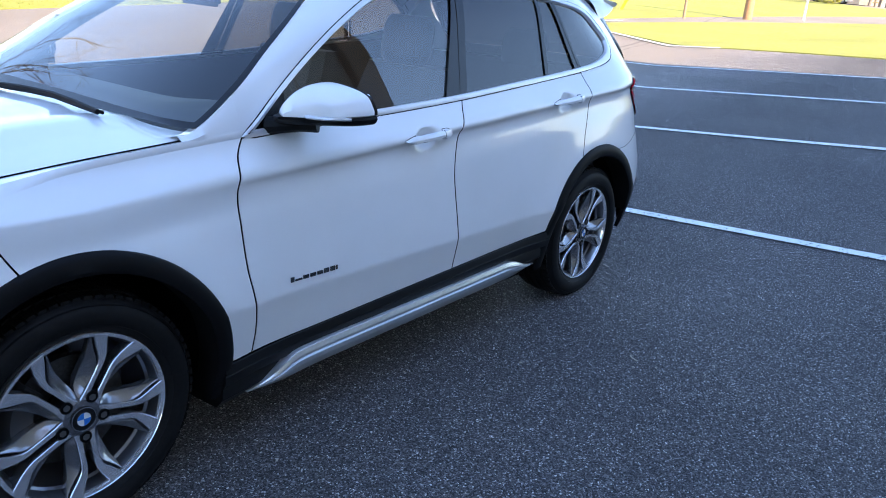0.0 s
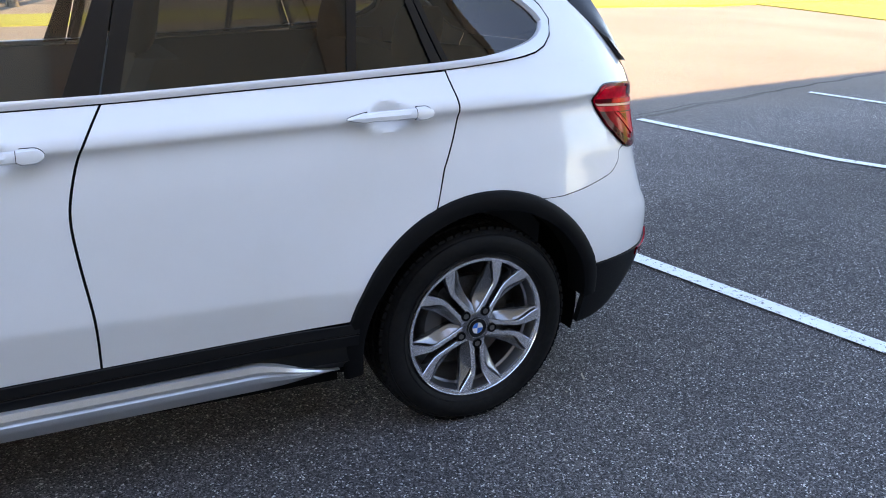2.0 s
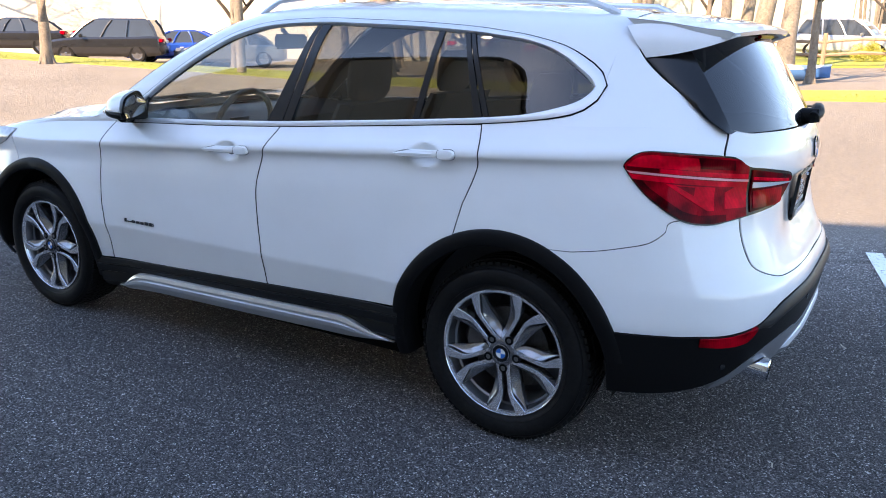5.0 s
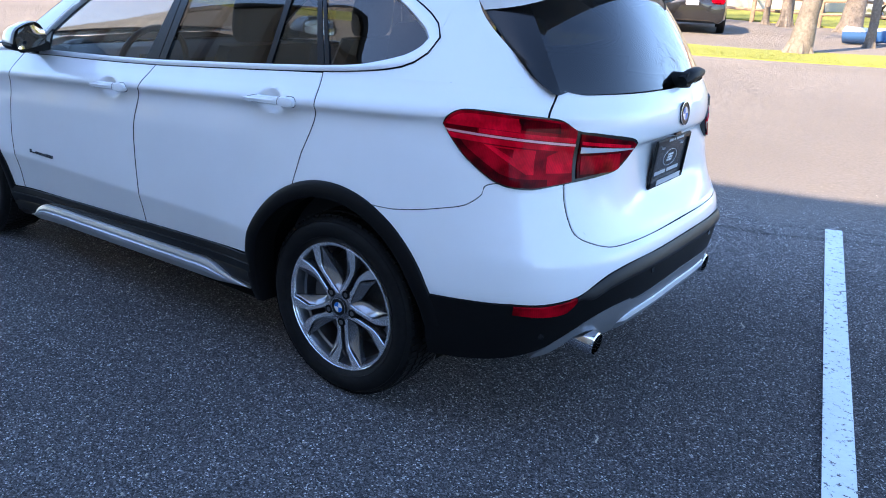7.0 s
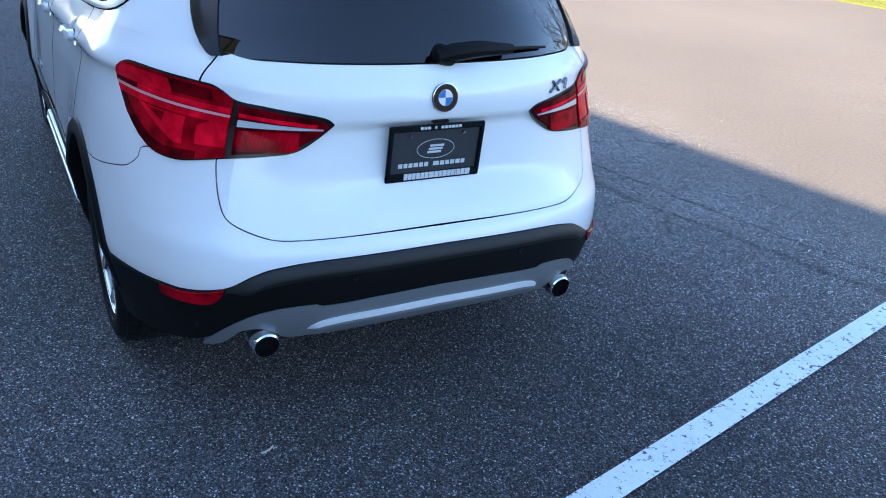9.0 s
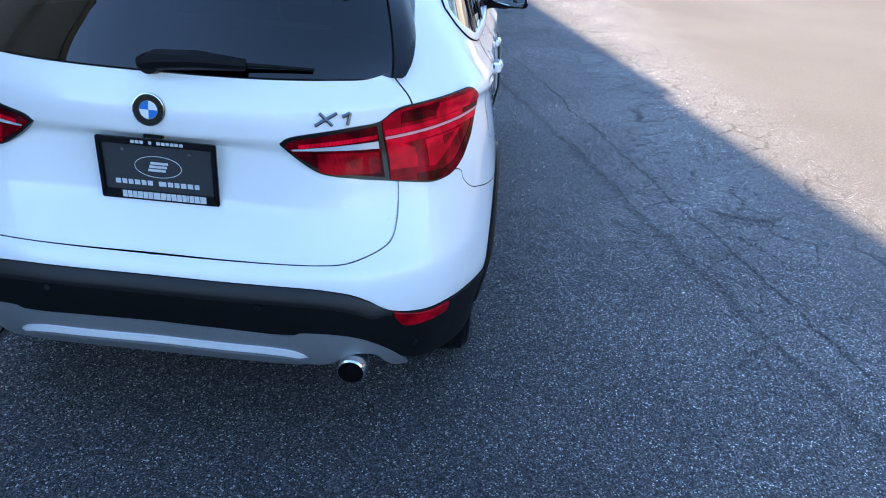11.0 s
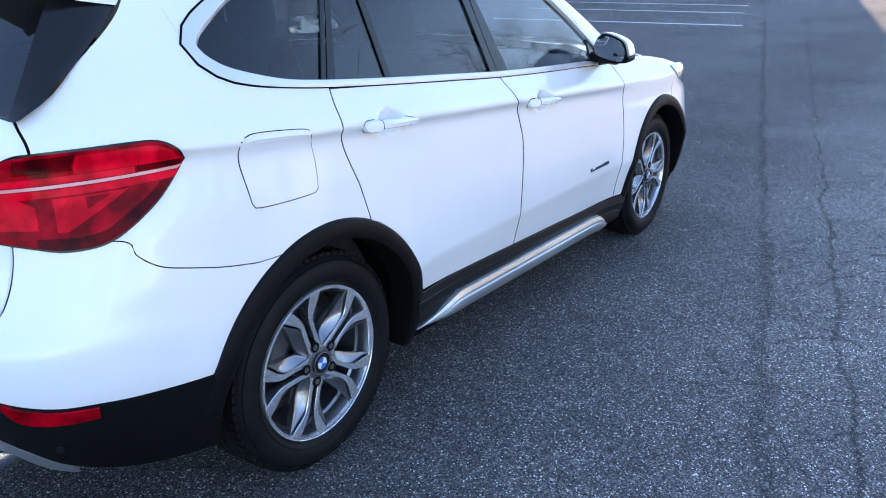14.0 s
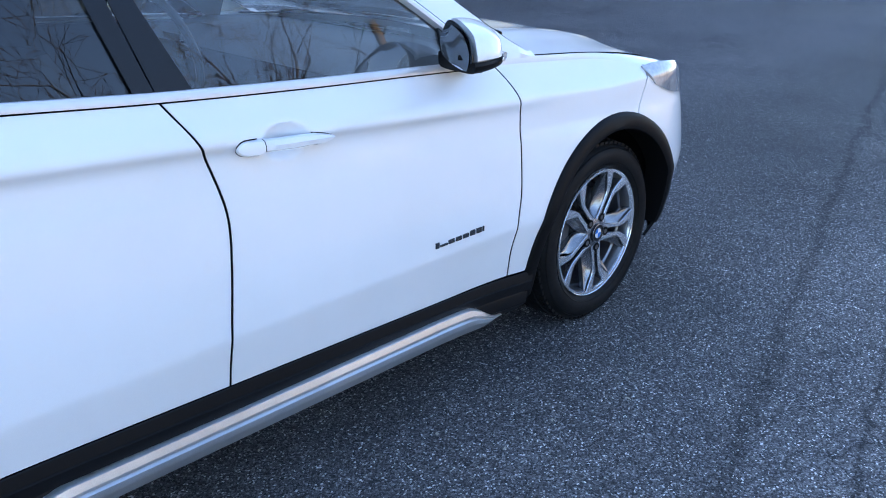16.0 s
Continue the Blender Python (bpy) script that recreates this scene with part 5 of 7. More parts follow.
# number plate with its frame; the print on it is drawn as plain bars
pm = pose(-2.158, 0, .887, 90 + 5, 0, -90)
bm = bmesh.new()
box(bm, (0, 0, 0), (.302, .150, .004), pm, .0015)
plate = part("number_plate", bm, M_PLATE, car, "black dealer plate in a black frame")
bm = bmesh.new()
for c, s in (((0, .078, .004), (.316, .018, .012)), ((0, -.074, .004), (.316, .026, .012)), ((.151, 0, .004), (.014, .160, .012)), ((-.151, 0, .004), (.014, .160, .012))):
    box(bm, c, s, pm, .003)
part("plate_frame", bm, M_GLOSSBLACK, plate, "black plastic plate frame")
for x in (-.088, .088):
    bm = bmesh.new()
    cyl(bm, pm @ Vector((x, .055, .002)), pm @ Vector((x, .055, .009)), .007, .005, 14)
    part("plate_screw", bm, M_CHROME, plate)
for x, y, z, hgt, gap, ws in ((-.118, -.038, .0028, .013, .0045, (.013, .012, .012, .014, .012, .013, 0, .019, .014, .012, .014, .014, .012)),
                              (-.100, -.0705, .0108, .019, .0022, (.012, .011, .011, .013, .011, .012, .017, .013, .011, .013, .012, .011, .004, .011, .013, .016)),
                              (-.062, .0795, .0108, .008, .003, (.009, .009, .009, 0, .007, 0, .009, .009, .008, .009, .009, .009))):
    for w in ws:                          # one pale bar for each letter of the print
        if w:
            bm = bmesh.new()
            box(bm, (x + w / 2, y, z), (w, hgt, .0016), pm)
            part("print_bar", bm, M_PRINT, plate)
        x += (w or .008) + gap
bm = bmesh.new()
ring = [(math.cos(2 * math.pi * i / 36) * .062, .010 + math.sin(2 * math.pi * i / 36) * .030, .0036) for i in range(36)]
tube(bm, [pm @ Vector(p) for p in ring], .0009, 5, True)
for k, (dx, dy) in enumerate(((.004, .020), (0, .010), (-.004, .000))):
    box(bm, (dx, dy, .003), (.046, .0065, .0016), pm)
part("plate_emblem", bm, M_PRINT, plate, "pale oval emblem")
bm = bmesh.new()
box(bm, (-2.168, 0, .985), (.03, .05, .010), None, .002)
part("gate_release", bm, M_GLOSSBLACK, _gate)

# ---- bonnet and front end ----


def hood_z(x, f):
    ze = curve([(.80, 1.03), (1.0, 1.015), (1.3, .99), (1.6, .95), (1.85, .895), (2.05, .80)], x)
    return ze + curve([(.80, .035), (1.2, .055), (1.7, .06), (2.05, .03)], x) * (1 - abs(f) ** 2.2) + .012 * math.exp(-((abs(f) - .62) / .10) ** 2)


bm = bmesh.new()
rows = []
for i in range(31):
    t = i / 30
    row = []
    for j in range(31):
        f = -1 + 2 * j / 30
        x0 = .995 - .035 * abs(f) ** 2 - .095 * abs(f) ** 6
        x = x0 + t * (2.06 - .27 * abs(f) ** 2.5 - x0)
        ye = curve([(.80, .755), (1.3, .748), (1.6, .715), (1.85, .66), (2.06, .55)], x)
        row.append(bm.verts.new((x, ye * f, hood_z(x, f))))
    rows.append(row)
for dx, dz in ((.022, -.018), (.034, -.050), (.036, -.110)):
    rows.append([bm.verts.new(v.co + Vector((dx, 0, dz))) for v in rows[30]])
for a, b in zip(rows, rows[1:]):
    for j in range(30):
        bm.faces.new((a[j], a[j + 1], b[j + 1], b[j]))
part("bonnet", bm, M_PAINT, car, "white bonnet with two raised lines")
WING_TOP = dense([SEAM_A[-1], (1.0, 1.0), (1.3, .975), (1.60, .93)], 40) + dense([(1.60, .93), (1.75, .90), (1.9, .87)], 8)[1:]
for _side in (1, -1):
    bm = bmesh.new()                      # shoulder between wing and bonnet
    rows = []
    for s_, zt in WING_TOP:
        p = skin(s_, zt)
        x = p.x
        ye = curve([(.80, .755), (1.3, .748), (1.6, .715), (1.85, .66), (2.06, .55)], x)
        inner = Vector((x, min(ye + .004, p.y - .004), hood_z(x, 1.0)))
        m1 = p * .5 + inner * .5 + Vector((0, .012, .012))
        rows.append([bm.verts.new((q.x, _side * q.y, q.z)) for q in (p, p * .75 + inner * .25 + Vector((0, .008, .008)), m1, inner, inner - Vector((0, .003, .03)))])
    for a, b in zip(rows, rows[1:]):
        for j in range(4):
            bm.faces.new((a[j], a[j + 1], b[j + 1], b[j]))
    part("wing_shoulder", bm, M_PAINT, car)
    bm = bmesh.new()                      # dark joint along the bonnet
    tube(bm, [(skin(s_, zt).x, _side * (curve([(.80, .755), (1.3, .748), (1.6, .715), (1.85, .66), (2.06, .55)], skin(s_, zt).x) + .0015), hood_z(skin(s_, zt).x, 1.0) + .0004) for s_, zt in WING_TOP[6:]], .0034, 6)
    part("bonnet_joint", bm, M_DARK, car)
    # on to the foot of the front pillar
    bm = bmesh.new()
    rows = []
    for i in range(13):
        t = i / 12
        x = .775 + t * .20
        p = skin(x, curve([(.775, 1.015), (1.0, 1.0)], x))
        xq = min(x, .92)
        q = Vector((x, house(xq, max(belt(xq) + .01, roof_edge(xq))).y - .15 * max(0, x - .92), max(belt(xq) + .01, roof_edge(x))))
        rows.append([bm.verts.new((v.x, _side * v.y, v.z)) for v in (p, p * .5 + q * .5 + Vector((0, .008, .004)), q, q - Vector((0, .05, .012)))])
    for a, b in zip(rows, rows[1:]):
        for j in range(3):
            bm.faces.new((a[j], a[j + 1], b[j + 1], b[j]))
    part("pillar_foot", bm, M_PAINT, car)


def front_bumper(bm, side):
    left = [(1.78, .40), (1.755, .52), (1.68, .645), (1.58, .725), arch_pts(WX, 72, 72)[0]]
    right = [(FMID, .40), (FMID, .6), (FMID, .80)]
    top = [left[-1], (1.54, .86), (1.60, .90), (1.8, .88), (2.1, .82), (FMID, .80)]
    sheet(bm, coons([(1.78, .40), (2.1, .38), (FMID, .40)], right, top, left, 40, 20), skin, 0, .012, .0025, side, ('r',))


part("front_bumper", both(front_bumper), M_PAINT, car)


def front_valance(bm, side):
    g = coons([(1.77, .22), (2.1, .21), (FMID, .22)], [(FMID, .22), (FMID, .31), (FMID, .40)], [(1.78, .40), (2.1, .38), (FMID, .40)], [(1.77, .22), (1.79, .31), (1.78, .40)], 30, 8)
    sheet(bm, g, skin, .004, .012, 0, side, ('r',))


part("front_valance", both(front_valance), M_CLAD, car, "textured black lower front bumper")


def nose(bm, side):
    g = [[np.array((FMID - i * .9 / 20, .77 + j * .04 / 5)) for i in range(21)] for j in range(6)]
    sheet(bm, g, skin, -.01, 0, 0, side, ('r', 'l', 't', 'b'))


part("grille", both(nose), M_GLOSSBLACK, car, "gloss black grille band")
for _side in (1, -1):
    bm = bmesh.new()
    g = coons([(1.62, .86), (1.8, .80), (2.0, .78), (2.15, .79)], [(2.15, .79), (2.13, .84), (2.1, .875)], [(1.57, .925), (1.72, .925), (1.95, .90), (2.1, .875)], [(1.62, .86), (1.58, .90), (1.57, .925)], 24, 8)
    sheet(bm, g, skin, .006, .02, 0, _side)
    part("headlamp", bm, M_HEADLAMP, car, "clear headlamp")

# windscreen wipers, resting at the foot of the glass
for line in ([(1.10, -.12, 1.072), (1.085, -.02, 1.076), (1.062, .10, 1.078), (1.046, .22, 1.077), (1.052, .37, 1.073), (1.060, .50, 1.068)], [(1.11, -.20, 1.072), (1.09, -.34, 1.074), (1.06, -.48, 1.070), (1.02, -.60, 1.064)]):
    bm = bmesh.new()
    tube(bm, line, [.006] + [.011] * (len(line) - 2) + [.008], 8)
    _wp = part("windscreen_wiper", bm, M_CLAD, car, "black windscreen wiper")
    bm = bmesh.new()
    tube(bm, [(a - .016, b, c - .004) for a, b, c in line], .005, 6)
    part("wiper_blade", bm, M_DARK, _wp)

# door mirrors
MIRROR_CAP = [(.815, 1.083), (.808, 1.110), (.822, 1.142), (.850, 1.172), (.885, 1.178), (.940, 1.168), (.985, 1.150), (1.004, 1.122), (1.010, 1.090), (.96, 1.083), (.89, 1.082)]
MIRROR_LOW = [(.795, 1.084), (.89, 1.083), (.97, 1.084), (1.011, 1.089), (1.013, 1.072), (.995, 1.060), (.93, 1.053), (.86, 1.046), (.80, 1.045), (.788, 1.062)]


def mirror_shell(outline, x0, x1, side, grow):
    """A shell that swells from its nose at x0 to its full outline at x1; y and z of the outline."""
    pts = resample([outline[-1]] + list(outline) + [outline[0]], 56)
    cy, cz = .905, 1.085
    bm = bmesh.new()
    rows = []
    for i in range(13):
        t = i / 12
        k = .34 + .66 * (1 - (1 - t) ** 2.6) ** .5
        kz = .20 + .80 * (1 - (1 - t) ** 2.2) ** .5
        rows.append([bm.verts.new((x0 + (x1 - x0) * t - .045 * (y - cy) / .1, side * (cy + (y - cy) * k * grow), cz + (z - cz) * kz * grow)) for y, z in pts[2:-2]])
    n = len(rows[0])
    for a, b in zip(rows, rows[1:]):
        for j in range(n):
            bm.faces.new((a[j], a[(j + 1) % n], b[(j + 1) % n], b[j]))
    bm.faces.new(rows[0])
    bm.faces.new(rows[-1][::-1])
    return bm


for _side in (1, -1):
    mh = part("door_mirror", mirror_shell(MIRROR_LOW, .655, .490, _side, 1.0), M_CLAD, car, "door mirror with a white cap and black foot")
    part("cap", mirror_shell(MIRROR_CAP, .650, .500, _side, 1.0), M_PAINT, mh, "white mirror cap")
    part("bezel", mirror_shell(MIRROR_CAP, .505, .483, _side, .97), M_GLOSSBLACK, mh, "black mirror bezel")
    bm = bmesh.new()                      # clear turn signal along the foot of the cap
    tube(bm, [(.640 - .045 * (y - .905) / .1 - .9 * max(0, y - .96) , _side * (y + .004), 1.086) for y in (.880, .90, .93, .96, .985, 1.008)], [.002, .0055, .006, .006, .0055, .004], 8)
    part("turn_signal", bm, M_CLEARLENS, mh, "clear silver turn signal strip")
    bm = bmesh.new()
    g = [[(u, v) for u in [i / 12 * 2 - 1 for i in range(13)]] for v in [j / 8 * 2 - 1 for j in range(9)]]
    V = [[bm.verts.new((.480 - .045 * (u * .9), _side * (.905 + (.090 - .012 * max(0, v)) * u * (1 - .10 * v * v)), 1.114 + .048 * v * (1 - .14 * u * u) - .006 * u)) for u, v in row] for row in g]
    for a, b in zip(V, V[1:]):
        for i in range(12):
            bm.faces.new((a[i], a[i + 1], b[i + 1], b[i]))
    part("mirror_glass", bm, mat("mirror", (.9, .9, .9), .02, 1.0), mh, "mirror glass")
    bm = bmesh.new()
    tube(bm, [(.665, _side * .775, 1.040), (.650, _side * .82, 1.048), (.61, _side * .855, 1.052), (.58, _side * .90, 1.058)], [.030, .024, .022, .026], 10)
    part("mirror_arm", bm, M_CLAD, mh)

# ---- cabin ----
bm = bmesh.new()
rows = []
for i in range(21):
    y = -.70 + 1.40 * i / 20
    rows.append([bm.verts.new((x, y, z)) for x, z in ((.99, 1.015), (.72, 1.03 + .015 * math.exp(-((y - .36) / .2) ** 2)), (.52, 1.015 + .03 * math.exp(-((y - .36) / .22) ** 2)), (.44, .98), (.46, .86), (.40, .70), (.50, .45))])
for a, b in zip(rows, rows[1:]):
    for j in range(6):
        bm.faces.new((a[j], a[j + 1], b[j + 1], b[j]))
part("dashboard", bm, M_DASH, car, "dark dashboard")
bm = bmesh.new()
tube(bm, [(.36 - .09 * math.sin(a) * .55, .37 + .185 * math.cos(a), .985 + .185 * math.sin(a) * .92) for a in [2 * math.pi * i / 36 for i in range(36)]], .015, 10, True)
box(bm, (.385, .37, .975), (.05, .16, .10), None, .02)
tube(bm, [(.38, .20, .985), (.385, .54, .985)], .013, 8)
tube(bm, [(.385, .37, .95), (.43, .37, .82)], .018, 8)
part("steering_wheel", bm, M_LEATHER, car, "dark leather steering wheel")


def seat(x, y, w, bench=False):
    bm = bmesh.new()
    n = 9
    for sec in (0, 1):
        rows = []
        for i in range(n + 1):
            t = i / n
            cx, cz, th = (x + .42 - .50 * t, .56 - .05 * t, .07) if sec == 0 else (x - .10 - .24 * t, .55 + .60 * t, .065 - .02 * t)
            row = []
            for j in range(13):
                u = -1 + 2 * j / 12
                d = th * (1 - abs(u) ** 5) + .03 * math.exp(-((abs(u) - .8) / .2) ** 2)
                hw = w / 2 * (1 - .12 * (t ** 4 if sec else 0))
                row.append(bm.verts.new((cx + (d if sec else 0), y + u * hw, cz + (0 if sec else d))))
            for j in range(12, -1, -1):
                u = -1 + 2 * j / 12
                hw = w / 2 * (1 - .12 * (t ** 4 if sec else 0))
                row.append(bm.verts.new((cx - (.06 if sec else 0), y + u * hw, cz - (0 if sec else .10))))
            rows.append(row)
        for a, b in zip(rows, rows[1:]):
            for j in range(26):
                bm.faces.new((a[j], a[(j + 1) % 26], b[(j + 1) % 26], b[j]))
        bm.faces.new(rows[0])
        bm.faces.new(rows[-1][::-1])
    return bm


def headrest(x, y, w=.26, z=1.25):
    bm = bmesh.new()
    rows = []
    for i in range(11):
        t = i / 10
        zz = z - .095 + .20 * t
        k = (1 - abs(2 * t - 1) ** 3.2) ** .5 if 0 < t < 1 else .25
        rows.append([bm.verts.new((x + .055 * (.5 + .5 * k) * math.copysign(abs(math.cos(a)) ** .7, math.cos(a)) - .03 * t, y + w / 2 * (.72 + .28 * k) * math.copysign(abs(math.sin(a)) ** .7, math.sin(a)), zz)) for a in [2 * math.pi * j / 20 for j in range(20)]])
    for a, b in zip(rows, rows[1:]):
        for j in range(20):
            bm.faces.new((a[j], a[(j + 1) % 20], b[(j + 1) % 20], b[j]))
    bm.faces.new(rows[0][::-1])
    bm.faces.new(rows[-1])
    for s in (-.06, .06):
        tube(bm, [(x - .005, y + s, z - .17), (x - .005, y + s, z - .08)], .007, 6)
    return bm


for y in (.37, -.37):
    part("front_seat", seat(-.10, y, .52), M_LEATHER, car, "dark leather front seat")
    part("headrest", headrest(-.40, y), M_LEATHER, car)
part("rear_bench", seat(-.95, 0, 1.26, True), M_LEATHER, car, "dark leather rear bench")
for y in (.40, -.40):
    part("headrest", headrest(-1.27, y, .25, 1.20), M_LEATHER, car)
bm = bmesh.new()
box(bm, (-.45, 0, .32), (2.7, 1.45, .04))
box(bm, (.0, 0, .52), (.9, .24, .36), None, .03)
part("cabin_floor", bm, M_DASH, car)
for _side in (1, -1):
    bm = bmesh.new()                      # inner door linings and pillars
    rows = []
    for i in range(25):
        x = .86 - i * 2.5 / 24
        rows.append([bm.verts.new((x, _side * y, z)) for y, z in ((.70, .34), (.70, .80), (.73, 1.0), (house(max(x, -1.4), belt(max(x, -1.4)) + .01).y - .035, belt(x) - .004))])
    for a, b in zip(rows, rows[1:]):
        for j in range(3):
            bm.faces.new((a[j], a[j + 1], b[j + 1], b[j]))
    part("door_lining", bm, M_DASH, car)
    bm = bmesh.new()
    rows = []
    for i in range(30):
        x = .80 - i * 2.30 / 29
        zt = line_at(DLO_TOP, x) + .01
        rows.append([bm.verts.new(Matrix.Diagonal((1, _side, 1)).to_3x3() @ v) for v in (house(x, zt - .03) - Vector((0, .035, 0)), house(x, max(zt, roof_edge(x) - .02)) - Vector((0, .06, .0)))])
    for a, b in zip(rows, rows[1:]):
        bm.faces.new((a[0], a[1], b[1], b[0]))
    part("roof_side_lining", bm, M_LINING, car)
bm = bmesh.new()
top_sheet(bm, .15, -1.60, -.96, .96, 16, 12, -.035)
part("headliner", bm, M_LINING, car)
bm = bmesh.new()
box(bm, (.36, 0, 1.385), (.03, .24, .075), None, .012)
tube(bm, [(.36, 0, 1.40), (.42, 0, 1.445)], .012, 8)
part("inside_mirror", bm, M_GLOSSBLACK, car)
bm = bmesh.new()
box(bm, (-1.75, 0, .98), (.5, 1.15, .02))
box(bm, (-1.97, 0, .70), (.02, 1.1, .6))
part("load_cover", bm, M_DASH, car)

# the body leans a little to its right on its springs
_roll = Matrix.Rotation(radians(.55), 4, 'X')
for _ob in list(car.children):
    if not _ob.name.startswith("wheel"):
        _ob.matrix_basis = _roll @ _ob.matrix_basis

# ---- wheels ----


def make_wheel(spin):
    """One wheel round its own axle: the outer face looks along +y, its hub cap at y = 0."""
    bm = bmesh.new()
    prof = [(.236, -.030), (.240, -.012), (.252, .000), (.272, .010), (.292, .013), (.310, .008), (.322, -.002), (.331, -.016), (.338, -.040), (.3405, -.075), (.341, -.110), (.3405, -.145), (.338, -.180), (.328, -.206), (.30, -.222), (.26, -.215), (.236, -.19)]
    lathe(bm, prof, 96)
    # tread: shoulder blocks and grooves
    wheel = part("wheel", bm, M_RUBBER, car, "black tyre on a machined silver and grey alloy wheel", True, 60)
    bm = bmesh.new()
    for i in range(72):
        a = 2 * math.pi * i / 72
        m = Matrix.Rotation(a, 4, 'Y')
        for y, w, r in ((-.030, .032, .3335), (-.190, .034, .3335)):
            box(bm, (0, y, r), (.021, w, .012), m)
        for y, w in ((-.072, .030), (-.110, .030), (-.148, .030)):
            box(bm, (0, y, .3405), (.026, w, .006), m @ Matrix.Rotation(.25, 4, 'Z'))
    part("tread", bm, M_RUBBER, wheel, "", False)
    bm = bmesh.new()                      # raised lines on the sidewall
    for r, y in ((.262, .0065), (.318, .0040)):
        lathe(bm, [(r - .0015, y - .004), (r, y + .0012), (r + .0015, y - .004)], 96)
    part("sidewall_line", bm, M_RUBBER, wheel)
    bm = bmesh.new()                      # rim lip and barrel
    lathe(bm, [(.225, -.026), (.2275, -.010), (.230, -.0045), (.2385, -.0035), (.2400, -.001), (.2414, -.003), (.2414, -.012)], 96)
    rim = part("rim", bm, M_MACHINED, wheel, "machined silver rim lip")
    bm = bmesh.new()
    lathe(bm, [(.2285, -.010), (.222, -.024), (.220, -.050), (.213, -.056), (.211, -.12), (.214, -.19), (.20, -.20), (.05, -.20)], 72)
    part("barrel", bm, M_BARREL, rim, "silver wheel barrel")
    # twin bars on five axes
    axes = [spin + 72 * k for k in range(5)]
    BAR = ((.046, 26, .0095), (.070, 14.4, .0084), (.100, 10.2, .0074), (.130, 7.9, .0074), (.151, 7.0, .0080), (.168, 7.7, .0098), (.190, 10.2, .0132), (.212, 12.9, .0168), (.2335, 15.0, .0200))

    def bar_line(ang, sgn):
        pts = []
        for r, off, w in BAR:
            t = radians(ang + sgn * off)
            pts.append((Vector((r * math.cos(t), -.013 + .009 * ((r - .05) / .18) ** 2, r * math.sin(t))), w))
        out = []
        for i, (p, w) in enumerate(pts):
            d = (pts[min(i + 1, len(pts) - 1)][0] - pts[max(i - 1, 0)][0]).normalized()
            if i == len(pts) - 1:         # the tip follows the rim
                d = Vector((p.x, 0, p.z)).normalized()
            out.append((p, w, Vector((-d.z, 0, d.x)).normalized() * sgn))
        return out

    def ribbon(sections):
        """A closed bar through rings of the same count."""
        bm = bmesh.new()
        V = [[bm.verts.new(q) for q in row] for row in sections]
        n = len(V[0])
        for a, b in zip(V, V[1:]):
            for j in range(n):
                bm.faces.new((a[j], a[(j + 1) % n], b[(j + 1) % n], b[j]))
        bm.faces.new(V[0])
        bm.faces.new(V[-1][::-1])
        return bm
    for ang in axes:
        for sgn in (-1, 1):
            line = bar_line(ang, sgn)
            sp = part("spoke", ribbon([[p - e * w + Vector((0, -.0012, 0)), p + e * w + Vector((0, -.0012, 0)), p + e * (w + .0015) + Vector((0, -.012, 0)), p + e * w * .6 + Vector((0, -.044, 0)), p - e * w * .7 + Vector((0, -.044, 0)), p - e * (w + .001) + Vector((0, -.012, 0))] for p, w, e in line]), M_ALLOY, rim, "", True, 30)
            part("spoke_face", ribbon([[p - e * (w - .0014) + Vector((0, .0010, 0)), p + e * (w - .0014) + Vector((0, .0010, 0)), p + e * w + Vector((0, -.0012, 0)), p - e * w + Vector((0, -.0012, 0))] for p, w, e in line]), M_MACHINED, sp, "machined bright spoke face", True, 20)
            rows = []                     # scooped leaf from the hub to the tip of the bar
            for r, o_in, y_in, o_out, y_out in ((.058, 24, -.017, 36.2, -.019), (.072, 19, -.016, 36.2, -.030), (.086, 16.0, -.016, 33.0, -.042), (.105, 13.6, -.016, 28.0, -.045), (.130, 11.6, -.0155, 24.6, -.040), (.150, 10.8, -.015, 22.8, -.034),
                                                (.165, 12.6, -.015, 22.0, -.029), (.185, 16.4, -.0135, 21.8, -.023), (.205, 19.0, -.0115, 21.8, -.016), (.226, 20.6, -.0085, 21.6, -.0095)):
                ta, tb = radians(ang + sgn * o_in), radians(ang + sgn * o_out)
                A, B = Vector((r * math.cos(ta), y_in, r * math.sin(ta))), Vector((r * math.cos(tb), y_out, r * math.sin(tb)))
                mid = A * .55 + B * .45 + Vector((0, -.30 * abs(y_in - y_out), 0))
                e = (B - A).normalized() * min(.0014, (B - A).length * .3)
                rows.append([A + Vector((0, -.004, 0)), A, A + e + Vector((0, .0006, 0)), mid, B - e, B + Vector((0, -.003, 0)), B + Vector((0, -.022, 0)) - e, A + Vector((0, -.030, 0)) + e])
            part("spoke_leaf", ribbon(rows), M_ALLOY, rim, "scooped satin silver leaf of the spoke", True, 40)
    bm = bmesh.new()
    lathe(bm, [(.0005, -.010), (.046, -.010), (.056, -.014), (.060, -.03), (.060, -.07)], 48)
    hub = part("hub_face", bm, M_ALLOY, rim)
    for ang in axes:
        t = radians(ang)
        c = Vector((.060 * math.cos(t), 0, .060 * math.sin(t)))
        bm = bmesh.new()
        cyl(bm, c + Vector((0, -.060, 0)), c + Vector((0, -.0090, 0)), .0162, .0162, 20)
        part("lug_hole", bm, M_DARK, rim)
        bm = bmesh.new()
        cyl(bm, c + Vector((0, -.030, 0)), c + Vector((0, -.0084, 0)), .0105, .0098, 6)
        part("lug_bolt", bm, M_CALIPER, rim)
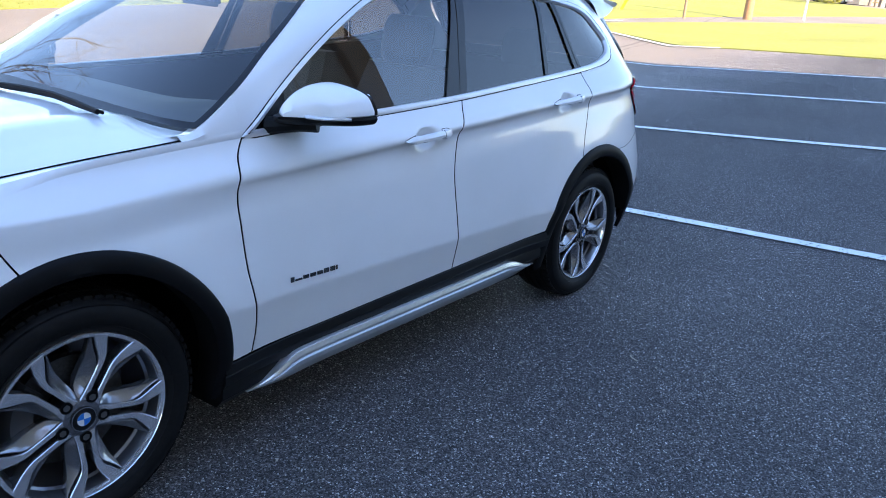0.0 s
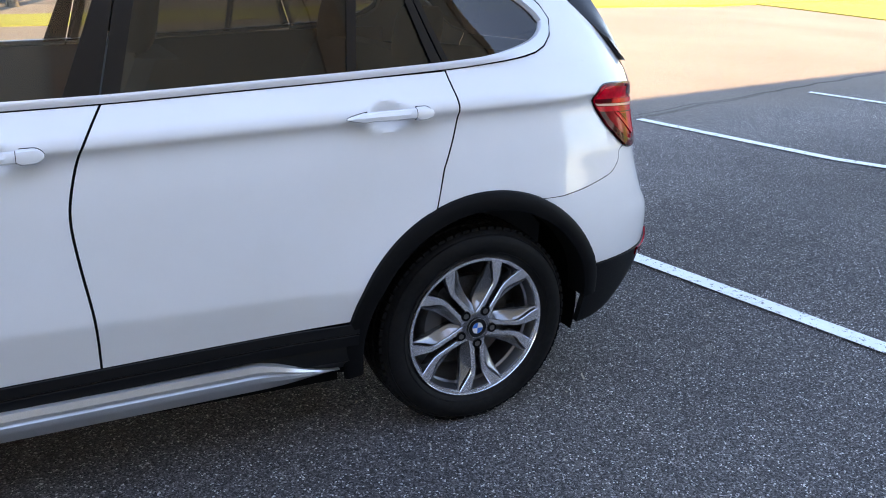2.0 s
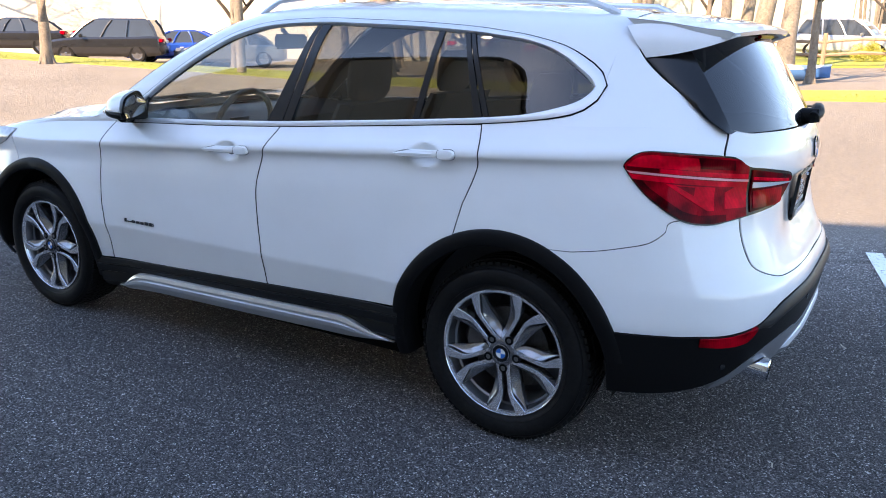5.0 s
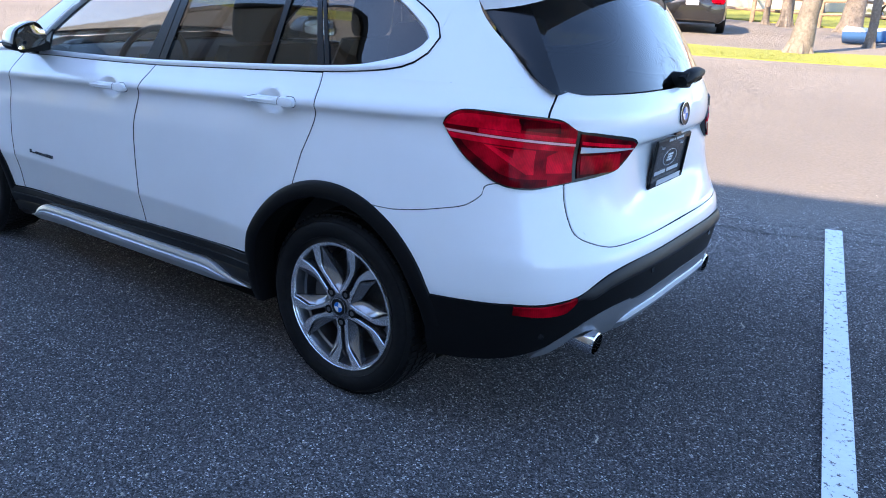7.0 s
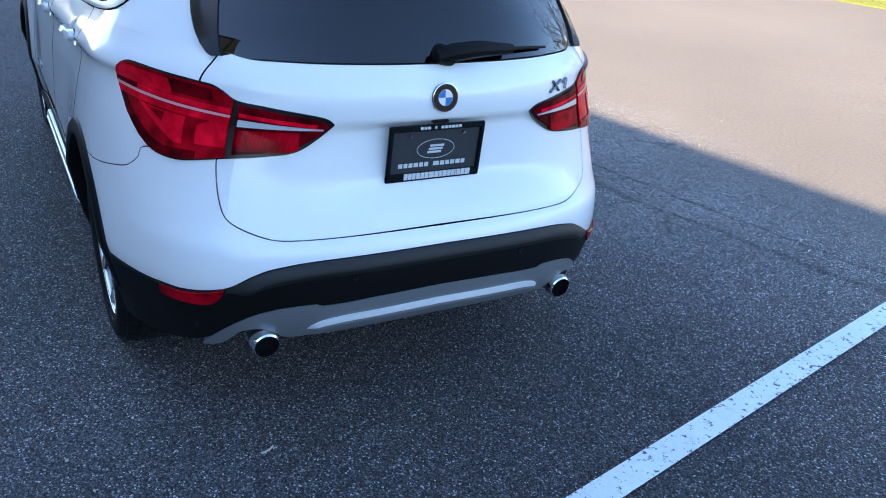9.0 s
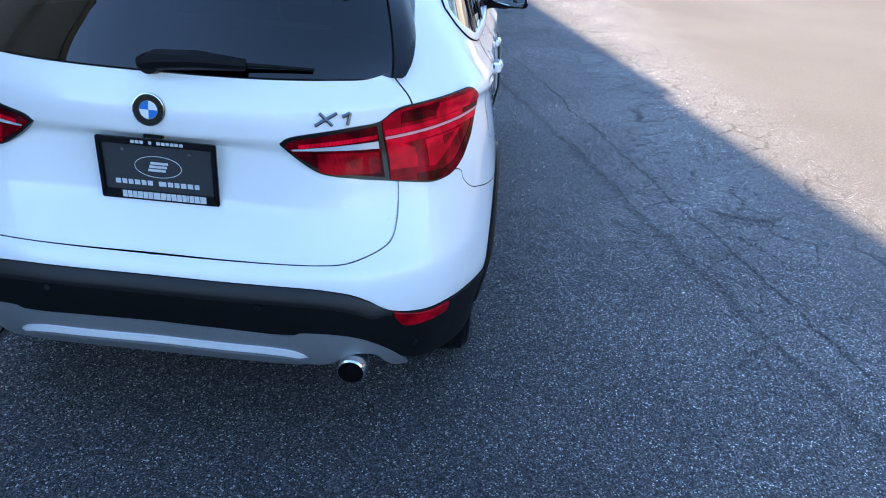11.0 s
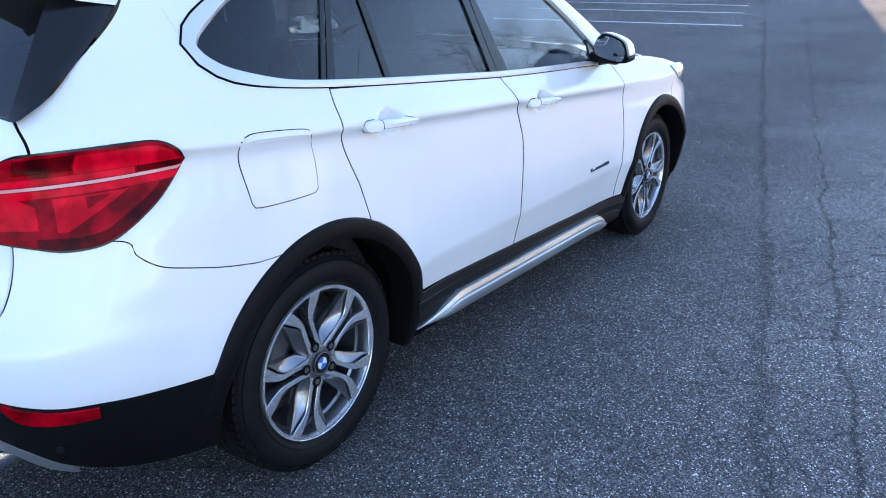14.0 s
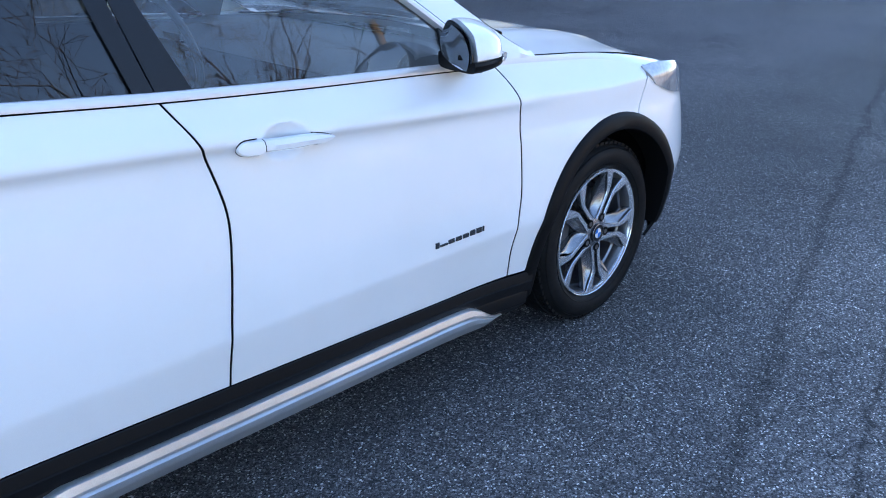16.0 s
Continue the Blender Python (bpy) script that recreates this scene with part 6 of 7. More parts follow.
    roundel(wheel, (0, -.0095, 0), (0, 1, 0), .034)
    bm = bmesh.new()
    lathe(bm, [(.07, -.080), (.155, -.080), (.156, -.085), (.156, -.100), (.155, -.105), (.07, -.105)], 48)
    part("brake_disc", bm, M_DISC, wheel, "worn steel brake disc")
    bm = bmesh.new()
    rows = []
    for i in range(9):
        t = radians(-18 + 62 * i / 8)
        rows.append([bm.verts.new((r * math.cos(t), y, r * math.sin(t))) for r, y in ((.105, -.062), (.165, -.055), (.178, -.075), (.178, -.12), (.105, -.12))])
    for a, b in zip(rows, rows[1:]):
        for j in range(5):
            bm.faces.new((a[j], a[(j + 1) % 5], b[(j + 1) % 5], b[j]))
    bm.faces.new(rows[0])
    bm.faces.new(rows[-1][::-1])
    part("brake_caliper", bm, M_CALIPER, wheel)
    bm = bmesh.new()
    cyl(bm, (.02, -.045, .205), (.02, -.018, .195), .004, .003, 8)
    part("valve", bm, M_GLOSSBLACK, wheel)
    return wheel


_w = make_wheel(-25.5)
_w.matrix_basis = pose(-WX, .845, WZ)
copy_thing(_w, pose(WX, .845, WZ, 0, -1.5, 0))
copy_thing(_w, pose(-WX, -.845, WZ, 0, -25.5, 180))
copy_thing(_w, pose(WX, -.845, WZ, 0, .5, 180))

# ---- ground, drive, lawns ----
def spread(lo, hi, fine_lo, fine_hi, step, grow=1.22):
    v, s = fine_hi, step
    out = [fine_lo + step * i for i in range(int((fine_hi - fine_lo) / step) + 1)]
    while v < hi:
        s *= grow
        v += s
        out.append(min(v, hi))
    v, s = fine_lo, step
    while v > lo:
        s *= grow
        v -= s
        out.insert(0, max(v, lo))
    return out


def land(name, material, label, category, kind):
    xs, ys = spread(-900, 900, -26, 46, .4), spread(-900, 900, -20, 9, .4)
    verts = [(x, y, ground_z(x, y)) for y in ys for x in xs]
    n = len(xs)
    faces = [(j * n + i, j * n + i + 1, (j + 1) * n + i + 1, (j + 1) * n + i) for j in range(len(ys) - 1) for i in range(n - 1)]
    me = bpy.data.meshes.new(name)
    me.from_pydata(verts, [], faces)
    me.materials.append(material)
    for p in me.polygons:
        p.use_smooth = True
    return tagged(new(name, me), label, category, "", kind)


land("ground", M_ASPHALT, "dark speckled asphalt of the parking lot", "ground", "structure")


def patch(name, quad, material, label, category, lift=.004, nu=40, nv=10, kind="structure", thick=0.0):
    """A sheet laid over the land between four plan corners."""
    a, b, c, d = [np.array(p, float) for p in quad]
    bm = bmesh.new()
    rows = []
    for j in range(nv + 1):
        v = j / nv
        row = []
        for i in range(nu + 1):
            u = i / nu
            p = (a * (1 - u) + b * u) * (1 - v) + (d * (1 - u) + c * u) * v
            row.append(bm.verts.new((p[0], p[1], ground_z(p[0], p[1]) + lift)))
        rows.append(row)
    for A, B in zip(rows, rows[1:]):
        for i in range(nu):
            bm.faces.new((A[i], A[i + 1], B[i + 1], B[i]))
    if thick:
        rim = rows[0] + [r[-1] for r in rows[1:]] + rows[-1][-2::-1] + [r[0] for r in rows[-2:0:-1]]
        low = [bm.verts.new(v.co - Vector((0, 0, thick))) for v in rim]
        for i in range(len(rim)):
            k = (i + 1) % len(rim)
            bm.faces.new((rim[i], rim[k], low[k], low[i]))
    ob = part(name, bm, material)
    return tagged(ob, label, category, "", kind)


def edge_y(x):
    """Front edge of the lawn across the drive."""
    return -13.5 + .105 * x


# parking lines
LD = Vector((-.2, .98))                   # along the lines
LW = .10
for k, (ex, ey, ln) in enumerate(((-2.36, -2.62, 6.0), (-5.27, -3.05, 6.0), (-8.17, -3.54, 6.0), (-10.88, -4.1, 6.5), (14.9, 2.26, 5.5), (17.95, 3.03, 5.5), (20.4, 3.6, 5.5))):
    a = Vector((ex, ey))
    b = a + LD * ln
    w = Vector((LD.y, -LD.x)) * (LW if ex < 0 else .15) / 2
    quad = [a - w, b - w, b + w, a + w]
    patch("parking_line", [(p.x, p.y) for p in quad], M_LINE, "worn white painted parking line", "road marking", .009, 60, 1)

# lawns
patch("lawn", [(-9, edge_y(-9)), (60, edge_y(60)), (60, edge_y(60) - 2.2), (-9, edge_y(-9) - 2.6)], M_GRASS, "sunlit spring lawn strip beside the drive", "lawn", .02, 100, 6, "structure", .2)
patch("lawn", [(-34, edge_y(-34) - 2), (-9.0, edge_y(-9)), (-4.5, -60), (-40, -60)], M_GRASS, "sunlit spring lawn in front of the woods", "lawn", .05, 50, 40, "structure", .2)
patch("lawn", [(-18.2, -9.2), (-15.4, -4.6), (-36, -4.6), (-36, -5.15)], M_GRASS, "sunlit spring lawn at the corner of the lot", "lawn", .02, 30, 24, "structure", .2)
patch("lawn", [(-15.4, -4.6), (-14.9, 12), (-40, 12), (-36, -4.6)], M_GRASS, "sunlit spring lawn at the end of the lot", "lawn", .02, 40, 24, "structure", .2)
patch("lawn", [(-60, -5.6), (-20, -9.8), (-30, -60), (-160, -60)], M_GRASS, "far sunlit lawn across the road", "lawn", .03, 60, 40, "structure", .2)
patch("lawn", [(-4.4, -26), (14, -30), (14, -70), (-4.4, -70)], M_GRASS, "sunlit lawn under the far trees", "lawn", .05, 60, 24, "structure", .2)
for a, b in (((-18.4, -9.6), (-15.05, -4.75)), ((-15.05, -4.75), (-15.25, -3.7)), ((-18.4, -9.5), (-21.0, -9.0))):
    d = (Vector(b) - Vector(a)).normalized()
    w = Vector((-d.y, d.x)) * .07
    patch("kerb_line", [tuple(Vector(a) - w), tuple(Vector(b) - w), tuple(Vector(b) + w), tuple(Vector(a) + w)], M_LINE, "white painted edge line along the lawn", "road marking", .026, 20, 1)

# ---- the building whose shade lies on the lot ----
BA = math.atan(.178)
bmx = Matrix.Translation((-8.3, 8.46, 0)) @ Matrix.Rotation(BA, 4, 'Z')
BH = 10.62
office = empty("office_building", "tan-sided building with a flat roof and brown pilasters", "building")
bm = bmesh.new()
box(bm, (26, 6, BH / 2), (52, 12, BH), bmx)
part("wall", bm, M_SIDING, office, "tan siding wall", False)
bm = bmesh.new()
box(bm, (26, 6, BH + .02), (52.3, 12.3, .22), bmx, .02)
part("roof", bm, M_ROOF, office, "", False)
# roof lip added out of view to push this stretch of shadow outward
bm = bmesh.new()
box(bm, (33.4, .10, BH + .19), (37, .40, .14), bmx, .01)
part("shadow_lip", bm, M_ROOF, office, "", False)
# unseen block added to keep a bright reflection off the car's rear quarter
bm = bmesh.new()
box(bm, (-1.75, 6.2, 2.25), (3.5, 9, 4.5), bmx)
part("reflection_block", bm, M_SIDING, office, "low tan block, added out of view against a bright reflection", False)
for i in range(13):
    bm = bmesh.new()
    box(bm, (.25 + i * 4.0, -.10, BH / 2 - .03), (.5, .24, BH - .06), bmx, .02)
    part("pilaster", bm, M_WOOD, office, "brown wall pilaster", False)
for i in range(12):
    x = 2.25 + i * 4.0
    for z in (1.7,):
        bm = bmesh.new()
        box(bm, (x, .0, z), (1.7, .10, 1.7), bmx, .01)
        w = part("window", bm, M_TRIMWHITE, office, "white framed window", False)
        bm = bmesh.new()
        for dx in (-.41, .41):
            box(bm, (x + dx, -.035, z), (.74, .05, 1.54), bmx)
        part("pane", bm, M_WIN, w, "", False)

# ---- trees ----
def branch(out, p, d, length, r, depth, rng, twig):
    """Grow one limb and its forks as lists of points and radii."""
    n = 5 if depth < 2 else 3
    pts, rad = [p.copy()], [r]
    for i in range(n):
        k = .13 if depth else .035
        d = (d + Vector((rng.gauss(0, k), rng.gauss(0, k), rng.gauss(.03, .08)))).normalized()
        p = p + d * (length / n)
        pts.append(p.copy())
        rad.append(r * (1 - .42 * (i + 1) / n))
    out.append((depth, pts, rad))
    if depth >= twig:
        return
    forks = rng.randint(3, 4) if depth < 3 else rng.randint(2, 3)
    for k in range(forks):
        i = rng.randint(2, n) if depth else rng.randint(3, n)
        a = rng.uniform(0, 2 * math.pi)
        side = d.orthogonal().normalized()
        side.rotate(Matrix.Rotation(a, 3, d))
        nd = (d * rng.uniform(.55, .9) + side * rng.uniform(.5, .95) + Vector((0, 0, .12))).normalized()
        branch(out, pts[i], nd, length * rng.uniform(.58, .78), max(.006, rad[i] * rng.uniform(.5, .68)), depth + 1, rng, twig)


def bare_tree(seed, trunk_h, r, twig=5):
    rng = random.Random(seed)
    limbs = []
    branch(limbs, Vector((0, 0, -.15)), Vector((rng.gauss(0, .03), rng.gauss(0, .03), 1)).normalized(), trunk_h, r, 0, rng, twig)
    tree = empty("bare_tree", "tall bare tree with grey-brown bark and fine twigs", "tree", "trees round the lot")
    bm = bmesh.new()
    d0, pts, rad = limbs[0]
    rad = [rad[0] * 1.3] + rad[1:]
    tube(bm, pts, rad, 12)
    for k in range(6):                    # root flare
        a = k * 1.05 + rng.uniform(-.2, .2)
        tube(bm, [(math.cos(a) * r * 1.75, math.sin(a) * r * 1.75, -.10), (math.cos(a) * r * 1.15, math.sin(a) * r * 1.15, .06), (math.cos(a) * r * .75, math.sin(a) * r * .75, .34)], [r * .18, r * .30, r * .26], 7)
    part("trunk", bm, M_BARK, tree)
    bm = bmesh.new()
    for dep, pts, rad in limbs[1:]:
        tube(bm, pts, rad, 7 if dep < 2 else (5 if dep < 4 else 3))
    part("crown", bm, M_TWIGS, tree, "bare branches and twigs")
    return tree


def put(tree, x, y, turn=0, size=1.0):
    tree.matrix_basis = Matrix.Translation((x, y, ground_z(x, y))) @ Matrix.Rotation(turn, 4, 'Z') @ Matrix.Scale(size, 4)
    return tree


def put_copy(tree, x, y, turn=0, size=1.0):
    c = copy_thing(tree, Matrix())
    return put(c, x, y, turn, size)


_ta, _tb, _tc2 = bare_tree(3, 5.5, .25), bare_tree(8, 6.5, .30), bare_tree(21, 6.0, .20)
_td = bare_tree(14, 4.2, .23, 6)
put(_ta, .95, -15.6, 1.9, .86)
put(_tb, 1.8, -25.6, 3.4)
put(_tc2, 3.9, -26.2, 1.0)
put_copy(_tc2, .08, -18.5, .7, .55)
put(_td, 19.2, -10.9, .4, .75)
for k, (x, y, s) in enumerate(((-1.3, -24.9, .42), (-4.6, -35, .6), (4.7, -26.8, .55), (9.0, -33, 1.1), (13, -31, .9), (-12, -38, 1.0), (-20, -42, 1.1), (-27, -36, .9), (-6, -44, 1.0), (33, -16, .8), (40, -24, 1.0), (21, -27, 1.0), (7.5, -28, 1.1), (6, -40, 1.1), (-1, -45, 1.2), (14, -47, 1.1), (22, -44, 1.0), (-70, -24, 1.0), (-78, -8, 1.1), (-66, -38, 1.0))):
    put_copy((_ta, _tb, _tc2)[k % 3], x, y, k * 1.7, s)
for k, (x, y, s) in enumerate(((10.2, -14.6, 1.35), (12.8, -18.5, 1.4), (15.5, -22, 1.5), (17.5, -26, 1.4), (31, -27, 1.5), (40, -17, 1.5), (7.4, -20.5, 1.3), (22, -21, .8))):
    put_copy(_td, x, y, k * 2.3 + .6, s)


# leafing shrubs: many small leaves round a few stems
def leaf_cloud(n, seed, blobs, size):
    rng = random.Random(seed)
    verts, faces = [], []
    for i in range(n):
        bx, by, bz, br, bh = rng.choice(blobs)
        d = Vector((rng.gauss(0, 1), rng.gauss(0, 1), rng.gauss(0, 1))).normalized() * (rng.random() ** .38)
        c = Vector((bx + d.x * br, by + d.y * br, max(.05, bz + d.z * bh)))
        u = Vector((rng.gauss(0, 1), rng.gauss(0, 1), rng.gauss(0, 1))).normalized()
        w = u.orthogonal().normalized()
        s = size * rng.uniform(.5, 1.4)
        k = len(verts)
        verts += [c - u * s, c + w * s * .55, c + u * s, c - w * s * .55]
        faces.append((k, k + 1, k + 2, k + 3))
    return verts, faces


def leafy(name, label, material, n, seed, blobs, size, category="shrub", group="", kind=""):
    verts, faces = leaf_cloud(n, seed, blobs, size)
    me = bpy.data.meshes.new(name)
    me.from_pydata(verts, [], faces)
    me.materials.append(material)
    return tagged(new(name, me), label, category, group, kind)


def leaf_mat(name, lo, hi):
    m = mat(name, lo, .7)
    n, l, b = nodes_of(m)
    g = n.new("ShaderNodeNewGeometry")
    c = ramp(m, g.outputs["Random Per Island"], [(0.0, lo), (1.0, hi)])
    l.new(c.outputs[0], b.inputs["Base Color"])
    b.inputs["Transmission Weight"].default_value = 0.0
    return m


M_LEAFY = leaf_mat("spring_leaf", (.16, .17, .015), (.36, .34, .05))
M_TWIG = leaf_mat("budding_twigs", (.22, .13, .08), (.42, .27, .18))
_sh = leafy("shrub", "yellow-green leafing shrub at the lawn's edge", M_LEAFY, 5000, 5, [(0, 0, .7, .9, .7), (.8, .3, .6, .7, .6), (-.7, -.2, .8, .7, .8), (.1, .4, 1.2, .6, .6)], .045, "shrub", "shrubs by the woods")
_sh.matrix_basis = Matrix.Translation((-9.5, -31, ground_z(-9.5, -31)))
for k, (x, y, s) in enumerate(((-12.5, -37, 1.1), (-15.5, -36, 1.0), (-6.5, -36, .9), (-19, -34, 1.8), (-23, -33, 1.4), (-4, -39, .9), (-28, -34, 1.7), (-.3, -31, .45), (-34, -30, 1.8), (-2.6, -33.5, .4), (18.0, -34.5, .9), (21, -35.5, .9), (-72, -16, 2.2), (-74, -30, 2.4))):
    _c = _sh.copy()
    scene.collection.objects.link(_c)
    _c.matrix_basis = Matrix.Translation((x, y, ground_z(x, y))) @ Matrix.Rotation(k * 1.3, 4, 'Z') @ Matrix.Scale(s, 4)

# far woods: stems, budding twigs and patches of young leaf
_rng = random.Random(4)
verts, faces = [], []
spots = [(x, -50 - _rng.random() * 26) for x in [-75 + i * .55 for i in range(320)]] + [(-92 - _rng.random() * 24, y) for y in [-55 + i * .7 for i in range(150)]]
for x, y in spots:
    z, h, r = ground_z(x, y), _rng.uniform(7, 15), _rng.uniform(.05, .17)
    lx, ly = _rng.gauss(0, .5), _rng.gauss(0, .5)
    k = len(verts)
    for t, f in ((0, 1), (1, .25)):
        for j in range(4):
            a = j * math.pi / 2
            verts.append((x + lx * t + math.cos(a) * r * f, y + ly * t + math.sin(a) * r * f, z + h * t - .2))
    for j in range(4):
        faces.append((k + j, k + (j + 1) % 4, k + 4 + (j + 1) % 4, k + 4 + j))
me = bpy.data.meshes.new("far_woods")
me.from_pydata(verts, [], faces)
me.materials.append(M_BARK)
tagged(new("far_woods", me), "bare trunks of the far woods", "woods", "", "stuff")
blobs = [(x, y, ground_z(x, y) + _rng.uniform(3, 11), _rng.uniform(1.2, 2.6), _rng.uniform(1.2, 2.4)) for x, y in spots]
leafy("budding_branches", "brownish pink budding branches of the far woods", M_TWIG, 40000, 6, blobs, .10, "woods", "", "stuff")
low = [(x, y + 3, ground_z(x, y) + _rng.uniform(.3, 1.1), _rng.uniform(.9, 2.0), _rng.uniform(.5, .9)) for x, y in spots[::2] if x < 2 or x < -80]
leafy("undergrowth", "yellow-green young undergrowth before the woods", M_LEAFY, 32000, 7, low, .075, "undergrowth", "", "stuff")

# tufts along the lawn edge
_rng = random.Random(11)
verts, faces = [], []
for i in range(16000):
    x = _rng.uniform(-30, 32)
    y = edge_y(x) - abs(_rng.gauss(0, .9)) + .02 if x > -9 else edge_y(x) - abs(_rng.gauss(0, 2.5))
    z = ground_z(x, y) + .018
    a, h, w = _rng.uniform(0, 6.28), _rng.uniform(.015, .045), _rng.uniform(.004, .010)
    k = len(verts)
    dx, dy = math.cos(a) * w, math.sin(a) * w
    verts += [(x - dx, y - dy, z), (x + dx, y + dy, z), (x + _rng.gauss(0, .03), y + _rng.gauss(0, .03), z + h)]
    faces.append((k, k + 1, k + 2))
me = bpy.data.meshes.new("grass_tufts")
me.from_pydata(verts, [], faces)
me.materials.append(M_BLADE)
tagged(new("grass_tufts", me), "short yellow-green grass blades on the lawn edge", "grass", "", "stuff")

# pale bits of leaf and chips on the asphalt
verts, faces = [], []
for i in range(420):
    x, y = _rng.uniform(-4.2, 3.6), _rng.uniform(-4.0, 3.2)
    z = ground_z(x, y) + .004
    a, ln, w = _rng.uniform(0, 6.28), _rng.uniform(.003, .008), _rng.uniform(.002, .005)
    if i % 14 == 0:
        ln, w = _rng.uniform(.015, .032), _rng.uniform(.002, .004)
    k = len(verts)
    c, s = math.cos(a), math.sin(a)
    curl = _rng.uniform(-.5, .5) * ln
    for u, v, h in ((-1, -1, 0), (-1, 1, .003), (0, 1, .006), (1, 1, .003), (1, -1, 0), (0, -1, .004)):
        px, py = u * ln, v * w + (curl if u == 0 else 0)
        verts.append((x + c * px - s * py, y + s * px + c * py, z + h))
    faces.append(tuple(range(k, k + 6)))
me = bpy.data.meshes.new("leaf_litter")
me.from_pydata(verts, [], faces)
me.materials.append(M_PALE)
tagged(new("leaf_litter", me), "scattered pale leaf bits and stone chips on asphalt", "litter", "", "stuff")


# ---- other parked cars ----
def parked_car(x, y, heading, paint, label, tall=False, seed=0):
    """A parked car with body, glass, wheels and lamps; heading in degrees from +x."""
    L, W, H = (4.65, 1.86, 1.70) if tall else (4.60, 1.80, 1.44)
    ob = empty("parked_car", label, "car", "cars parked across the drive")
    sec = [(-1, .36, .62), (-.97, .30, .88), (-.80, .26, .98), (-.5, .24, 1.0), (0, .24, 1.0), (.5, .24, 1.0), (.82, .26, .97), (.95, .30, .86), (1, .38, .62)]
    shoulder = .98 if tall else .90
    bm = bmesh.new()
    rows = []
    for i in range(33):
        u = -1 + 2 * i / 32
        zl, wf = curve([(a, b) for a, b, c in sec], u), curve([(a, c) for a, b, c in sec], u)
        zt = curve([(-1, .80), (-.94, shoulder + .02), (-.5, shoulder + .02), (.30, shoulder), (.55, shoulder - .03), (.88, shoulder - .16), (1, .62)], u)
        hw = W / 2 * wf
        rows.append([bm.verts.new((u * L / 2, v * hw * k, z)) for v, k, z in ((-1, .86, zl), (-1, .98, zl + .12), (-1, 1, (zl + zt) / 2), (-1, .97, zt - .08), (-1, .88, zt), (0, 1, zt + .03), (1, .88, zt), (1, .97, zt - .08), (1, 1, (zl + zt) / 2), (1, .98, zl + .12), (1, .86, zl))])
    for a, b in zip(rows, rows[1:]):
        for j in range(11):
            bm.faces.new((a[j], a[(j + 1) % 11], b[(j + 1) % 11], b[j]))
    bm.faces.new(rows[0])
    bm.faces.new(rows[-1][::-1])
    part("body", bm, paint, ob)
    x0, x1, r0, r1 = (-2.10, 1.15, -1.75, .25) if tall else (-1.75, 1.05, -.95, .15)

    def house_rows(k):
        out = []
        for z, xa, xb, w in ((shoulder - .02, x0, x1, .80), (shoulder + (H - shoulder) * .55, (x0 + r0) / 2 - .03, (x1 + r1) / 2 + .02, .72), (H - .06, r0 - .03, r1 + .05, .635), (H, r0 + .15, r1 - .15, .55)):
            out.append([(xa, -w * .92 * k, z), (xa * .5 + xb * .5, -w * k, z), (xb, -w * .92 * k, z), (xb, w * .92 * k, z), (xa * .5 + xb * .5, w * k, z), (xa, w * .92 * k, z)])
        return out
    bm = bmesh.new()
    V = [[bm.verts.new(p) for p in r] for r in house_rows(1.0)]
    for a, b in zip(V[:3], V[1:3]):
        for j in range(6):
            bm.faces.new((a[j], a[(j + 1) % 6], b[(j + 1) % 6], b[j]))
    part("glasshouse", bm, M_WIN, ob, "dark windows")
    bm = bmesh.new()
    V = [[bm.verts.new(p) for p in r] for r in house_rows(1.0)[2:]]
    for j in range(6):
        bm.faces.new((V[0][j], V[0][(j + 1) % 6], V[1][(j + 1) % 6], V[1][j]))
    bm.faces.new(V[1])
    part("roof", bm, paint, ob)
    for sy in (-1, 1):
        hr = house_rows(1.012)
        for k, (f0, w) in enumerate(((0.0, .05), (.36, .035), (.66, .035), (1.0, .05))):
            bm = bmesh.new()
            pts = []
            for r in hr[:3]:
                xa, xb, yy = r[0][0], r[2][0], abs(r[1][1]) if 0 < f0 < 1 else abs(r[0][1])
                pts.append((xa + (xb - xa) * f0, sy * yy, r[0][2]))
            tube(bm, pts, w, 6)
            part("pillar", bm, paint, ob)
        for cx in (-1.33, 1.38):
            bm = bmesh.new()
            lathe(bm, [(.20, .09), (.30, .10), (.34, .06), (.34, -.10), (.2, -.1)], 28)
            bmesh.ops.transform(bm, verts=bm.verts, matrix=pose(cx, sy * (W / 2 - .10), .34, 0, 0, 0 if sy > 0 else 180))
            w = part("wheel", bm, M_RUBBER, ob)
            bm = bmesh.new()
            lathe(bm, [(.001, .085), (.06, .085), (.10, .07), (.19, .075), (.215, .095), (.22, .06)], 24)
            bmesh.ops.transform(bm, verts=bm.verts, matrix=pose(cx, sy * (W / 2 - .10), .34, 0, 0, 0 if sy > 0 else 180))
            part("rim", bm, M_ALLOY, w)
        for cx, m, nm in ((L / 2 - .22, M_CLEARLENS, "headlamp"), (-L / 2 + .10, M_LENS, "tail_lamp")):
            bm = bmesh.new()
            box(bm, (cx, sy * .66, .72 if cx > 0 else .86), (.22, .34, .14), None, .03)
            part(nm, bm, m, ob)
        bm = bmesh.new()
        box(bm, (.72, sy * (W / 2 + .06), shoulder + .06), (.12, .20, .14), None, .03)
        part("door_mirror", bm, paint, ob)
    bm = bmesh.new()
    box(bm, (L / 2 - .03, 0, .58), (.08, 1.0, .20), None, .02)
    part("grille", bm, M_GLOSSBLACK, ob)
    bm = bmesh.new()
    box(bm, (-L / 2 + .01, 0, .80), (.05, .34, .12), None, .01)
    part("number_plate", bm, M_PRINT, ob)
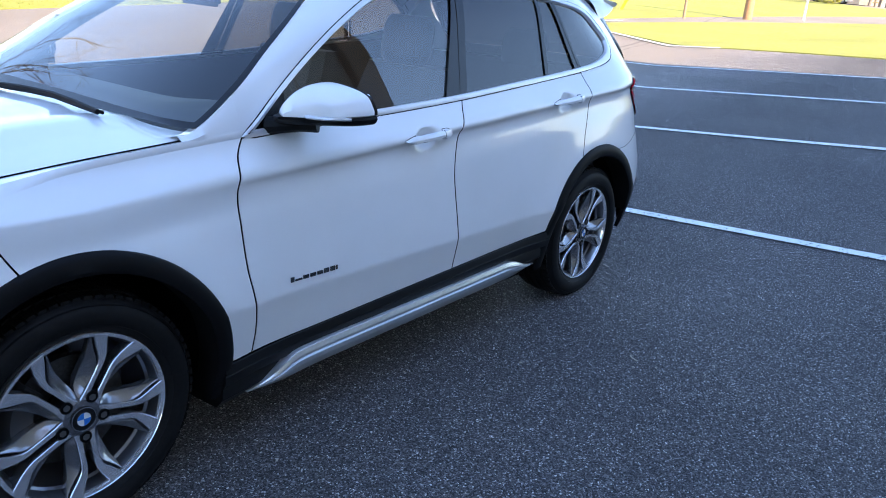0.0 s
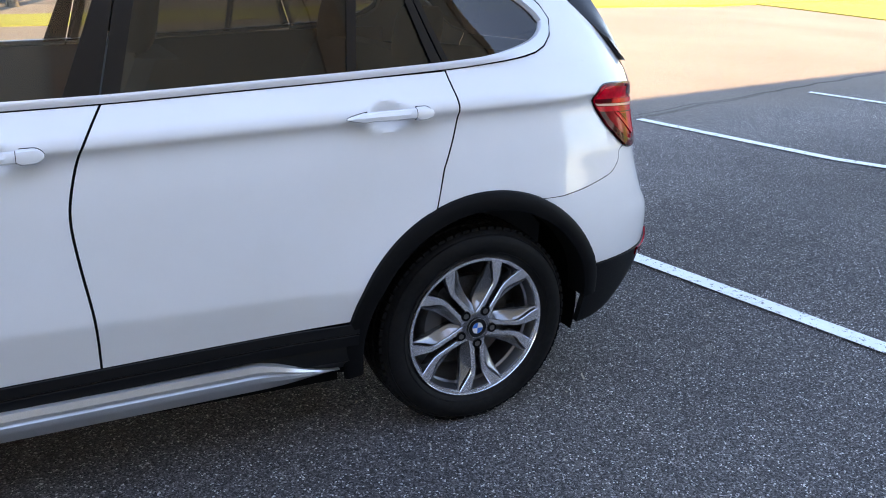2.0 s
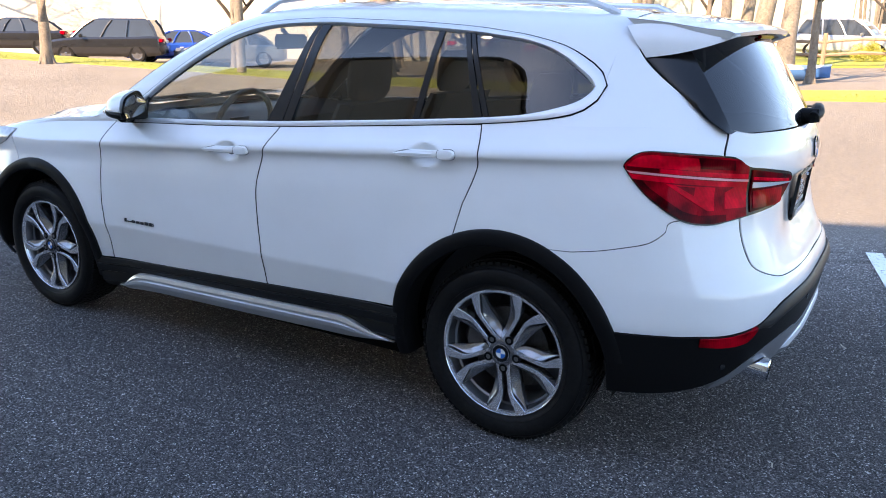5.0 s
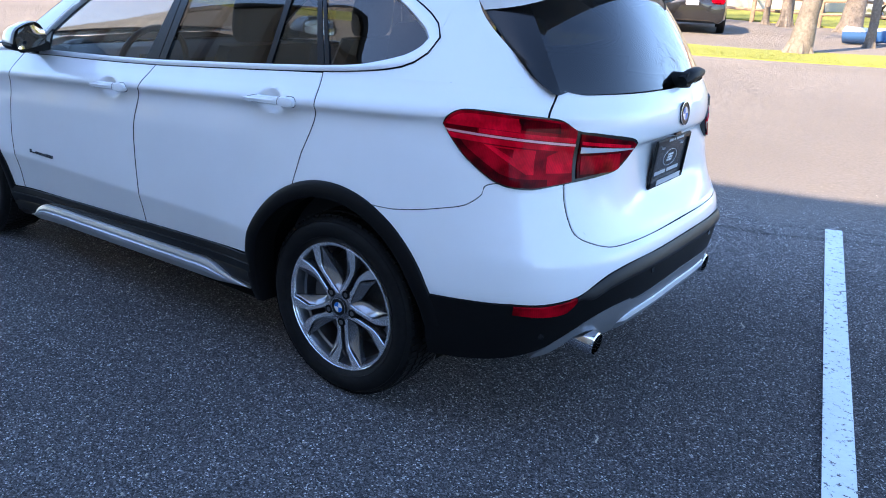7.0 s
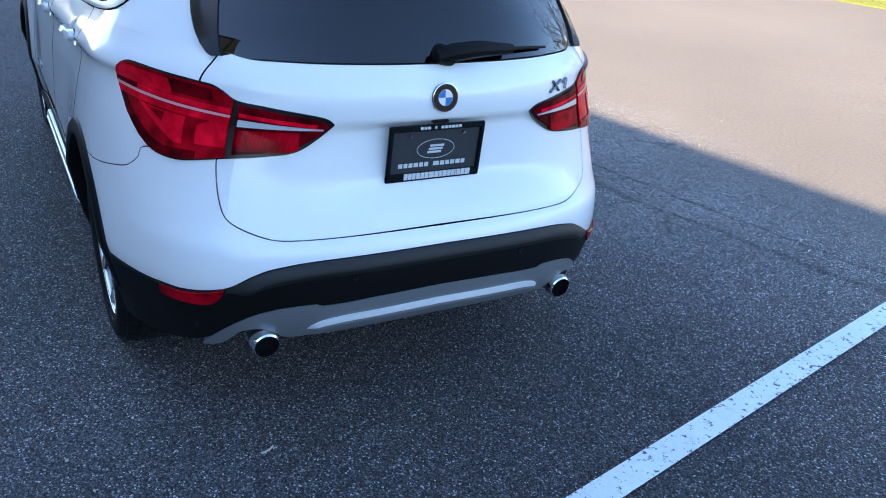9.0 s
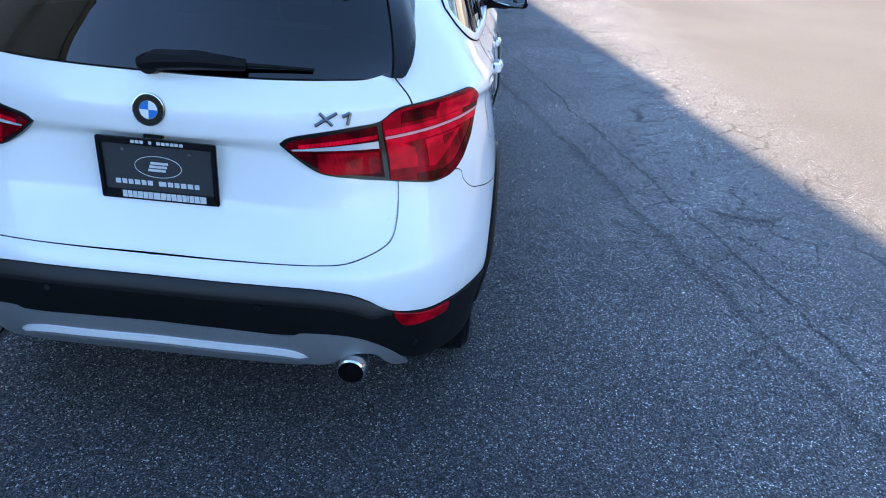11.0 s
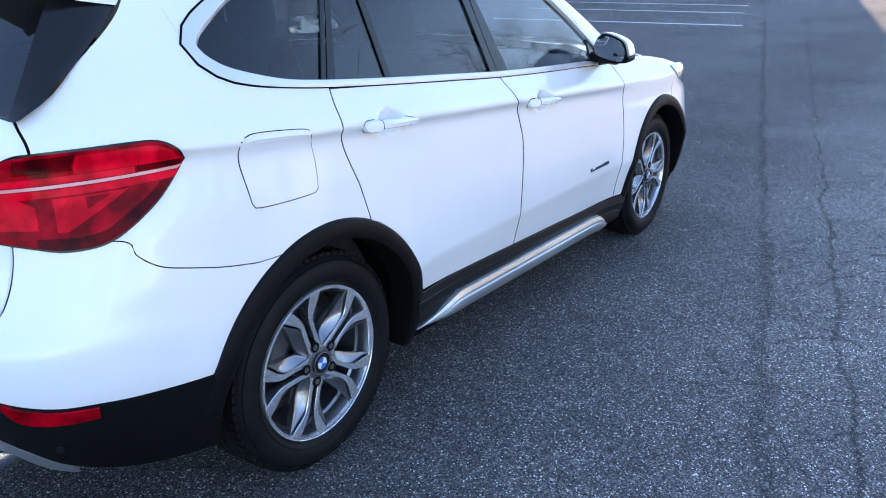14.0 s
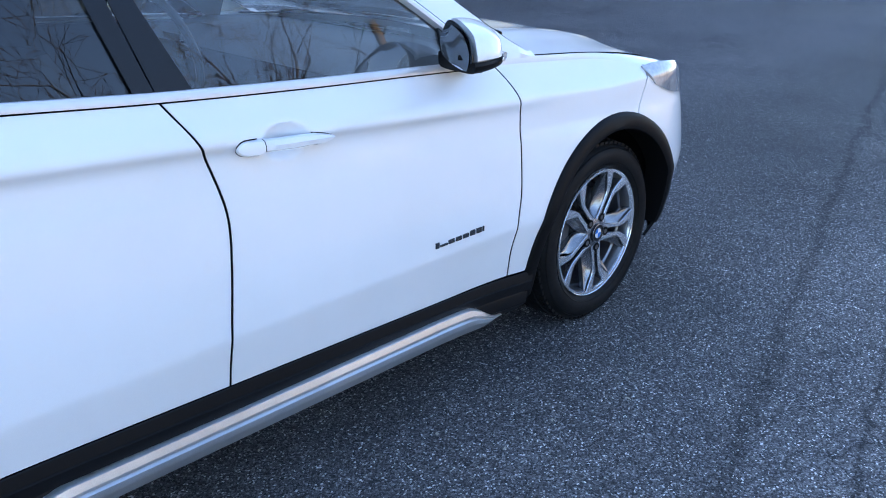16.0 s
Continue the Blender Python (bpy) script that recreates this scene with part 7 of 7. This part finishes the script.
    ob.matrix_basis = Matrix.Translation((x, y, ground_z(x, y))) @ Matrix.Rotation(radians(heading), 4, 'Z')
    return ob


M_CARBLACK = mat("black_car_paint", (.012, .012, .014), .25, 0, 1)
M_CARBLUE = mat("blue_car_paint", (.012, .06, .36), .25, .2, 1)
M_CARGREY = mat("grey_car_paint", (.16, .17, .18), .3, .4, 1)
M_CARSILVER = mat("silver_car_paint", (.45, .46, .48), .3, .5, 1)
parked_car(26.2, -18.2, 37, M_CARBLACK, "black SUV parked behind the lawn strip", True)
parked_car(26.0, -21.6, 40, M_CARBLUE, "bright blue sedan parked behind the lawn strip")
parked_car(23.2, -22.0, 42, M_CARGREY, "grey sedan parked behind the lawn strip")
parked_car(30.0, -16.6, 37, M_CARBLACK, "black sedan parked behind the lawn strip")
parked_car(6.6, -17.6, -62, M_CARGREY, "dark grey SUV parked behind the lawn strip", True)
parked_car(5.4, -21.4, -71, M_CARBLACK, "black SUV with its tail to the drive", True)
parked_car(11.0, -22.5, -80, M_CARGREY, "grey SUV with its tail to the drive", True)
parked_car(.9, -37.0, 170, M_CARSILVER, "silver SUV far behind the trees", True)
parked_car(-9.5, -46.0, 175, M_CARSILVER, "silver sedan far behind the trees")
for k in range(4):
    parked_car(-96 - k * 1.5, -22 + k * 9.5, 95, (M_CARSILVER, M_CARBLACK, M_CARGREY, M_CARSILVER)[k], "far parked car across the road", k % 2 == 0)

# ---- cream building behind the parked cars ----
hall = empty("long_hall", "long cream building with tall windows under green panels", "building", "")
hm = Matrix.Translation((52, -22, 0)) @ Matrix.Rotation(radians(215), 4, 'Z')
bm = bmesh.new()
box(bm, (22, -5, 2.1), (64, 10, 6.2), hm)
part("wall", bm, M_WALLWHITE, hall, "cream painted wall", False)
bm = bmesh.new()
box(bm, (22, -5, 5.3), (64.6, 10.6, .3), hm, .03)
part("roof", bm, M_ROOF, hall, "", False)
for i in range(11):
    x = -6 + i * 4.8
    bm = bmesh.new()
    box(bm, (x, .02, 1.95), (1.1, .12, 1.4), hm, .01)
    w = part("window", bm, M_TRIMWHITE, hall, "white framed window", False)
    for dz in (-.55, .55):
        bm = bmesh.new()
        box(bm, (x, .075, 1.95 + dz * .58), (.92, .03, .56), hm)
        part("pane", bm, M_WIN, w, "", False)
    bm = bmesh.new()
    box(bm, (x, .04, 3.3), (1.1, .14, 1.0), hm, .01)
    part("green_panel", bm, M_GREEN, hall, "bright green panel", False)

# far houses beyond the trees and the road
for k, (x, y, w, d, h, turn, m) in enumerate(((8, -78, 34, 10, 6.5, 4, M_WALLWHITE), (-104, 6, 10, 26, 5, 3, M_WALLWHITE), (-108, -30, 10, 20, 5.5, -4, M_SIDING))):
    ob = empty("far_house", "low pale building far beyond the trees", "building", "far houses")
    mm = Matrix.Translation((x, y, ground_z(x, y))) @ Matrix.Rotation(radians(turn), 4, 'Z')
    bm = bmesh.new()
    box(bm, (0, 0, h / 2), (w, d, h), mm)
    part("wall", bm, m, ob, "", False)
    bm = bmesh.new()
    V = [bm.verts.new(mm @ Vector(p)) for p in ((-w / 2 - .4, -d / 2 - .4, h), (w / 2 + .4, -d / 2 - .4, h), (w / 2 + .4, d / 2 + .4, h), (-w / 2 - .4, d / 2 + .4, h), (-w / 2 * (1 if w > d else 0), -d / 2 * (0 if w > d else 1), h + 2), (w / 2 * (1 if w > d else 0), d / 2 * (0 if w > d else 1), h + 2))]
    if w > d:
        for f in ((0, 1, 5, 4), (2, 3, 4, 5), (0, 4, 3), (1, 2, 5), (0, 3, 2, 1)):
            bm.faces.new([V[i] for i in f])
    else:
        for f in ((1, 2, 5, 4), (3, 0, 4, 5), (0, 1, 4), (2, 3, 5), (0, 3, 2, 1)):
            bm.faces.new([V[i] for i in f])
    part("roof", bm, mat("far_roof", (.30, .16, .11), .8) if k == 0 else M_ROOF, ob, "", False)
    n = 8
    for i in range(n):
        bm = bmesh.new()
        if w > d:
            box(bm, (-w / 2 + (i + .5) * w / n, d / 2, 2.4), (1.6, .1, 1.6), mm)
        else:
            box(bm, (w / 2, -d / 2 + (i + .5) * d / n, 2.2), (.1, 1.4, 1.5), mm)
        part("window", bm, M_WIN, ob, "", False)

# small covered boat on the grass behind the trees
bm = bmesh.new()
rows = []
for i in range(15):
    t = i / 14
    w = .62 * (1 - max(0, (t - .35) / .65) ** 2.2) + .02
    rows.append([bm.verts.new((.2 - 2.2 * t, -26.6 + w * u, .10 + h + .22 * t * t)) for u, h in ((-1, .62), (-.92, .40), (-.55, .12), (0, .02), (.55, .12), (.92, .40), (1, .62))])
for a, b in zip(rows, rows[1:]):
    for j in range(6):
        bm.faces.new((a[j], a[j + 1], b[j + 1], b[j]))
bm.faces.new(rows[0])
boat = empty("small_boat", "small blue boat under a pale cover on the grass", "boat")
part("hull", bm, mat("boat_blue", (.06, .16, .38), .4), boat, "blue hull")
bm = bmesh.new()
rows = []
for i in range(15):
    t = i / 14
    w = .64 * (1 - max(0, (t - .35) / .65) ** 2.2) + .02
    rows.append([bm.verts.new((.2 - 2.22 * t, -26.6 + w * u, .70 + h * (1 - t * .6) + .22 * t * t)) for u, h in ((-1, .0), (-.5, .16), (0, .24), (.5, .16), (1, .0))])
for a, b in zip(rows, rows[1:]):
    for j in range(4):
        bm.faces.new((a[j], a[j + 1], b[j + 1], b[j]))
part("cover", bm, M_TRIMWHITE, boat, "pale cover")
boat.matrix_basis = Matrix.Translation((.75, -6.3, .02)) @ Matrix.Scale(.5, 4)

# split-rail fence behind the far lot
fence = empty("rail_fence", "weathered split-rail wooden fence behind the lot", "fence")
for i in range(9):
    x, y = -1.5 + i * 2.3, -26.9 - i * .25
    z = ground_z(x, y)
    bm = bmesh.new()
    box(bm, (x, y, z + .55), (.13, .13, 1.2), None, .015)
    part("post", bm, M_WOOD, fence, "", False)
    if i < 8:
        for h in (.42, .85):
            bm = bmesh.new()
            x2, y2 = -1.5 + (i + 1) * 2.3, -26.9 - (i + 1) * .25
            tube(bm, [(x - .1, y + .02, z + h), ((x + x2) / 2, (y + y2) / 2, z + h + .015), (x2 + .1, y2 - .02, ground_z(x2, y2) + h)], [.055, .06, .052], 6)
            part("rail", bm, M_WOOD, fence)


def post(name, x, y, h, r, material, label, category, lean=0.0):
    bm = bmesh.new()
    z = ground_z(x, y)
    tube(bm, [(x, y, z - .1), (x + lean * .5, y, z + h * .5), (x + lean, y, z + h)], [r, r * .93, r * .85], 12)
    ob = part(name, bm, material)
    return tagged(ob, label, category)


post("utility_pole", -29, -7.9, 9.5, .17, M_POLEWOOD, "orange-brown wooden utility pole beside the road", "pole")
post("utility_pole", 13.4, -12.7, 8.0, .13, M_BARK, "weathered wooden pole in the lawn strip", "pole")
post("sign_post", -25.5, -8.9, 2.6, .05, M_WOOD, "thin wooden post by the road", "post")
post("sign_post", -33, -7.0, 2.4, .05, M_TRIMWHITE, "thin pale post by the road", "post")
hyd = empty("fire_hydrant", "pale fire hydrant at the roadside", "hydrant")
hz = ground_z(-24.4, -12)
for nm, prof in (("barrel", [(.001, 0), (.16, 0), (.16, .06), (.11, .08), (.11, .55), (.13, .58), (.13, .62), (.10, .70), (.04, .76), (.001, .78)]),):
    bm = bmesh.new()
    lathe(bm, prof, 20, 'Z')
    bmesh.ops.transform(bm, verts=bm.verts, matrix=Matrix.Translation((-24.4, -12, hz)))
    part(nm, bm, M_TRIMWHITE, hyd)
bm = bmesh.new()
cyl(bm, (-24.4, -12.2, hz + .45), (-24.4, -11.8, hz + .45), .06, n=12)
part("outlet", bm, M_TRIMWHITE, hyd)
bm = bmesh.new()                          # yellow guy-wire guard
tube(bm, [(-26, -11.6, ground_z(-26, -11.6)), (-26.4, -10.6, ground_z(-26, -11.6) + 2.4)], .06, 8)
tagged(part("guy_guard", bm, mat("yellow_guard", (.75, .62, .02), .5)), "slanting yellow guard on a guy wire", "guy guard")
# rocks on the far lawn
for k in range(4):
    bm = bmesh.new()
    bmesh.ops.create_icosphere(bm, subdivisions=3, radius=1)
    for v in bm.verts:
        v.co *= 1 + .25 * noise.noise(v.co * 1.3 + Vector((k * 7, 0, 0)))
    x, y = -8.2 - k * 1.1, -26.5 - .3 * k
    bmesh.ops.transform(bm, verts=bm.verts, matrix=Matrix.Translation((x, y, ground_z(x, y) + .12)) @ Matrix.Diagonal((.45, .3, .14, 1)))
    tagged(part("rock", bm, M_KERB), "low pale rock on the lawn", "rock", "rocks on the lawn")
